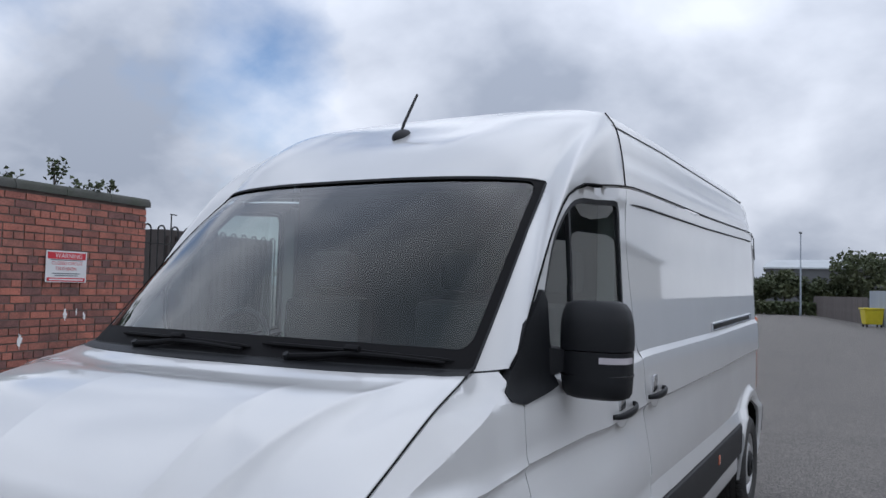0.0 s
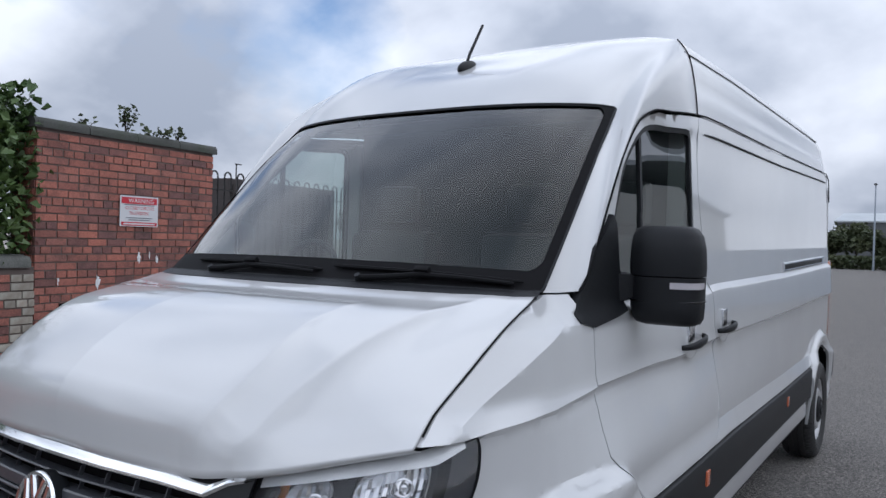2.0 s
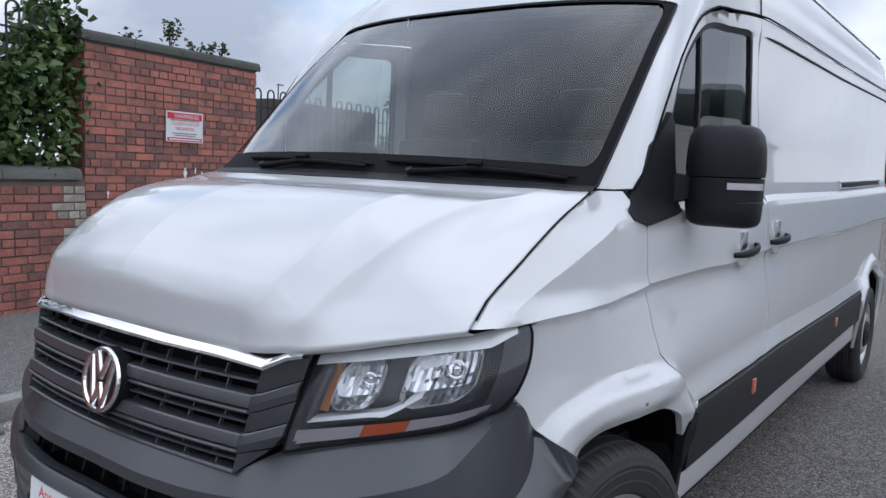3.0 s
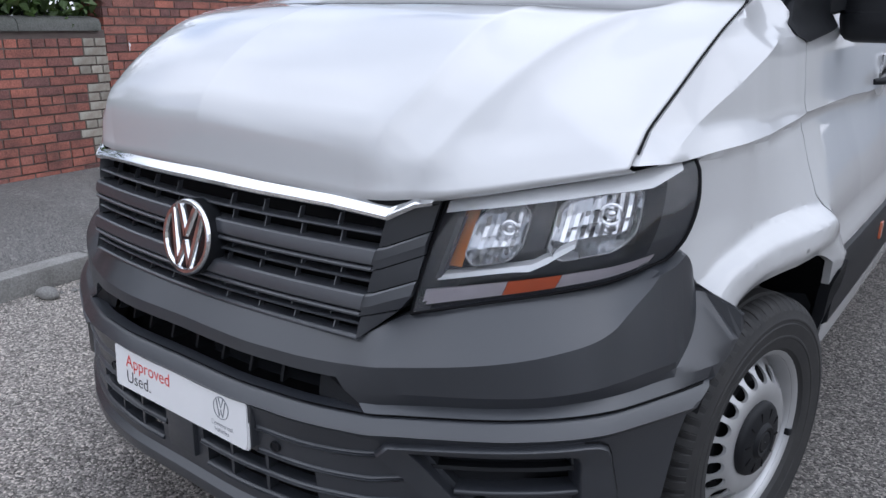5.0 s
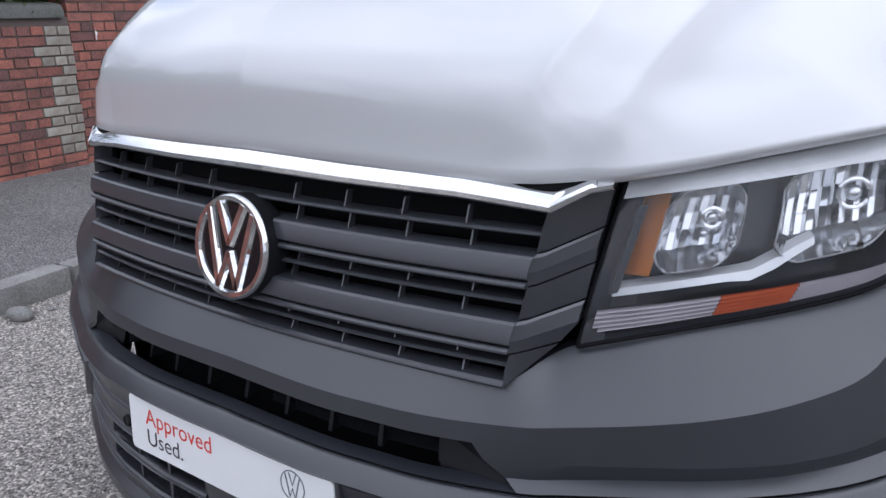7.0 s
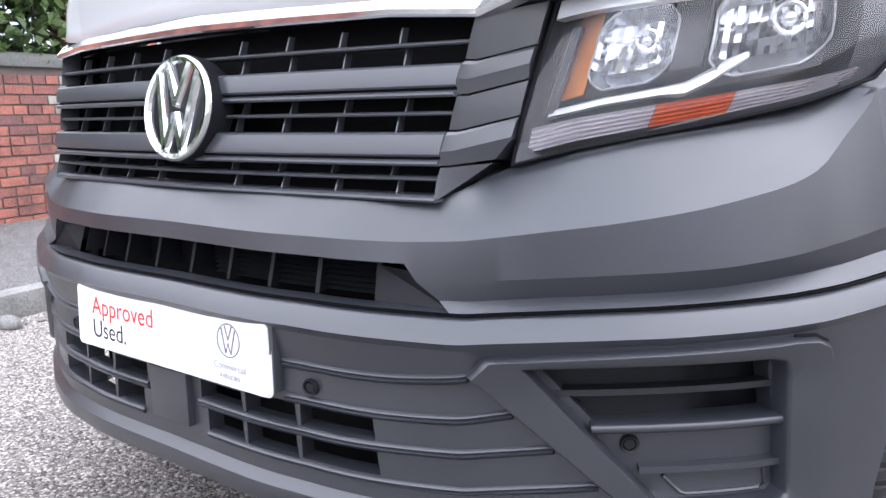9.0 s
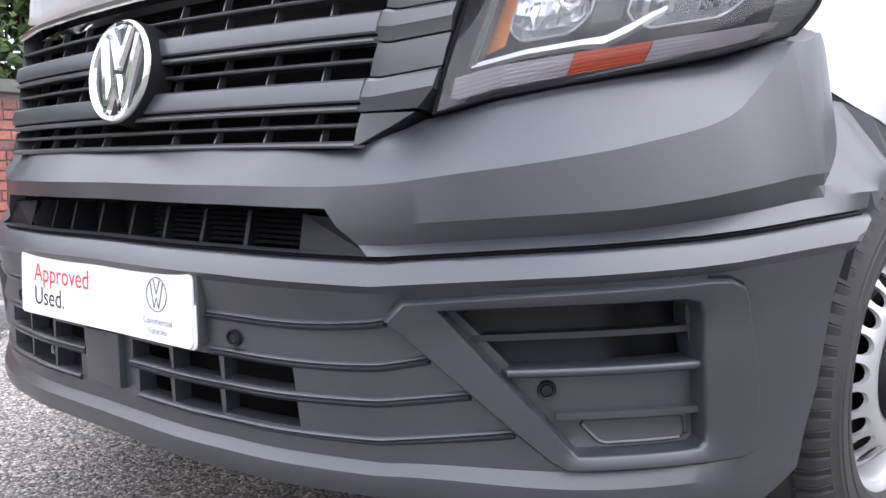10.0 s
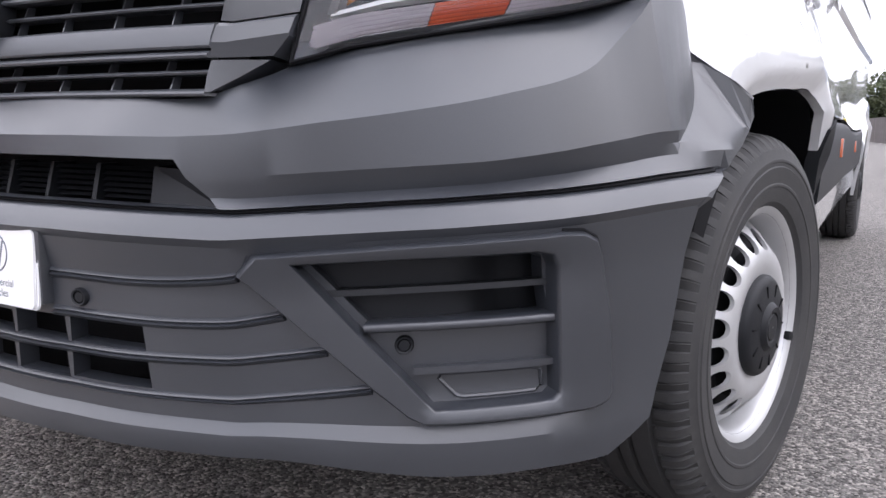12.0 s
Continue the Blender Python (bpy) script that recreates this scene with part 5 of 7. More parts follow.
# ---- head lamps ----
HL = {"ti": Vector((0.572, 0.285, 1.094)), "to": Vector((0.929, 0.650, 1.150)), "bi": Vector((0.55, 0.195, 0.873)), "bo": Vector((0.925, 0.535, 0.957))}
HL_TOP = spline([HL["ti"], (0.68, 0.37, 1.108), (0.80, 0.478, 1.127), (0.885, 0.565, 1.147), HL["to"]], 29)
HL_LOW = spline([HL["bi"], (0.66, 0.268, 0.892), (0.78, 0.352, 0.912), (0.87, 0.435, 0.932), HL["bo"]], 29)
HL_IN = spline([HL["bi"], (0.557, 0.218, 0.945), (0.565, 0.25, 1.02), HL["ti"]], 15)
HL_OUT = spline([HL["bo"], (0.943, 0.565, 1.0), (0.945, 0.61, 1.07), HL["to"]], 15)
lamp_v, nl, ml = coons(HL_IN, HL_OUT, HL_LOW, HL_TOP)
for i in range(nl):
    for j in range(ml):
        s, t = i / (nl - 1), j / (ml - 1)
        lamp_v[i * ml + j] += Vector((0.45, -0.75, 0)) * 0.03 * math.sin(math.pi * s) ** 0.7 * math.sin(math.pi * t) ** 0.5


def lamp_point(s, t, deep=0.0):
    """s from the grille out, t from below up, deep metres into the lamp."""
    a, b = min(max(s, 0), 1) * (nl - 1), min(max(t, 0), 1) * (ml - 1)
    i, j = min(int(a), nl - 2), min(int(b), ml - 2)
    u, v = a - i, b - j
    p = (lamp_v[i * ml + j] * (1 - v) + lamp_v[i * ml + j + 1] * v) * (1 - u) + (lamp_v[(i + 1) * ml + j] * (1 - v) + lamp_v[(i + 1) * ml + j + 1] * v) * u
    return p + Vector((-0.42, 0.905, 0)) * deep


def lamp_patch(loop, deep, place=None):
    v, f = sheet(loop, [], place or (lambda s, t: lamp_point(s, t, deep)), 0.05)
    return v, f


def lamp_mesh(name, v, f, mat, side, parent, label="", sharp=30):
    vv, ff = (v, f) if side > 0 else flip(v, f)
    return put(name, mesh(name, vv, ff, sharp=sharp), mat, parent, label)


def bowl(cs, ct, ws, ht, deep, rim, cut, columns, rows=5):
    """A reflector with a cut-cornered rim and upright flutes, sunk into the lamp."""
    verts = []
    for i in range(columns + 1):
        u = 2 * i / columns - 1
        top = min(1.0, cut - abs(u))
        for j in range(rows + 1):
            v = (2 * j / rows - 1) * top
            edge = i in (0, columns) or j in (0, rows)
            dish = 0.0 if edge else deep * (1 - 0.55 * u * u - 0.45 * v * v) - 0.0045 * (i % 2)
            verts.append(lamp_point(cs + ws * u, ct + ht * v, rim + dish))
    return verts, grid_faces(columns + 1, rows + 1)


def head_lamp(side):
    lamp = new("head_lamp")
    lamp.parent = van
    lamp["label"] = "clear head lamp with twin chrome reflectors"
    cover = lamp_mesh("lens_cover", lamp_v, grid_faces(nl, ml), LENS_GLASS, side, lamp, "clear lens cover")
    facing(cover.data, (side * 0.5, -1, 0))
    cover.visible_shadow = False
    rim = [lamp_point(s, 0.0, -0.001) for s in np.linspace(0, 1, 20)] + [lamp_point(1, t, -0.001) for t in np.linspace(0, 1, 10)] + \
        [lamp_point(s, 1.0, -0.001) for s in np.linspace(1, 0, 20)] + [lamp_point(0, t, -0.001) for t in np.linspace(1, 0, 10)]
    tv, tf = tube(rim, 0.0030, 6, True)
    lamp_mesh("lens_rim", tv, tf, BLACK, side, lamp)
    back, nbk, mbk = [], 15, 9
    for i in range(nbk):
        for j in range(mbk):
            s, t = i / (nbk - 1), j / (mbk - 1)
            edge_d = min(s, 1 - s, t * 0.6, (1 - t) * 0.6) * 8
            back.append(lamp_point(s, t, 0.004 + 0.10 * min(1, edge_d) * (1 - 0.8 * smooth(s, 0.74, 0.88))))
    lamp_mesh("housing", back, [tuple(reversed(q)) for q in grid_faces(nbk, mbk)][::-1], LAMP_GREY, side, lamp, "dark grey lamp housing")
    # eyebrow, chin and the ribbed lower strip
    brow = [lamp_point(s, t, d) for s in np.linspace(0.01, 0.93, 28) for t, d in ((0.995, 0.003), (interp(s, [0, 0.6, 0.80, 0.93], [0.875, 0.85, 0.80, 0.90]), 0.008), (interp(s, [0, 0.6, 0.80, 0.93], [0.86, 0.835, 0.785, 0.89]), 0.030))]
    lamp_mesh("brow_strip", brow, grid_faces(28, 3), SILVER_TRIM, side, lamp, "satin silver brow strip")
    chin_line = [(0.062, 0.265, 0.03), (0.20, 0.270, 0.033), (0.34, 0.270, 0.035), (0.40, 0.262, 0.05), (0.455, 0.315, 0.055), (0.50, 0.375, 0.045), (0.54, 0.415, 0.03)]
    chin = []
    for s, t, w in chin_line:
        chin += [lamp_point(s, t + w, 0.060), lamp_point(s, t + w * 0.6, 0.034), lamp_point(s, t - w * 0.55, 0.026), lamp_point(s, t - w, 0.045)]
    lamp_mesh("chin_strip", chin, grid_faces(len(chin_line), 4), SILVER_TRIM, side, lamp, "satin silver chin strip", 20)
    post = [lamp_point(s + 0.012 * k / 5, t, d) for k, t in enumerate(np.linspace(0.265, 0.80, 6)) for s, d in ((0.045, 0.045), (0.052, 0.026), (0.074, 0.030), (0.080, 0.055))]
    lamp_mesh("lamp_post", post, grid_faces(6, 4), LAMP_GREY, side, lamp, "grey upright beside the amber screen", 20)
    web = [lamp_point(s, t, d) for s, d in ((0.335, 0.075), (0.345, 0.048), (0.425, 0.052), (0.440, 0.080)) for t in np.linspace(0.40, 0.93, 5)]
    lamp_mesh("divider_panel", web, grid_faces(4, 5), LAMP_GREY, side, lamp, "dark grey panel between the reflectors", 20)
    for s0, s1, mat, name in ((0.03, 0.335, RIBBED_GLASS, "ribbed_strip"), (0.337, 0.53, ORANGE_LENS, "orange_strip"), (0.532, 0.90, RIBBED_GLASS, "ribbed_strip")):
        strip = []
        rows = 11
        for s in np.linspace(s0, s1, 16):
            top = interp(s, [0, 0.6, 0.9], [0.20, 0.185, 0.15])
            for k in range(rows):
                q = k / (rows - 1)
                strip.append(lamp_point(s, 0.055 + (top - 0.055) * q, 0.010 + 0.008 * (k % 2)))
        lamp_mesh(name, strip, grid_faces(16, rows), mat, side, lamp, "", 5)
    # reflectors, bulbs and the amber screen
    for cs, ct, ws, ht, deep, flutes in ((0.240, 0.60, 0.100, 0.255, 0.060, 12), (0.600, 0.59, 0.162, 0.30, 0.075, 18)):
        bv2, bf2 = bowl(cs, ct, ws, ht, deep, 0.030, 1.62, flutes)
        ref = lamp_mesh("reflector", bv2, bf2, REFLECTOR, side, lamp, "chrome fluted reflector", 4)
        rimv = [lamp_point(cs + ws * c / max(abs(c), abs(sn), (abs(c) + abs(sn)) / 1.62), ct + ht * sn / max(abs(c), abs(sn), (abs(c) + abs(sn)) / 1.62), 0.033)
                for c, sn in ((math.cos(2 * math.pi * (i + 0.5) / 32), math.sin(2 * math.pi * (i + 0.5) / 32)) for i in range(32))]
        tv, tf = tube(rimv, 0.0015, 5, True)
        lamp_mesh("reflector_rim", tv, tf, LAMP_RIM, side, ref)
        # bulb in its ring, towards the outer side of the bowl
        c = lamp_point(cs + ws * 0.28, ct + 0.03, 0.062)
        c = Vector((c.x * side, c.y, c.z))
        turn = Vector((side * 0.42, -0.905, 0)).to_track_quat("Z", "Y").to_matrix().to_4x4()
        wide = 0.021 if ws > 0.13 else 0.014
        ring_line = [c + turn @ Vector((wide * math.cos(k * math.pi / 14), wide * math.sin(k * math.pi / 14), 0.004)) for k in range(28)]
        put("bulb_ring", mesh("bulb_ring", *tube(ring_line, 0.0035, 6, True)), SATIN_CHROME, ref)
        bm = bmesh.new()
        bmesh.ops.create_uvsphere(bm, u_segments=14, v_segments=8, radius=wide * 0.55, matrix=Matrix.Translation(c) @ turn)
        part("bulb_cap", bm, SATIN_CHROME, ref)
    amber = [lamp_point(s, t, d) for s, d in ((0.078, 0.062), (0.105, 0.050), (0.142, 0.034)) for t in np.linspace(0.34, 0.88, 5)]
    lamp_mesh("amber_screen", amber, grid_faces(3, 5), AMBER, side, lamp, "amber indicator screen")
    return lamp


head_lamp(1)
head_lamp(-1)


# ---- wheels ----
def wheel(name="wheel"):
    """A steel wheel with its tyre, axle along x, outer face towards +x, centred on the axle."""
    hub = new(name)
    hub.parent = van
    prof = [(0.205, 0.085), (0.222, 0.095), (0.228, 0.103), (0.245, 0.108), (0.254, 0.1098), (0.256, 0.1115), (0.260, 0.1118), (0.262, 0.1105), (0.276, 0.1125), (0.290, 0.1145), (0.292, 0.1125), (0.298, 0.1125), (0.300, 0.1140), (0.304, 0.1138), (0.306, 0.1122), (0.322, 0.108), (0.334, 0.100), (0.342, 0.091), (0.347, 0.080),
            (0.350, 0.062), (0.343, 0.060), (0.343, 0.053), (0.352, 0.051), (0.3535, 0.020), (0.345, 0.018), (0.345, 0.011), (0.354, 0.009),
            (0.354, -0.009), (0.345, -0.011), (0.345, -0.018), (0.3535, -0.020), (0.352, -0.051), (0.343, -0.053), (0.343, -0.060), (0.350, -0.062), (0.347, -0.08), (0.33, -0.10), (0.29, -0.11), (0.205, -0.09)]
    # shoulder blocks parted by narrow grooves
    turns = [(q + f) / 66 for q in range(66) for f in (0.0, 0.42, 0.46, 0.50, 0.54, 0.93)]
    cuts = [0.0, 0.0, 0.003, 0.003, 0.0, 0.007]
    n = len(turns)
    verts = []
    for i, share in enumerate(turns):
        a = 2 * math.pi * share
        for r, x in prof:
            sipe = cuts[i % 6] if (0.058 < abs(x) < 0.1015 and r > 0.33) else 0.0
            verts.append((x, (r - sipe) * math.cos(a), (r - sipe) * math.sin(a)))
    k = len(prof)
    faces = grid_faces(n, k) + [((n - 1) * k + j, (n - 1) * k + j + 1, j + 1, j) for j in range(k - 1)]
    put("tyre", mesh("tyre", verts, faces, sharp=25), RUBBER, hub, "black treaded tyre")
    # rim barrel
    rim_prof = [(0.175, 0.02), (0.196, 0.035), (0.2, 0.075), (0.207, 0.088), (0.219, 0.094), (0.223, 0.091), (0.222, 0.084), (0.214, 0.08)]
    verts = [(x, r * math.cos(2 * math.pi * i / 72), r * math.sin(2 * math.pi * i / 72)) for i in range(72) for r, x in rim_prof]
    k = len(rim_prof)
    rim = put("rim", mesh("rim", verts, grid_faces(72, k) + [(71 * k + j, 71 * k + j + 1, j + 1, j) for j in range(k - 1)], sharp=40), SILVER, hub, "silver painted steel wheel rim")
    # disc with round windows
    dr, dx = [0.0, 0.090, 0.104, 0.120, 0.132, 0.142, 0.160, 0.178, 0.19, 0.20], [0.094, 0.094, 0.099, 0.1015, 0.100, 0.095, 0.080, 0.063, 0.048, 0.036]
    loops = []
    for h in range(20):
        a = 2 * math.pi * h / 20
        loops.append([((0.157 + 0.0195 * math.cos(b)) * math.cos(a) - 0.0185 * math.sin(b) * math.sin(a), (0.157 + 0.0195 * math.cos(b)) * math.sin(a) + 0.0185 * math.sin(b) * math.cos(a)) for b in np.linspace(0, 2 * math.pi, 14, endpoint=False)])
    outer = [(0.198 * math.cos(2 * math.pi * i / 64), 0.198 * math.sin(2 * math.pi * i / 64)) for i in range(64)]
    dv, df = sheet(outer, loops, lambda u, v: (interp(math.hypot(u, v), dr, dx), u, v), 0.0125, (), 0.008, (-1, 0, 0))
    put("wheel_disc", mesh("wheel_disc", dv, df, sharp=50), SILVER, rim)
    # added black dish that gives the windows of the disc their shade by colour
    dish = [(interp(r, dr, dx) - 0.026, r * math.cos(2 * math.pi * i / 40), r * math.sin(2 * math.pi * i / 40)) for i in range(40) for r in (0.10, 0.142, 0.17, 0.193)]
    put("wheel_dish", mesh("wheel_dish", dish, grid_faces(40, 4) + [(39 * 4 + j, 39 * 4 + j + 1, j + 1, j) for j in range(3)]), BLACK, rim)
    # hub cap
    prof = [(0.002, 0.123), (0.023, 0.123), (0.026, 0.119), (0.028, 0.123), (0.037, 0.125), (0.042, 0.121), (0.046, 0.1165), (0.080, 0.1135), (0.090, 0.108), (0.094, 0.102), (0.095, 0.090)]
    verts = [(x, r * math.cos(2 * math.pi * i / 56), r * math.sin(2 * math.pi * i / 56)) for i in range(56) for r, x in prof]
    k = len(prof)
    cap = put("hub_cap", mesh("hub_cap", verts, grid_faces(56, k) + [(55 * k + j, 55 * k + j + 1, j + 1, j) for j in range(k - 1)], sharp=30), DARK_PLASTIC, hub, "dark grey plastic hub cap")
    for j in range(10):
        bm = bmesh.new()
        box(bm, (0.098, 0.056, -0.0016), (0.1163, 0.079, 0.0018), m=pose(0, 0, 0, 36 * j + 20, 0, 0), bevel=0.0006)
        part("cap_groove", bm, BLACK, cap)
    bm = bmesh.new()
    box(bm, (0.080, 0.204, -0.009), (0.096, 0.222, 0.009), m=pose(0, 0, 0, 8, 0, 0), bevel=0.003)
    part("balance_weight", bm, DARK_PLASTIC, rim, "small dark balance weight")
    bm = bmesh.new()
    bmesh.ops.create_cone(bm, cap_ends=True, segments=28, radius1=0.165, radius2=0.165, depth=0.03, matrix=pose(-0.01, 0, 0, 0, 90, 0))
    part("brake_disc", bm, BLACK, hub)
    return hub


front_left = wheel()
front_left.matrix_basis = pose(0.946, 0.995, 0.385, 0, 0, -11) @ pose(0, 0, 0, -25) @ Matrix.Scale(1.088, 4)
for x, y, turn in ((-0.935, 1.000, 180), (0.905, 5.71, 0), (-0.905, 5.71, 180)):
    copy_thing(front_left, pose(x, y, 0.385, 40 + y * 9, 0, turn) if turn == 0 else pose(x, y, 0.385, 0, 0, 169 if y < 3 else 180))
# wheel housings
for arch, deep in ((ARCH_F, 0.62), (ARCH_R, 0.62)):
    for side in (1, -1):
        pts = [(arch[0] + (p[0] - arch[0]) * 1.0, p[1]) for p in arch_line(arch, -8, 150, 28)]
        v = [(side * x, y, z) for y, z in pts for x in (min(side_x(y, max(z, 0.4)) - 0.02, 1.01), 0.96, 1.0 - deep)]
        v = [(p[0], arch[0] + (p[1] - arch[0]) * (1.0 if k % 3 == 0 else 1.03), p[2] + (0 if k % 3 == 0 else 0.012)) for k, p in enumerate(v)]
        put("wheel_housing", mesh("wheel_housing", v, grid_faces(28, 3)), BLACK, van, "black wheel-arch liner")
        bm = bmesh.new()
        box(bm, (side * (1.0 - deep) - 0.01, arch[0] - 0.55, 0.28), (side * (1.0 - deep) + 0.01, arch[0] + 0.55, 0.9))
        part("inner_arch_wall", bm, BLACK, van)
        # mud flap behind the wheel
        bm = bmesh.new()
        box(bm, (side * 0.87 - 0.10, arch[0] + arch[2] - 0.035, 0.30), (side * 0.87 + 0.11, arch[0] + arch[2] - 0.015, 0.62), bevel=0.004)
        part("mud_flap", bm, DARK_PLASTIC, van)
# underside
bm = bmesh.new()
box(bm, (-0.94, 1.60, 0.34), (0.94, 5.1, 0.55))
box(bm, (-0.36, 0.25, 0.30), (0.36, 6.2, 0.60))
part("underbody", bm, BLACK, van, "dark underbody")


# ---- door mirrors ----
def door_mirror(side):
    mirror = new("door_mirror")
    mirror.parent = van
    mirror["label"] = "large black door mirror with clear indicator strip"

    def shell(name, zs, mat, label=""):
        verts = []
        n = 32
        for z, wx, wy, ox in zs:
            for i in range(n):
                a = 2 * math.pi * i / n
                c, s = math.cos(a), math.sin(a)
                px, py = math.copysign(abs(c) ** 0.55, c) * wx, math.copysign(abs(s) ** 0.75, s) * wy
                if py > 0:
                    py *= 0.6
                verts.append((side * (1.131 + ox + px), 1.645 + py, z))
        f = grid_faces(len(zs), n, True) + [tuple(reversed(range(n))), tuple((len(zs) - 1) * n + i for i in range(n))]
        if side < 0:
            f = [tuple(reversed(q)) for q in f]
        return put(name, mesh(name, verts, f, sharp=40), mat, mirror, label)

    shell("upper_shell", [(1.532, 0.122, 0.098, 0), (1.56, 0.124, 0.10, 0), (1.62, 0.122, 0.098, -0.001), (1.665, 0.115, 0.088, -0.003), (1.688, 0.102, 0.070, -0.006), (1.698, 0.080, 0.05, -0.008)], DARK_PLASTIC)
    shell("lower_shell", [(1.366, 0.085, 0.050, 0.002), (1.374, 0.105, 0.072, 0.002), (1.39, 0.115, 0.088, 0.001), (1.43, 0.120, 0.096, 0), (1.528, 0.121, 0.096, 0)], DARK_PLASTIC)
    shell("trim_band", [(1.446, 0.1225, 0.0975, 0), (1.450, 0.1235, 0.0985, 0), (1.453, 0.1225, 0.0975, 0)], GLOSS_BLACK)
    ind = []
    for i in range(14):
        a = radians(-84 + 82 * i / 13)
        c, s = math.cos(a), math.sin(a)
        px, py = math.copysign(abs(c) ** 0.55, c) * 0.1235, -abs(s) ** 0.75 * 0.0985
        for z in (1.492, 1.495, 1.510, 1.513):
            ind.append((side * (1.131 + px), 1.645 + py - 0.002, z))
    put("indicator", mesh("indicator", ind, grid_faces(14, 4)), RIBBED_GLASS, mirror, "clear side indicator")
    bm = bmesh.new()
    box(bm, (side * 1.131 - 0.10, 1.69, 1.40), (side * 1.131 + 0.10, 1.704, 1.66), bevel=0.004)
    part("mirror_glass", bm, MIRROR_GLASS, mirror)
    arm = []
    for x, y, z0, z1, w in ((0.95, 1.50, 1.425, 1.545, 0.05), (0.985, 1.53, 1.435, 1.542, 0.045), (1.03, 1.60, 1.455, 1.532, 0.04), (1.08, 1.64, 1.465, 1.528, 0.04)):
        arm += [(side * x, y - w, z0), (side * x, y - w, z1), (side * x, y + w, z1), (side * x, y + w, z0)]
    put("mirror_arm", mesh("mirror_arm", arm, grid_faces(4, 4, True)), DARK_PLASTIC, mirror)
    tri = [(1.475, 1.735), (1.36, 1.625), (1.265, 1.50), (1.188, 1.425), (1.196, 1.398), (1.285, 1.378), (1.56, 1.412), (1.56, 1.50), (1.525, 1.56), (1.512, 1.70)]
    v, f = sheet(tri, [], lambda y, z: (side * (side_x(y, z) + 0.006 + 0.012 * smooth(y, 1.25, 1.5)), y, z), 0.03, (), 0.025, (-side, 0, 0))
    put("mirror_foot", mesh("mirror_foot", v, f, sharp=40), DARK_PLASTIC, mirror, "black mirror mounting triangle")


door_mirror(1)
door_mirror(-1)
# roof antenna
ant = put("antenna", mesh("antenna", *tube([(0, 2.055, 2.468), (0, 2.085, 2.53), (0, 2.19, 2.685)], [0.006, 0.0075, 0.0065], 8)), DARK_PLASTIC, van, "short black roof antenna")
bm = bmesh.new()
bmesh.ops.create_uvsphere(bm, u_segments=20, v_segments=10, radius=1.0, matrix=Matrix.Translation((0, 2.065, 2.462)) @ pose(0, 0, 0, 20) @ Matrix.Diagonal((0.028, 0.075, 0.034, 1)))
part("antenna_foot", bm, DARK_PLASTIC, ant)

# ---- inside the cab ----
bm = bmesh.new()
box(bm, (-0.86, 2.36, 0.6), (0.86, 2.40, 2.35))
part("bulkhead", bm, TRIM_GREY, van, "dark grey cab bulkhead")
bm = bmesh.new()
box(bm, (-0.86, 1.0, 1.0), (0.86, 1.42, 1.435), bevel=0.05)
box(bm, (-0.88, 0.98, 1.40), (0.88, 1.2, 1.47), bevel=0.02)
box(bm, (-0.70, 1.25, 1.42), (-0.28, 1.45, 1.50), bevel=0.03)
part("dashboard", bm, CAB_DARK, van, "dark dashboard")
bm = bmesh.new()
box(bm, (-0.9, 1.0, 0.62), (0.9, 2.4, 0.68))
part("cab_floor", bm, CAB_DARK, van)
liner = [Vector((x, y + q * (x / 0.84) ** 2, z)) for y, z, q in ((1.69, 2.15, 0.2), (1.9, 2.2, 0.06), (2.38, 2.22, 0)) for x in (-0.84, -0.5, 0, 0.5, 0.84)]
put("headliner", mesh("headliner", liner, grid_faces(3, 5)), TRIM_GREY, van, "grey headliner")
for x, w in ((-0.5, 0.26), (0.28, 0.24), (0.72, 0.2)):
    seat = new("cab_seat")
    seat.parent = van
    bm = bmesh.new()
    box(bm, (x - w, 1.72, 0.95), (x + w, 2.22, 1.12), bevel=0.05)
    part("seat_cushion", bm, TRIM_GREY, seat)
    bm = bmesh.new()
    box(bm, (x - w * 0.95, 2.12, 1.1), (x + w * 0.95, 2.26, 1.70), bevel=0.05)
    part("seat_back", bm, TRIM_GREY, seat)
    bm = bmesh.new()
    box(bm, (x - 0.12, 2.17, 1.74), (x + 0.12, 2.26, 1.93), bevel=0.04)
    part("head_rest", bm, TRIM_GREY, seat)
ringp = [Vector((-0.5 + 0.19 * math.cos(k * math.pi / 16), 1.50 + 0.19 * math.sin(k * math.pi / 16) * 0.45, 1.46 + 0.19 * math.sin(k * math.pi / 16) * 0.89)) for k in range(32)]
sw = put("steering_wheel", mesh("steering_wheel", *tube(ringp, 0.016, 8, True)), CAB_DARK, van, "black steering wheel")
bm = bmesh.new()
box(bm, (-0.68, 1.49, 1.445), (-0.32, 1.515, 1.475), bevel=0.008)
box(bm, (-0.56, 1.46, 1.40), (-0.44, 1.52, 1.50), bevel=0.015)
part("wheel_spokes", bm, CAB_DARK, sw)
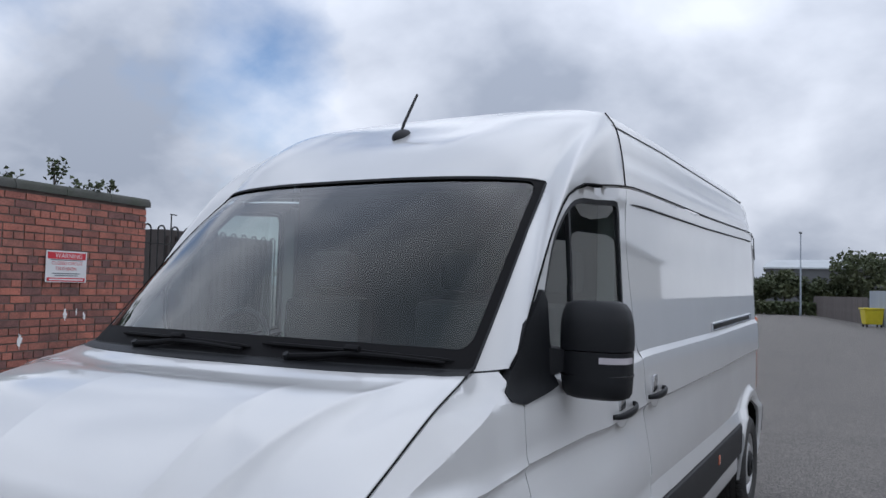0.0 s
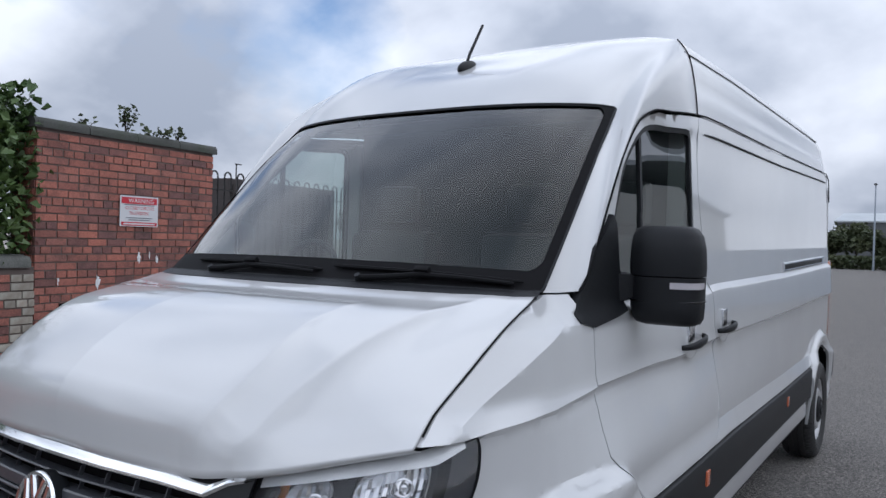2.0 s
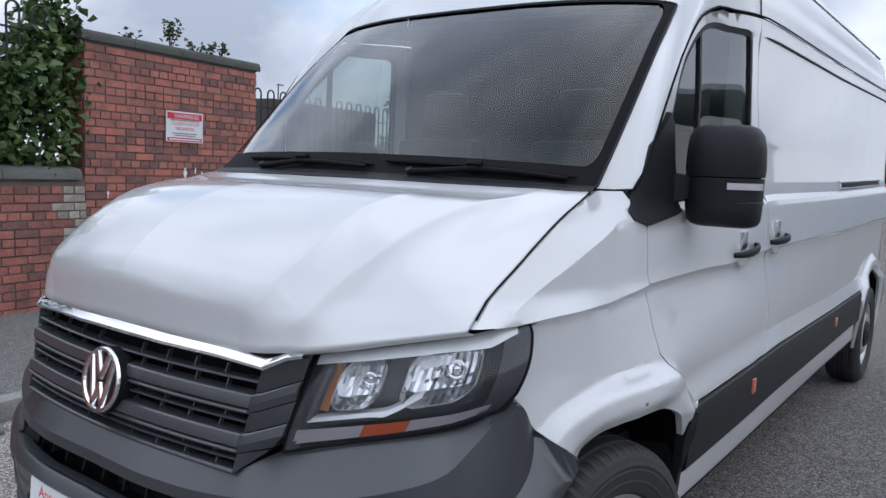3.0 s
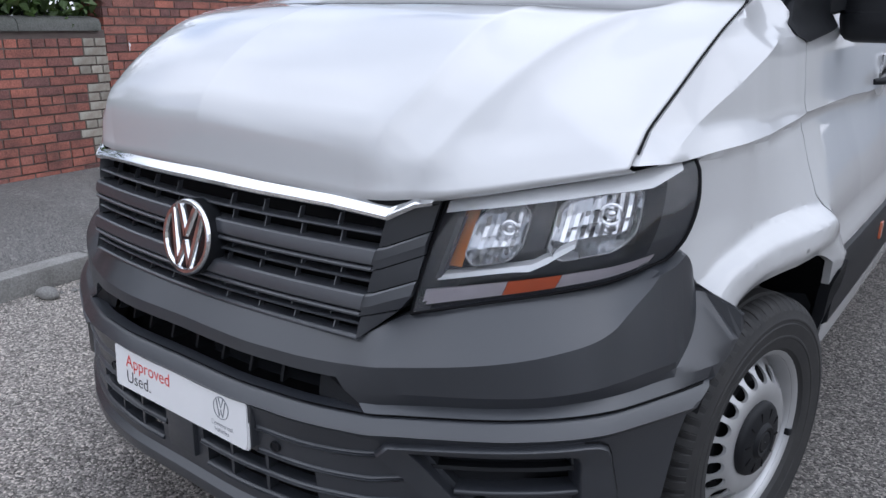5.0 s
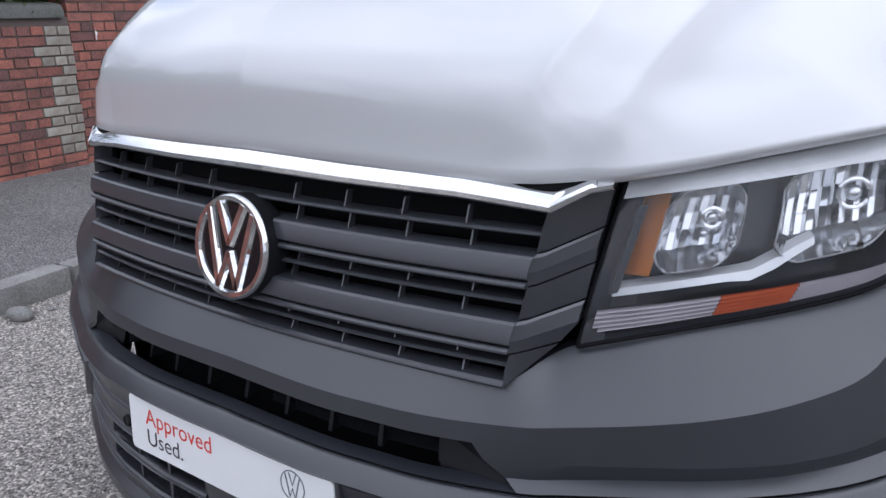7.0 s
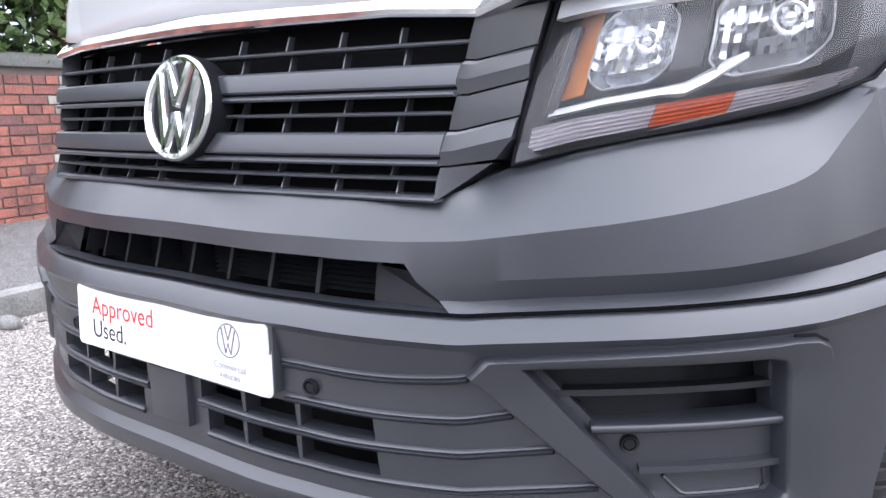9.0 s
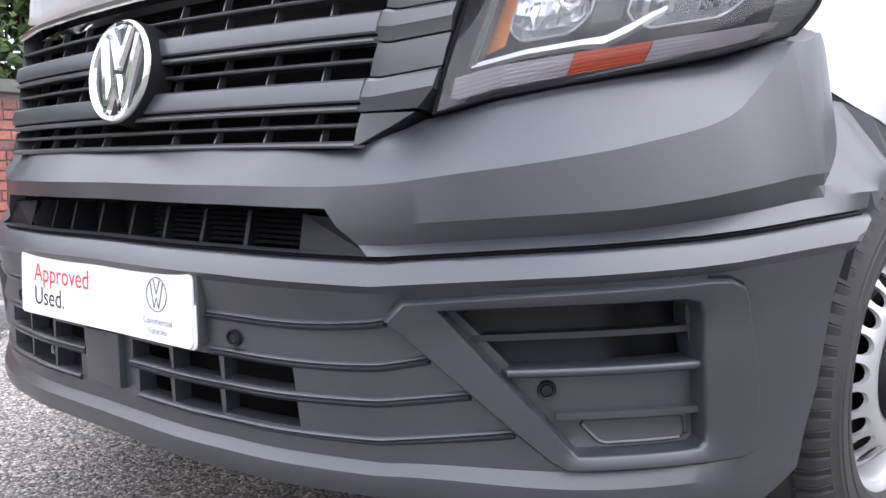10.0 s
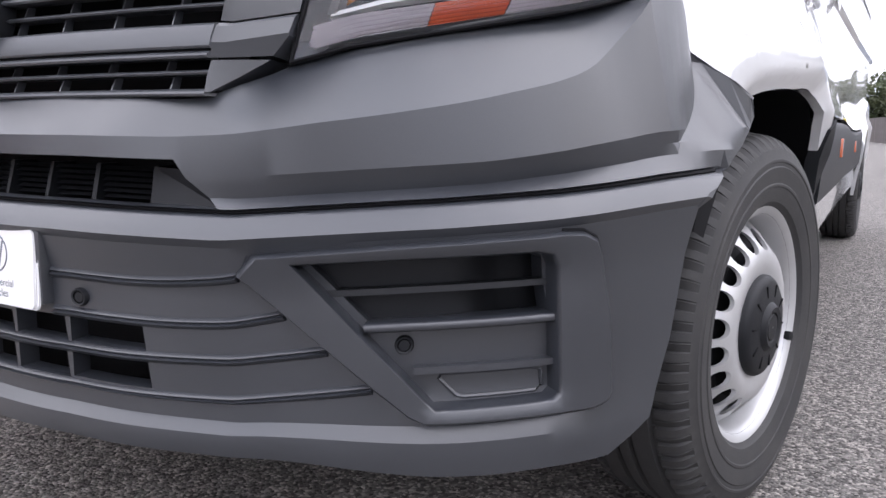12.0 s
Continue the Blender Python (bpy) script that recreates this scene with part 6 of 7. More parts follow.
for side in (1, -1):
    bm = bmesh.new()
    box(bm, (side * 0.90 - 0.04, 2.33, 1.40), (side * 0.90 + 0.04, 2.42, 2.16), bevel=0.01)
    part("pillar_trim", bm, CAB_LIGHT, van, "pale grey pillar trim")
    iv, if_ = sheet([(1.30, 1.0), (2.34, 1.0), (2.34, 1.46), (1.56, 1.46), (1.30, 1.40)], [], lambda y, z: (side * (side_x(y, z) - 0.06), y, z), 0.1)
    put("door_card", mesh("door_card", iv, if_), CAB_DARK, van)
    pil = [Vector((side * (p.x - 0.02), p.y + 0.03, p.z - 0.02)) for p in PILLAR]
    rail_line = [Vector((side * (p.x - 0.035), p.y + 0.01, p.z - 0.03)) for p in DRIP[13:]]
    put("roof_rail_lining", mesh("roof_rail_lining", *tube(rail_line, 0.026, 8)), CAB_DARK, van)
    put("pillar_lining", mesh("pillar_lining", *tube(pil, 0.028, 8)), CAB_DARK, van)


# ---- the street ----
ASPHALT = material("asphalt", (0.20, 0.188, 0.175), rough=0.85, var=0.55, var_scale=0.9, var_colour=(0.15, 0.143, 0.136), bump=0.0, coords="Object")


def asphalt_nodes(m, chip, light):
    """Stone chips in bitumen: pale and dark grains with relief."""
    nodes, links = m.node_tree.nodes, m.node_tree.links
    p = nodes["Principled BSDF"]
    tc = nodes.new("ShaderNodeTexCoord")
    v = node(nodes, "ShaderNodeTexVoronoi", Scale=chip)
    links.new(tc.outputs["Object"], v.inputs["Vector"])
    ramp = nodes.new("ShaderNodeValToRGB")
    ramp.color_ramp.elements[0].position, ramp.color_ramp.elements[0].color = 0.0, (0.22, 0.22, 0.22, 1)
    ramp.color_ramp.elements[1].position, ramp.color_ramp.elements[1].color = 1.0, (light, light * 0.98, light * 0.95, 1)
    mid = ramp.color_ramp.elements.new(0.72)
    mid.color = (1.0, 1.0, 1.0, 1)
    sep = nodes.new("ShaderNodeSeparateColor")
    links.new(v.outputs["Color"], sep.inputs[0])
    links.new(sep.outputs[0], ramp.inputs[0])
    mx = nodes.new("ShaderNodeMix")
    mx.data_type, mx.blend_type = "RGBA", "MULTIPLY"
    mx.inputs["Factor"].default_value = 1.0
    old = p.inputs["Base Color"].links[0].from_socket
    links.new(old, mx.inputs["A"])
    links.new(ramp.outputs[0], mx.inputs["B"])
    links.new(mx.outputs["Result"], p.inputs["Base Color"])
    b = node(nodes, "ShaderNodeBump", Strength=0.9, Distance=0.006)
    b.invert = True
    links.new(v.outputs["Distance"], b.inputs["Height"])
    links.new(b.outputs[0], p.inputs["Normal"])


asphalt_nodes(ASPHALT, 135.0, 2.1)


def dusty_side(m):
    """Pale grit and dust worn into the road along the kerb, with a ragged edge."""
    nodes, links = m.node_tree.nodes, m.node_tree.links
    p = nodes["Principled BSDF"]
    tc = nodes.new("ShaderNodeTexCoord")
    way = nodes.new("ShaderNodeVectorMath")
    way.operation = "DOT_PRODUCT"
    way.inputs[1].default_value = (0.990, 0.139, 0)
    links.new(tc.outputs["Object"], way.inputs[0])
    n = node(nodes, "ShaderNodeTexNoise", Scale=1.6, Detail=7.0, Roughness=0.65)
    links.new(tc.outputs["Object"], n.inputs["Vector"])
    shift = nodes.new("ShaderNodeMath")
    shift.operation = "MULTIPLY_ADD"
    shift.inputs[1].default_value = 1.6
    links.new(n.outputs["Fac"], shift.inputs[0])
    links.new(way.outputs["Value"], shift.inputs[2])
    near = nodes.new("ShaderNodeMapRange")
    near.interpolation_type = "SMOOTHSTEP"
    near.inputs["From Min"].default_value, near.inputs["From Max"].default_value = 1.2, -0.6
    near.inputs["To Max"].default_value = 0.85
    links.new(shift.outputs[0], near.inputs["Value"])
    mx = nodes.new("ShaderNodeMix")
    mx.data_type, mx.blend_type = "RGBA", "MULTIPLY"
    mx.inputs["B"].default_value = (1.95, 1.9, 1.85, 1)
    links.new(near.outputs[0], mx.inputs["Factor"])
    links.new(p.inputs["Base Color"].links[0].from_socket, mx.inputs["A"])
    links.new(mx.outputs["Result"], p.inputs["Base Color"])


dusty_side(ASPHALT)
ASPHALT.node_tree.nodes["Principled BSDF"].inputs["Specular IOR Level"].default_value = 0.2
PAVING = material("worn_pavement_asphalt", (0.24, 0.235, 0.225), rough=0.9, var=0.6, var_scale=1.3, var_colour=(0.13, 0.125, 0.115))
asphalt_nodes(PAVING, 190.0, 1.8)
KERB = material("kerb_stone", (0.27, 0.265, 0.25), rough=0.85, var=0.8, var_scale=5.0, var_colour=(0.14, 0.135, 0.125), grain=0.25, grain_scale=120, bump=0.5, bump_scale=60, random_value=0.12)
COPING = material("dark_coping", (0.075, 0.075, 0.07), rough=0.9, var=0.8, var_scale=4.0, var_colour=(0.05, 0.06, 0.04), grain=0.2, grain_scale=90, bump=0.5, bump_scale=40)
COPING_PALE = material("grey_coping", (0.15, 0.15, 0.14), rough=0.9, var=0.8, var_scale=4.0, var_colour=(0.08, 0.085, 0.07), grain=0.2, grain_scale=90, bump=0.5, bump_scale=40)
MORTAR = material("mortar", (0.135, 0.105, 0.095), rough=0.95, var=0.8, var_scale=6.0, var_colour=(0.17, 0.14, 0.12), bump=0.5, bump_scale=80)
IRON = material("black_iron", (0.015, 0.016, 0.017), rough=0.5, var=0.3, var_scale=12.0, var_colour=(0.03, 0.025, 0.02))
LEAF = material("ivy_leaf", (0.05, 0.095, 0.025), rough=0.5, var=0.7, var_scale=2.5, var_colour=(0.10, 0.15, 0.035))
LEAF_DARK = material("dark_leaf", (0.052, 0.070, 0.030), rough=0.6, var=0.7, var_scale=0.5, var_colour=(0.095, 0.100, 0.042))
BARK = material("bark", (0.06, 0.05, 0.04), rough=0.9, var=0.6, var_scale=10, bump=0.6, bump_scale=40)
TIMBER = material("grey_timber", (0.12, 0.105, 0.10), rough=0.85, var=0.7, var_scale=2.0, var_colour=(0.075, 0.06, 0.055), random_value=0.15)
STEEL = material("pale_steel_sheet", (0.34, 0.38, 0.43), rough=0.5, metal=0.3, var=0.4, var_scale=1.5, var_colour=(0.25, 0.28, 0.32), random_value=0.06)
YELLOW = material("yellow_plastic", (0.62, 0.52, 0.02), rough=0.45, var=0.3, var_scale=4.0)
CLAD = material("pale_cladding", (0.55, 0.54, 0.50), rough=0.6, var=0.4, var_scale=0.6, var_colour=(0.42, 0.41, 0.38))
CLAD_DARK = material("dark_cladding", (0.10, 0.105, 0.11), rough=0.6, var=0.3, var_scale=0.5)
ROOF_GREY = material("pale_roof", (0.45, 0.48, 0.50), rough=0.6, var=0.3, var_scale=0.3)
CREAM = material("cream_wall", (0.62, 0.60, 0.52), rough=0.7, var=0.5, var_scale=0.5, var_colour=(0.48, 0.46, 0.41))
OCHRE = material("ochre_trim", (0.45, 0.33, 0.07), rough=0.6, var=0.3, var_scale=1.0)
LIME = material("limewash", (0.42, 0.40, 0.34), rough=0.9, var=0.8, var_scale=9.0, var_colour=(0.22, 0.17, 0.13), bump=0.4, bump_scale=60, random_value=0.2)
SIGN_WHITE = material("sign_white", (0.72, 0.72, 0.73), rough=0.4, var=0.2, var_scale=5.0)
SIGN_RED = material("sign_red", (0.55, 0.03, 0.045), rough=0.4)
RUST_BROWN = material("brown_steel", (0.05, 0.042, 0.04), rough=0.7, var=0.4, var_scale=1.0)


def brick_material(name, island):
    m = bpy.data.materials.new(name)
    m.use_nodes = True
    nodes, links = m.node_tree.nodes, m.node_tree.links
    p = nodes["Principled BSDF"]
    p.inputs["Roughness"].default_value = 0.85
    ramp = nodes.new("ShaderNodeValToRGB")
    stops = [(0.0, (0.15, 0.072, 0.062)), (0.1, (0.144, 0.076, 0.07)), (0.3, (0.234, 0.094, 0.072)), (0.55, (0.276, 0.11, 0.082)), (0.78, (0.33, 0.127, 0.091)), (1.0, (0.252, 0.114, 0.09))]
    stops = [(pos, (r * 1.38, g * 1.3, b * 1.28)) for pos, (r, g, b) in stops]
    ramp.color_ramp.elements[0].color = (*stops[0][1], 1)
    ramp.color_ramp.elements[1].color = (*stops[-1][1], 1)
    for pos, c in stops[1:-1]:
        ramp.color_ramp.elements.new(pos).color = (*c, 1)
    if island:
        src = nodes.new("ShaderNodeNewGeometry").outputs["Random Per Island"]
    else:
        src = nodes.new("ShaderNodeObjectInfo").outputs["Random"]
    links.new(src, ramp.inputs[0])
    geo = nodes.new("ShaderNodeNewGeometry")
    n1 = node(nodes, "ShaderNodeTexNoise", Scale=4.0, Detail=6.0, Roughness=0.65)
    n2 = node(nodes, "ShaderNodeTexNoise", Scale=90.0, Detail=3.0)
    links.new(geo.outputs["Position"], n1.inputs["Vector"])
    links.new(geo.outputs["Position"], n2.inputs["Vector"])
    soot = nodes.new("ShaderNodeMapRange")
    soot.inputs["From Min"].default_value, soot.inputs["From Max"].default_value = 0.42, 0.72
    soot.inputs["To Max"].default_value = 0.65
    links.new(n1.outputs["Fac"], soot.inputs["Value"])
    mx = nodes.new("ShaderNodeMix")
    mx.data_type = "RGBA"
    mx.inputs["B"].default_value = (0.06, 0.045, 0.042, 1)
    links.new(soot.outputs[0], mx.inputs["Factor"])
    links.new(ramp.outputs[0], mx.inputs["A"])
    hv = nodes.new("ShaderNodeHueSaturation")
    mr = nodes.new("ShaderNodeMapRange")
    mr.inputs["From Min"].default_value, mr.inputs["From Max"].default_value = 0.3, 0.7
    mr.inputs["To Min"].default_value, mr.inputs["To Max"].default_value = 0.7, 1.3
    links.new(n2.outputs["Fac"], mr.inputs["Value"])
    links.new(mr.outputs[0], hv.inputs["Value"])
    links.new(mx.outputs["Result"], hv.inputs["Color"])
    links.new(hv.outputs[0], p.inputs["Base Color"])
    b = node(nodes, "ShaderNodeBump", Strength=0.6, Distance=0.004)
    links.new(n2.outputs["Fac"], b.inputs["Height"])
    links.new(b.outputs[0], p.inputs["Normal"])
    return m


BRICK, BRICK_ISLAND = brick_material("red_brick", False), brick_material("red_brick_joined", True)

# ground to the horizon
gv = [(x, y, 0) for y in (-400, -60, -12, -4, 0, 4, 8, 14, 30, 80, 200, 900) for x in (-500, -60, -20, -4.5, 0, 4.5, 20, 60, 500)]
tagged(put("ground", mesh("ground", gv, grid_faces(12, 9), False), ASPHALT), "grey weathered asphalt road", "road", kind="structure")

# the boundary beside the road: u runs along it, d towards the road
ORIGIN, ALONG, OUT = Vector((-5.244, 4.271, 0)), Vector((-0.139, 0.990, 0)), Vector((0.990, 0.139, 0))
WALL_M = Matrix(((ALONG.x, -OUT.x, 0, ORIGIN.x), (ALONG.y, -OUT.y, 0, ORIGIN.y), (0, 0, 1, 0), (0, 0, 0, 1)))


def at_wall(u, d, z):
    return ORIGIN + ALONG * u + OUT * d + Vector((0, 0, z))


KERB_D = 2.15
pav = [at_wall(u, d, z) for u in (-40, -8, -4, -2, 0, 3, 8, 40) for d, z in ((-0.02, 0.165), (0.9, 0.14), (KERB_D - 0.13, 0.115))]
pavement = tagged(put("pavement", mesh("pavement", pav, grid_faces(8, 3), False), PAVING), "worn dark asphalt pavement beside the wall", "pavement", kind="structure")
kerb = thing("kerb", "worn pale kerb stones along the pavement", "kerb", kind="structure")


def stone_mesh(name, length, depth, height, bev):
    bm = bmesh.new()
    box(bm, (-length / 2, -depth / 2, 0), (length / 2, depth / 2, height), bevel=bev)
    me = bpy.data.meshes.new(name)
    bm.to_mesh(me)
    bm.free()
    me.polygons.foreach_set("use_smooth", [True] * len(me.polygons))
    me.set_sharp_from_angle(angle=radians(50))
    return me


rng = random.Random(4)
kerb_me = stone_mesh("kerb_stone", 0.90, 0.14, 0.22, 0.022)
kerb_me.materials.append(KERB)
for k in range(-16, 24):
    u = k * 0.915 - 0.25
    c = at_wall(u, KERB_D - 0.07 + rng.uniform(-0.012, 0.012), -0.10 + rng.uniform(-0.008, 0.006))
    put("kerb_stone", kerb_me, None, kerb, m=Matrix.Translation(c) @ WALL_M.to_3x3().to_4x4() @ pose(0, 0, 0, rng.uniform(-2, 2), rng.uniform(-0.6, 0.6), rng.uniform(-1, 1)))


# ---- brick walls ----
def brick_data(name, length, mat):
    bm = bmesh.new()
    box(bm, (-length / 2, -0.02, -0.0325), (length / 2, 0.05, 0.0325))
    for v in bm.verts:
        if v.co.y < 0:
            v.co.x *= 1 - 0.006 / length
            v.co.z *= 0.93
    me = bpy.data.meshes.new(name)
    bm.to_mesh(me)
    bm.free()
    me.materials.append(mat)
    return me


STRETCHER, HEADER = brick_data("brick", 0.215, BRICK), brick_data("brick", 0.1025, BRICK)
LIME_STRETCHER, LIME_HEADER = brick_data("pale_brick", 0.215, LIME), brick_data("pale_brick", 0.1025, LIME)


def courses(u0, u1, z0, z1):
    """Centres and lengths of the bricks of a wall face, course by course."""
    row, z = 0, z0
    while z + 0.07 < z1:
        heads = row % 3 == 2
        pitch = 0.1125 if heads else 0.225
        u = u0 - (0.0 if row % 2 else pitch / 2) - (0.056 if heads else 0)
        while u < u1 - 0.03:
            a, b = max(u, u0), min(u + pitch - 0.01, u1)
            if b - a > 0.04:
                yield (a + b) / 2, z + 0.0325, b - a, heads
            u += pitch
        z += 0.075
        row += 1


def brick_wall(name, label, u0, u1, z0, z1, d, as_parts, thick=0.33, pale=None):
    rng = random.Random(11)
    ob = thing(name, label, "wall", kind="structure")
    bm = bmesh.new()
    box(bm, (u0 + 0.004, -d - 0.010, z0 - 0.2), (u1 - 0.004, -d + thick, z1), m=WALL_M)
    part("core", bm, MORTAR, ob, "mortar joints", smooth=False)
    rest_v, rest_f, count = [], [], 0
    for u, z, length, heads in courses(u0, u1, z0, z1):
        proud = rng.uniform(-0.003, 0.004)
        m = WALL_M @ pose(u, -d + proud, z, rng.uniform(-1.2, 1.2), rng.uniform(-0.5, 0.5), rng.uniform(-0.7, 0.7))
        full = 0.1025 if heads else 0.215
        light = pale and pale(u, z, rng)
        if as_parts(u, z) and count < 300:
            count += 1
            data = (LIME_HEADER if heads else LIME_STRETCHER) if light else (HEADER if heads else STRETCHER)
            put("brick", data, None, ob, m=m @ Matrix.Diagonal((length / full, 1, 1, 1)))
        else:
            base = len(rest_v)
            data = HEADER if heads else STRETCHER
            s = Matrix.Diagonal((length / full, 1, 1, 1))
            rest_v += [m @ s @ v.co for v in data.vertices]
            rest_f += [tuple(base + i for i in p.vertices) for p in data.polygons]
    if rest_v:
        r = put("brickwork", mesh("brickwork", rest_v, rest_f, False), BRICK_ISLAND, ob)
        r["kind"] = "stuff"
    # end faces
    for u in (u0, u1):
        ev, ef = [], []
        z, row = z0, 0
        while z + 0.07 < z1:
            for k in range(3):
                a = 0.02 + k * 0.1125 - (0.05 if row % 2 else 0)
                lo, hi = max(a, 0.0), min(a + 0.1025, thick - 0.01)
                base = len(ev)
                o = 0.004 if u == u1 else -0.004
                ev += [WALL_M @ Vector(q) for q in ((u + o, -d + lo, z), (u + o, -d + hi, z), (u + o, -d + hi, z + 0.065), (u + o, -d + lo, z + 0.065),
                                                   (u - o * 4, -d + lo, z), (u - o * 4, -d + hi, z), (u - o * 4, -d + hi, z + 0.065), (u - o * 4, -d + lo, z + 0.065))]
                ef += [tuple(base + i for i in q) for q in ((0, 1, 2, 3), (0, 4, 5, 1), (1, 5, 6, 2), (2, 6, 7, 3), (3, 7, 4, 0))]
            z += 0.075
            row += 1
        r = put("end_bricks", mesh("end_bricks", ev, ef, False), BRICK_ISLAND, ob)
        r["kind"] = "stuff"
    return ob


def coping(parent, u0, u1, z, d, thick, height, mat, piece=0.62):
    n = max(1, round((u1 - u0) / piece))
    for k in range(n):
        a, b = u0 + (u1 - u0) * k / n, u0 + (u1 - u0) * (k + 1) / n
        sect = [(-0.045, 0), (-0.045, height * 0.45), (-0.02, height * 0.82), (thick * 0.3, height), (thick * 0.7, height), (thick + 0.02, height * 0.8), (thick + 0.045, height * 0.4), (thick + 0.045, 0)]
        v = [WALL_M @ Vector((u, -d + y, z + h)) for u in (a + 0.003, b - 0.003) for y, h in sect]
        put("coping_stone", mesh("coping_stone", v, [(i, i + 1, 9 + i, 8 + i) for i in range(7)] + [tuple(range(7, -1, -1)), tuple(range(8, 16))], sharp=50), mat, parent, "weathered dark coping stone")


tall = brick_wall("wall_tall", "tall red brick wall with dark coping", -1.62, 0.62, 0.15, 2.575, 0.0, lambda u, z: z > 0.9)
coping(tall, -1.66, 0.66, 2.57, 0.0, 0.33, 0.11, COPING, 0.55)
low = brick_wall("wall_low", "low red brick wall with grey coping and limewashed end", -12.0, -1.65, 0.13, 1.31, 0.05, lambda u, z: u > -3.4, pale=lambda u, z, r: u > -1.85 - 0.1 * r.random() and z > 0.3)
coping(low, -12.0, -1.70, 1.305, 0.05, 0.33, 0.115, COPING_PALE, 0.75)

# weathered patches and the weep hole
rng = random.Random(8)


def splash(u, z, w, h, mat, name, label):
    pts = []
    for k in range(18):
        a = 2 * math.pi * k / 18
        r = rng.uniform(0.55, 1.1)
        pts.append((u + w * r * math.cos(a), z + h * r * math.sin(a)))
    v = [WALL_M @ Vector((x, -0.0235 - 0.003 * math.cos(k), y)) for k, (x, y) in enumerate(pts)] + [WALL_M @ Vector((u, -0.026, z))]
    ob = put(name, mesh(name, v, [(k, (k + 1) % 18, 18) for k in range(18)], False), mat)
    return tagged(ob, label, "stain")


for u, z, w, h in ((-0.94, 1.14, 0.03, 0.085), (-1.38, 1.17, 0.012, 0.05), (-0.44, 1.38, 0.025, 0.065), (-0.20, 1.36, 0.025, 0.05), (-0.30, 1.40, 0.010, 0.05)):
    splash(u, z, w, h, WHITE_PLATE, "paint_patch", "patch of old white paint on brick")
splash(-1.34, 0.70, 0.045, 0.24, LIME, "lime_stain", "pale lime stain below a weep hole")
bm = bmesh.new()
box(bm, (-1.365, -0.030, 0.92), (-1.315, 0.02, 0.96), m=WALL_M)
tagged(part("weep_hole", bm, BLACK, None, smooth=False), "small dark drain hole in the wall", "hole")

# warning sign
SIGN_M = WALL_M @ pose(-0.465, -0.045, 1.858, 90, 0, 0) @ Matrix.Diagonal((0.93, 0.88, 1, 1))
sign = thing("warning_sign", "white and red camera warning sign fixed on brick", "sign")
put("sign_panel", mesh("sign_panel", *slab(rounded(0.53, 0.355, 0.008), -0.004, 0.0)), SIGN_WHITE, sign, m=SIGN_M)
put("sign_header", mesh("sign_header", *slab(rounded(0.495, 0.075, 0.003), 0.0002, 0.0012)), SIGN_RED, sign, m=SIGN_M @ pose(0, 0.122, 0))
put("sign_footer", mesh("sign_footer", *slab(rounded(0.495, 0.042, 0.003), 0.0002, 0.0012)), SIGN_RED, sign, m=SIGN_M @ pose(0, -0.148, 0))
for body, x, y, size, mat in (("WARNING", -0.155, 0.098, 0.074, SIGN_WHITE), ("CLOSED CIRCUIT", -0.195, 0.020, 0.052, SIGN_RED), ("TELEVISION", -0.145, -0.040, 0.052, SIGN_RED)):
    put("lettering", text_mesh(body, size, "lettering"), mat, sign, m=SIGN_M @ pose(x, y, 0.0018))
for y, w, h, mat in ((0.074, 0.42, 0.010, GREY_INK), (-0.078, 0.36, 0.010, GREY_INK), (-0.102, 0.30, 0.010, GREY_INK), (-0.148, 0.44, 0.016, SIGN_WHITE)):
    put("print_line", mesh("print_line", *slab(rounded(w, h, 0.002), 0.0014, 0.002)), mat, sign, m=SIGN_M @ pose(0, y, 0))
for x in (-0.245, 0.245):
    for y in (-0.16, 0.16):
        bm = bmesh.new()
        bmesh.ops.create_cone(bm, cap_ends=True, segments=10, radius1=0.006, radius2=0.004, depth=0.004, matrix=SIGN_M @ Matrix.Translation((x, y, 0.002)))
        part("screw", bm, SATIN_CHROME, sign)


# ---- railings ----
def railing(label, u0, u1, d, z0, z1, gap=0.115):
    ob = thing("railing", label, "railing", "railings along the boundary")
    n = int((u1 - u0) / (2 * gap))
    for k in range(n):
        u = u0 + 2 * gap * k
        r = gap * 0.5
        pts = [(u, z0), (u, z1 - r)] + [(u + r - r * math.cos(a), z1 - r + r * math.sin(a)) for a in np.linspace(0.3, math.pi - 0.3, 7)] + [(u + gap, z1 - r), (u + gap, z0)]
        put("hoop", mesh("hoop", *tube([at_wall(x, d, z) for x, z in pts], 0.011, 6)), IRON, ob)
    for z in (z0 + 0.12, z1 - 0.22):
        bm = bmesh.new()
        box(bm, (u0 - 0.1, -d - 0.022, z - 0.006), (u1 + 0.1, -d + 0.022, z + 0.006), m=WALL_M)
        part("rail", bm, IRON, ob, smooth=False)
    return ob


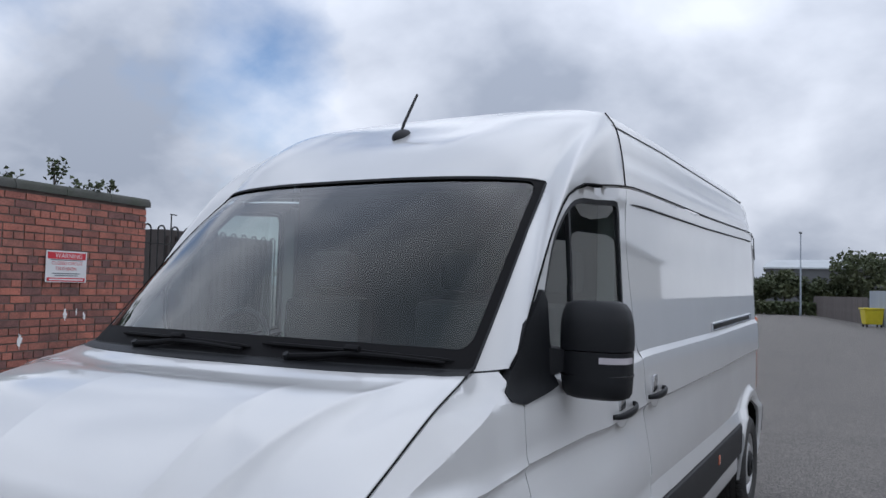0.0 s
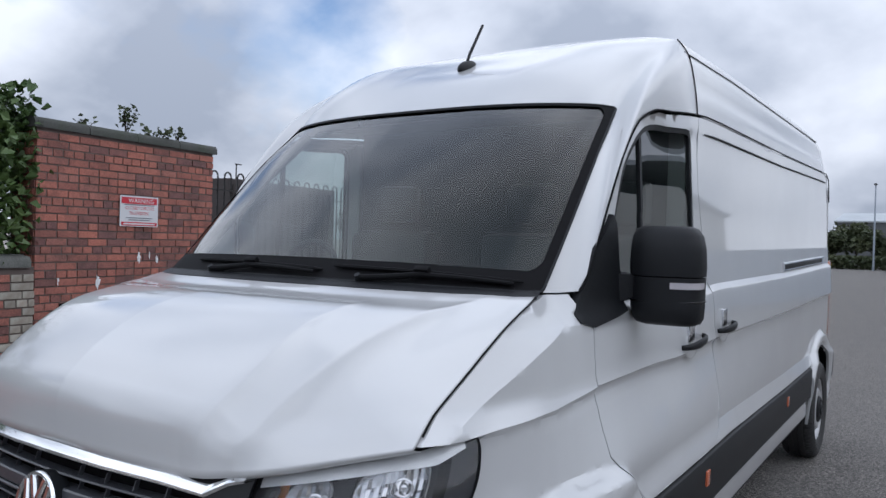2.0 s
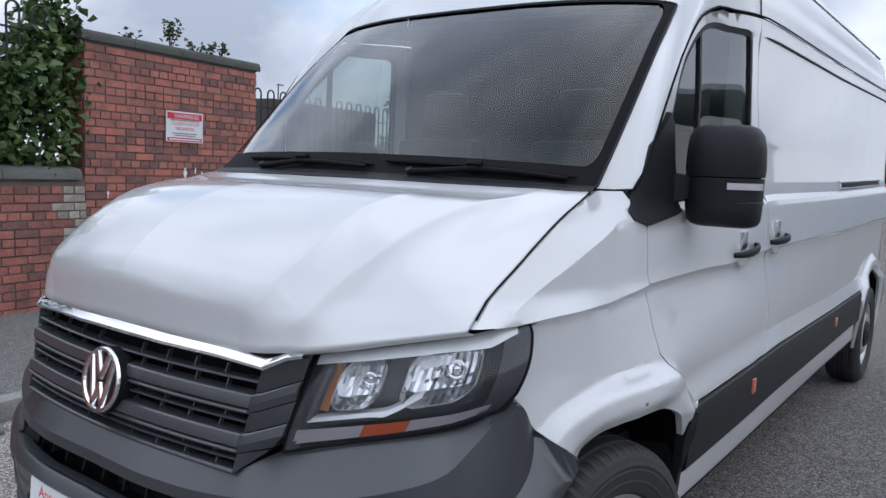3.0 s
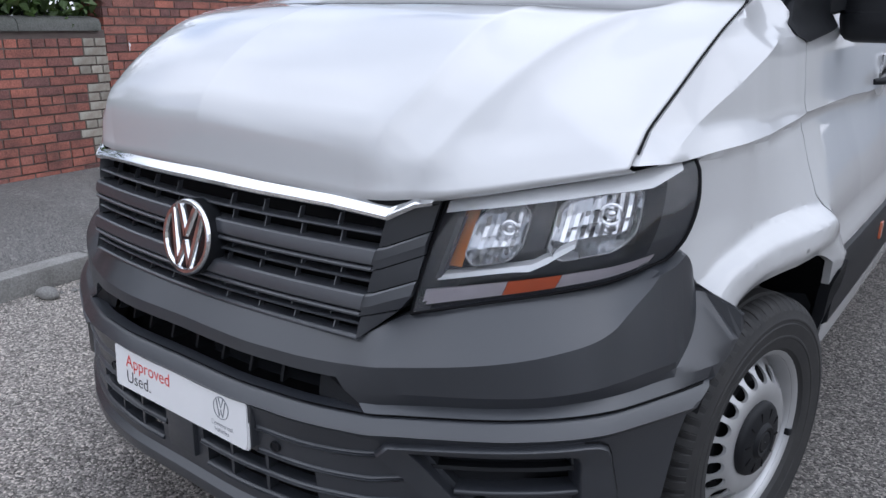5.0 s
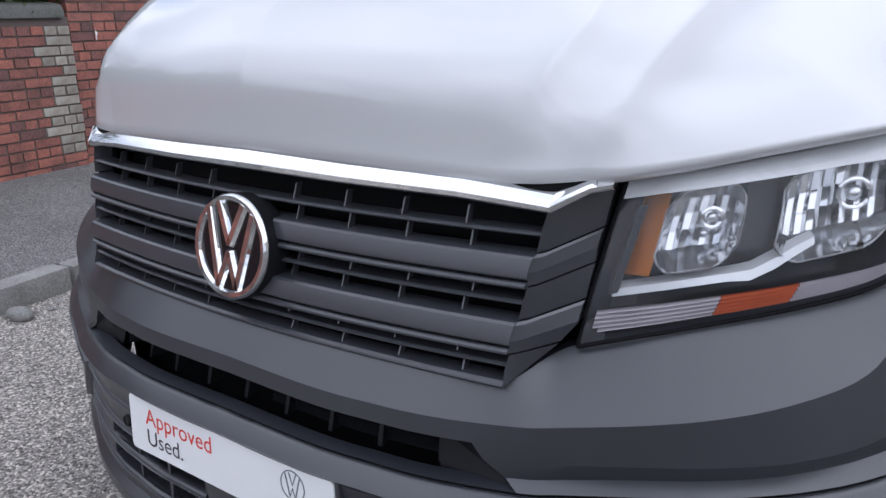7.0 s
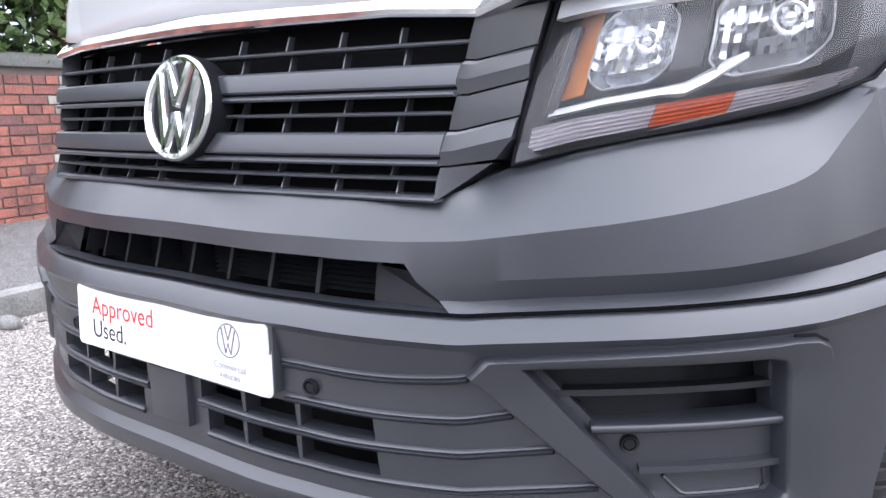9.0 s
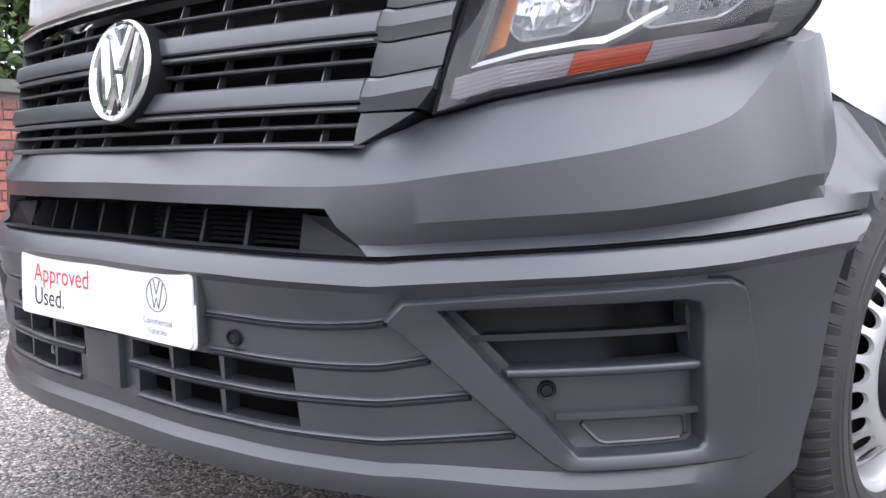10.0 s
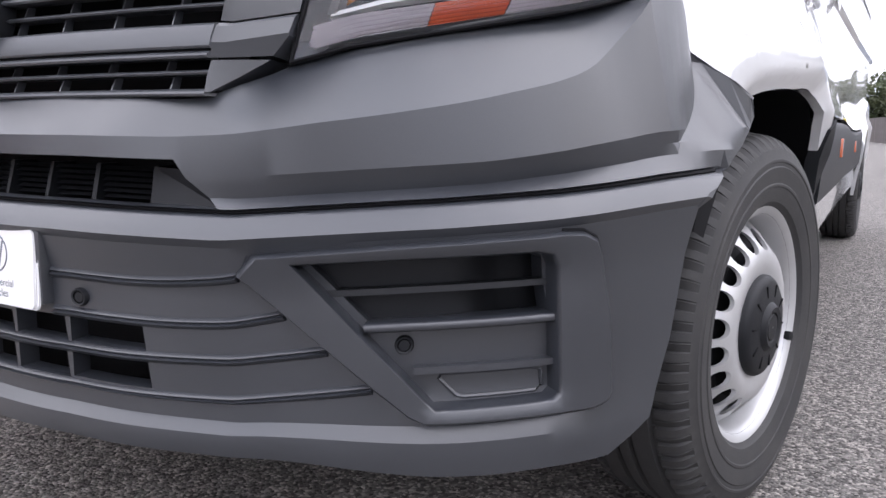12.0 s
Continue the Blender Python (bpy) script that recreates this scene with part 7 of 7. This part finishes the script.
railing("black bow-topped iron railing on the low wall", -8.0, -1.73, -0.12, 1.25, 2.80)
railing("black bow-topped iron railing beside the brick wall", 0.74, 8.0, -0.12, 0.5, 2.40)
bm = bmesh.new()
box(bm, (0.67, 0.0, 0.0), (14.0, 0.28, 0.62), m=WALL_M, bevel=0.02)
tagged(part("wall_plinth", bm, MORTAR, None), "low plinth under the railing", "wall", kind="structure")
bm = bmesh.new()
box(bm, (3.4, 2.2, 0), (6.4, 4.6, 2.56), m=WALL_M, bevel=0.02)
container = tagged(part("steel_container", bm, RUST_BROWN, None, smooth=False), "dark brown steel container behind the railing", "container")
for k in range(14):
    bm = bmesh.new()
    box(bm, (3.45 + k * 0.21, 2.15, 0.1), (3.55 + k * 0.21, 2.22, 2.46), m=WALL_M)
    part("corrugation", bm, RUST_BROWN, container, smooth=False)
aerial = put("aerial", mesh("aerial", *tube([at_wall(4.15, -2.73, 2.555), at_wall(4.15, -2.73, 2.88)], 0.012, 6)), IRON)
tagged(aerial, "thin aerial mast on the container", "aerial")
put("aerial_arm", mesh("aerial_arm", *tube([at_wall(4.12, -2.73, 2.87), at_wall(4.28, -2.73, 2.87)], 0.01, 6)), IRON, aerial)


# ---- plants ----
def leaves(sample, count, size, seed, bend=0.25):
    """Small folded leaves at the places that sample gives."""
    rng = random.Random(seed)
    verts, faces = [], []
    for _ in range(count):
        c = sample(rng)
        if c is None:
            continue
        m = Matrix.Translation(c) @ pose(0, 0, 0, rng.uniform(-70, 70), rng.uniform(-70, 70), rng.uniform(0, 360))
        s = size * rng.uniform(0.55, 1.25)
        base = len(verts)
        verts += [m @ Vector(q) for q in ((-0.5 * s, 0, bend * s), (-0.15 * s, -0.55 * s, 0.05 * s), (0.5 * s, -0.1 * s, bend * s), (0.2 * s, 0.6 * s, 0.02 * s), (0, 0, 0))]
        faces += [(base, base + 1, base + 4), (base + 1, base + 2, base + 4), (base + 2, base + 3, base + 4), (base + 3, base, base + 4)]
    return mesh("leaves", verts, faces, False)


def ivy_sample(rng):
    u = rng.uniform(-7.0, -1.60)
    top = 1.95 + 0.3 * math.sin(u * 2.1) + 0.8 * smooth(u, -2.3, -1.75) + 0.25 * noise.noise(Vector((u * 3, 0, 0)))
    z = 1.33 + (top - 1.33) * rng.random() ** 0.8
    d = -0.15 + rng.gauss(0, 0.13) + (0.10 if rng.random() < 0.25 else 0) - 0.5 * rng.random() ** 3
    p = at_wall(u, d, z)
    return p if noise.noise(p * 2.6) > -0.42 else None


ivy = thing("ivy_hedge", "green ivy hedge growing through railing over the low wall", "hedge", at=tuple(at_wall(-4.0, -0.2, 0.0)))
iv = put("foliage", leaves(ivy_sample, 17000, 0.085, 5), LEAF, ivy)
iv.matrix_parent_inverse = Matrix.Translation(-at_wall(-4.0, -0.2, 0.0))
for k in range(14):
    u = -6.6 + k * 0.36
    pts = [at_wall(u + 0.1 * math.sin(j * 1.3 + k), -0.22 + 0.03 * math.sin(j + k), 0.0 + 0.35 * j) for j in range(7)]
    st = put("stem", mesh("stem", *tube(pts, [0.02, 0.018, 0.016, 0.014, 0.012, 0.009, 0.006], 6)), BARK, ivy)
    st.matrix_parent_inverse = Matrix.Translation(-at_wall(-4.0, -0.2, 0.0))


def sprig(u, z, height, spread, count, seed):
    foot = at_wall(u, -0.16, z)
    ob = thing("wall_shrub", "small green weed growing on the coping", "plant", "weeds on the wall", at=tuple(foot))
    rng = random.Random(seed)
    inv = Matrix.Translation(-foot)
    tips = []
    for k in range(5):
        tip = foot + Vector((rng.gauss(0, spread), rng.gauss(0, spread), height * rng.uniform(0.5, 1.0)))
        midp = foot.lerp(tip, 0.5) + Vector((rng.gauss(0, 0.02), rng.gauss(0, 0.02), 0.02))
        tips.append((foot, midp, tip))
        s = put("stem", mesh("stem", *tube([foot - Vector((0, 0, 0.02)), midp, tip], [0.006, 0.004, 0.002], 5)), BARK, ob)
        s.matrix_parent_inverse = inv

    def sample(r):
        a, b, c = r.choice(tips)
        t = r.uniform(0.3, 1.0)
        p = a.lerp(b, t * 2) if t < 0.5 else b.lerp(c, t * 2 - 1)
        return p + Vector((r.gauss(0, 0.03), r.gauss(0, 0.03), r.gauss(0, 0.03)))
    f = put("foliage", leaves(sample, count, 0.045, seed), LEAF_DARK, ob)
    f.matrix_parent_inverse = inv


sprig(-0.48, 2.66, 0.28, 0.05, 80, 1)
sprig(-0.04, 2.66, 0.10, 0.11, 60, 2)
sprig(0.24, 2.66, 0.13, 0.06, 30, 3)
sprig(-0.95, 2.66, 0.08, 0.06, 16, 6)


GROUP_OF = {"garden_tree": "trees behind the railing", "garden_bush": "bushes behind the low wall", "roadside_tree": "trees at the far bend"}


def tree(name, label, foot, height, width, seed, count=2600, size=0.28, mat=None, trunk=0.3):
    foot = Vector(foot)
    ob = thing(name, label, "tree", GROUP_OF[name], at=tuple(foot))
    rng = random.Random(seed)
    r0 = height * 0.022
    limbs = []
    tv, tf = tube([(0, 0, -0.1), (0.05 * width, 0, height * 0.25), (0, 0.04 * width, height * 0.55), (0.02, 0, height * 0.85)], [r0, r0 * 0.8, r0 * 0.5, r0 * 0.15], 8)
    for k in range(9):
        a, h = rng.uniform(0, 6.28), height * rng.uniform(trunk, 0.75)
        tip = Vector((math.cos(a) * width * 0.42, math.sin(a) * width * 0.42, h + height * 0.18))
        limbs.append((Vector((0, 0, h)), tip))
        v, f = tube([(0, 0, h), tuple(Vector((0, 0, h)).lerp(tip, 0.5) + Vector((0, 0, 0.1))), tuple(tip)], [r0 * 0.45, r0 * 0.3, r0 * 0.1], 6)
        tf += [tuple(i + len(tv) for i in q) for q in f]
        tv += v
    put("trunk", mesh("trunk", tv, tf), BARK, ob)
    clumps = [(tip + Vector((rng.gauss(0, 0.1), rng.gauss(0, 0.1), rng.gauss(0, 0.1))) * width * 0.4, width * rng.uniform(0.13, 0.24)) for _, tip in limbs for _ in range(2)]
    clumps += [(Vector((rng.gauss(0, 0.16) * width, rng.gauss(0, 0.16) * width, height * rng.uniform(0.45, 0.93))), width * rng.uniform(0.14, 0.22)) for _ in range(12)]

    def sample(r):
        c, rad = r.choice(clumps)
        d = Vector((r.gauss(0, 1), r.gauss(0, 1), r.gauss(0, 0.8))).normalized() * rad * r.uniform(0.5, 1.05)
        return c + d
    put("crown", leaves(sample, count, size, seed), mat or LEAF_DARK, ob)
    return ob


# trees and bushes behind the railing, seen over and through the cab
for k, (u, d, h, w) in enumerate(((8.6, -2.2, 3.6, 2.0), (20.0, -6.0, 4.2, 3.0), (26.0, -8.0, 4.6, 4.5))):
    p = at_wall(u, d, 0)
    tree("garden_tree", "leafy green tree behind the railing", p, h, w, 20 + k, 2200, 0.16, LEAF)
for k, (u, h, w) in enumerate(((-3.0, 2.6, 2.2), (-5.2, 2.9, 2.6), (-7.4, 2.7, 2.6))):
    tree("garden_bush", "dense green bush behind the low wall", at_wall(u, -1.6, 0), h, w, 40 + k, 2600, 0.13, LEAF, 0.15)


# ---- far end of the road ----
def boards(name, label, a, b, height, width, mat, category, gap=0.01, thick=0.03, z0=0.05, ribs=0.0):
    a, b = Vector(a), Vector(b)
    ob = thing(name, label, category, at=tuple(a))
    d = b - a
    n = int(d.length / width)
    turn = math.degrees(math.atan2(d.y, d.x))
    bm = bmesh.new()
    box(bm, (0, -thick / 2, 0), (width - gap, thick / 2, height), bevel=0.006)
    me = bpy.data.meshes.new("board")
    bm.to_mesh(me)
    bm.free()
    me.materials.append(mat)
    for k in range(n):
        p = d * (k / n)
        put("board", me, None, ob, m=Matrix.Translation((p.x, p.y, z0)) @ pose(0, 0.02 * (k % 2) * ribs, 0, 0, 0, turn))
    bm = bmesh.new()
    for z in (height * 0.25, height * 0.8):
        box(bm, (0, thick / 2, z), (d.length, thick / 2 + 0.05, z + 0.08), m=pose(0, 0, 0, 0, 0, turn))
    part("cross_rail", bm, mat, ob, smooth=False)
    return ob


boards("timber_fence", "weathered grey-brown timber fence", (-3.5, 78, 0), (1.2, 55, 0), 1.75, 0.30, TIMBER, "fence")
boards("steel_fence", "pale blue-grey steel sheet fence", (1.3, 54.5, 0), (9.5, 26, 0), 2.15, 0.32, STEEL, "fence", 0.004, 0.02, 0.05, 1.0)


def wheelie_bin(at):
    ob = thing("waste_bin", "yellow plastic four-wheeled waste bin", "bin", at=at, turn=20)
    bm = bmesh.new()
    made = box(bm, (-0.55, -0.45, 0.18), (0.55, 0.45, 1.05))
    for v in made["verts"]:
        if v.co.z < 0.5:
            v.co.x *= 0.82
            v.co.y *= 0.85
    bmesh.ops.bevel(bm, geom=list(bm.edges), offset=0.04, segments=2, affect="EDGES")
    part("bin_body", bm, YELLOW, ob)
    bm = bmesh.new()
    box(bm, (-0.6, -0.5, 1.05), (0.6, 0.5, 1.16), bevel=0.04)
    part("bin_lid", bm, YELLOW, ob)
    for x in (-0.4, 0.4):
        for y in (-0.32, 0.32):
            bm = bmesh.new()
            bmesh.ops.create_cone(bm, cap_ends=True, segments=12, radius1=0.09, radius2=0.09, depth=0.05, matrix=pose(x, y, 0.09, 0, 90, 0))
            part("castor", bm, BLACK, ob)


wheelie_bin((1.45, 52.0, 0))


def lamp_column(at, height, label):
    ob = thing("lamp_column", label, "street lamp", "lamp columns along the road", at=at)
    put("column", mesh("column", *tube([(0, 0, 0), (0, 0, 1.2), (0, 0, height)], [0.11, 0.08, 0.055], 10)), STEEL, ob)
    bm = bmesh.new()
    box(bm, (-0.12, -0.35, height - 0.05), (0.12, 0.1, height + 0.08), bevel=0.02)
    part("lantern", bm, CLAD_DARK, ob)


lamp_column((-4.45, 76, 0), 7.55, "tall pale lamp column by the road")
lamp_column((4.2, 88, 0), 4.8, "short pale lamp column behind the fence")


def shed(label, x0, x1, y0, y1, eave, ridge, wall_mat, roof_mat):
    ob = thing("industrial_shed", label, "building", at=((x0 + x1) / 2, y0, 0))
    inv = Matrix.Translation((-(x0 + x1) / 2, -y0, 0))
    bm = bmesh.new()
    box(bm, (x0, y0, 0), (x1, y1, eave))
    w = part("wall", bm, wall_mat, ob, smooth=False)
    w.matrix_parent_inverse = inv
    v = [(x0 - 0.4, y0 - 0.4, eave), (x1 + 0.4, y0 - 0.4, eave), (x1 + 0.4, (y0 + y1) / 2, ridge), (x0 - 0.4, (y0 + y1) / 2, ridge), (x0 - 0.4, y1 + 0.4, eave), (x1 + 0.4, y1 + 0.4, eave)]
    v += [(x, y, z - 0.25) for x, y, z in v]
    r = put("roof", mesh("roof", v, [(0, 1, 2, 3), (3, 2, 5, 4), (6, 9, 8, 7), (9, 10, 11, 8), (0, 6, 7, 1), (4, 5, 11, 10), (0, 3, 9, 6), (3, 4, 10, 9), (1, 7, 8, 2), (2, 8, 11, 5)], False), roof_mat, ob)
    r.matrix_parent_inverse = inv
    return ob


shed("far industrial shed with dark walls and pale roof", -15.2, 6.5, 140, 165, 6.6, 8.4, CLAD_DARK, ROOF_GREY)
for k, (x, y, h, w) in enumerate(((-9.5, 80, 3.4, 4.0), (-6.6, 82, 4.2, 4.5), (-4.2, 84, 3.4, 3.6), (-1.4, 86, 4.0, 4.2), (1.2, 82, 6.0, 6.0), (8.0, 95, 5.6, 6.0), (-13.0, 84, 3.2, 4.0))):
    tree("roadside_tree", "dark green broad-leaved tree at the far bend", (x, y, 0), h, w, 60 + k, 2400, 0.34, LEAF_DARK, 0.15)


def low_hedge(u):
    x = -11.5 + 9.0 * u.random()
    return Vector((x, 77 + u.gauss(0, 0.4), 1.15 * u.random() ** 0.7))


hedge = put("roadside_hedge", leaves(low_hedge, 2600, 0.30, 9), LEAF_DARK)
tagged(hedge, "low dark hedge along the far bend", "hedge")
# small cars parked at the far bend
for k, (x, y, mat) in enumerate(((-9.2, 72, DARK_PLASTIC), (-9.8, 80, SILVER))):
    ob = thing("parked_car", "small dark parked car far down the road" if k == 0 else "small silver parked car far down the road", "car", "cars at the far bend", at=(x, y, 0))
    v, f = slab([(-2.0, 0.3), (-2.0, 0.85), (-1.2, 0.95), (-0.7, 1.42), (0.9, 1.42), (1.5, 0.95), (2.0, 0.85), (2.0, 0.3)], -0.85, 0.85)
    put("car_body", mesh("car_body", v, f, False), mat, ob, m=pose(0, 0, 0, 90, 0, 90))
    for yy in (-1.25, 1.25):
        for xx in (-0.8, 0.8):
            bm = bmesh.new()
            bmesh.ops.create_cone(bm, cap_ends=True, segments=16, radius1=0.31, radius2=0.31, depth=0.2, matrix=pose(xx, yy, 0.31, 0, 90, 0))
            part("wheel", bm, RUBBER, ob)

# ---- works yard across the road, seen as reflections in the van ----
yard = thing("works_building", "cream rendered works building with ochre eaves across the road", "building", at=(15, 6, 0))
bm = bmesh.new()
box(bm, (0, -10, 0), (12, 7, 4.6))
part("wall", bm, CREAM, yard, smooth=False)
bm = bmesh.new()
box(bm, (-0.15, -10.2, 4.6), (12.2, 7.2, 4.95), bevel=0.03)
part("eaves", bm, OCHRE, yard, "ochre eaves band")
for y in (-6.5, -1.5, 3.5):
    bm = bmesh.new()
    box(bm, (-0.05, y - 1.6, 0), (0.0, y + 1.6, 3.4), bevel=0.01)
    for k in range(8):
        box(bm, (-0.08, y - 1.6, 0.2 + k * 0.4), (-0.05, y + 1.6, 0.23 + k * 0.4))
    part("roller_door", bm, CLAD, yard, "pale roller door", smooth=False)
shed("pale clad warehouse across the road", 15, 32, 16, 60, 5.6, 7.4, CLAD, ROOF_GREY)

# grit and dead leaves in the gutter
rng = random.Random(31)
gv, gf = [], []
for _ in range(150):
    c = at_wall(rng.uniform(-7, 6), KERB_D + 0.03 + abs(rng.gauss(0, 0.10)), 0.004)
    r = rng.uniform(0.004, 0.022)
    m = Matrix.Translation(c) @ pose(0, 0, 0, 0, 0, rng.uniform(0, 360)) @ Matrix.Diagonal((r * rng.uniform(0.7, 1.6), r, r * rng.uniform(0.4, 0.9), 1))
    base = len(gv)
    gv += [m @ Vector(q) for q in ((1, 0, 0), (0.3, 0.9, 0.1), (-0.8, 0.5, 0), (-0.7, -0.6, 0.1), (0.4, -0.9, 0), (0.1, 0.1, 1.0), (0, 0, -0.4))]
    gf += [(base + k, base + (k + 1) % 5, base + 5) for k in range(5)] + [(base + (k + 1) % 5, base + k, base + 6) for k in range(5)]
tagged(put("gutter_grit", mesh("gutter_grit", gv, gf, False), KERB), "loose grit and stones along the kerb", "gravel", kind="stuff")
# one larger stone lying against the kerb
bm = bmesh.new()
bmesh.ops.create_icosphere(bm, subdivisions=3, radius=0.05)
for v in bm.verts:
    v.co *= 1 + 0.28 * noise.noise(v.co * 16 + Vector((3, 1, 2)))
    v.co = Vector((v.co.x * 1.25, v.co.y * 0.9, max(v.co.z * 0.72, -0.022)))
bmesh.ops.transform(bm, matrix=Matrix.Translation((-2.46, 0.79, 0.022)) @ pose(0, 0, 0, 0, 0, 25), verts=bm.verts)
tagged(part("gutter_stone", bm, KERB, None, sharp=50), "pale loose stone lying in the gutter", "stone")
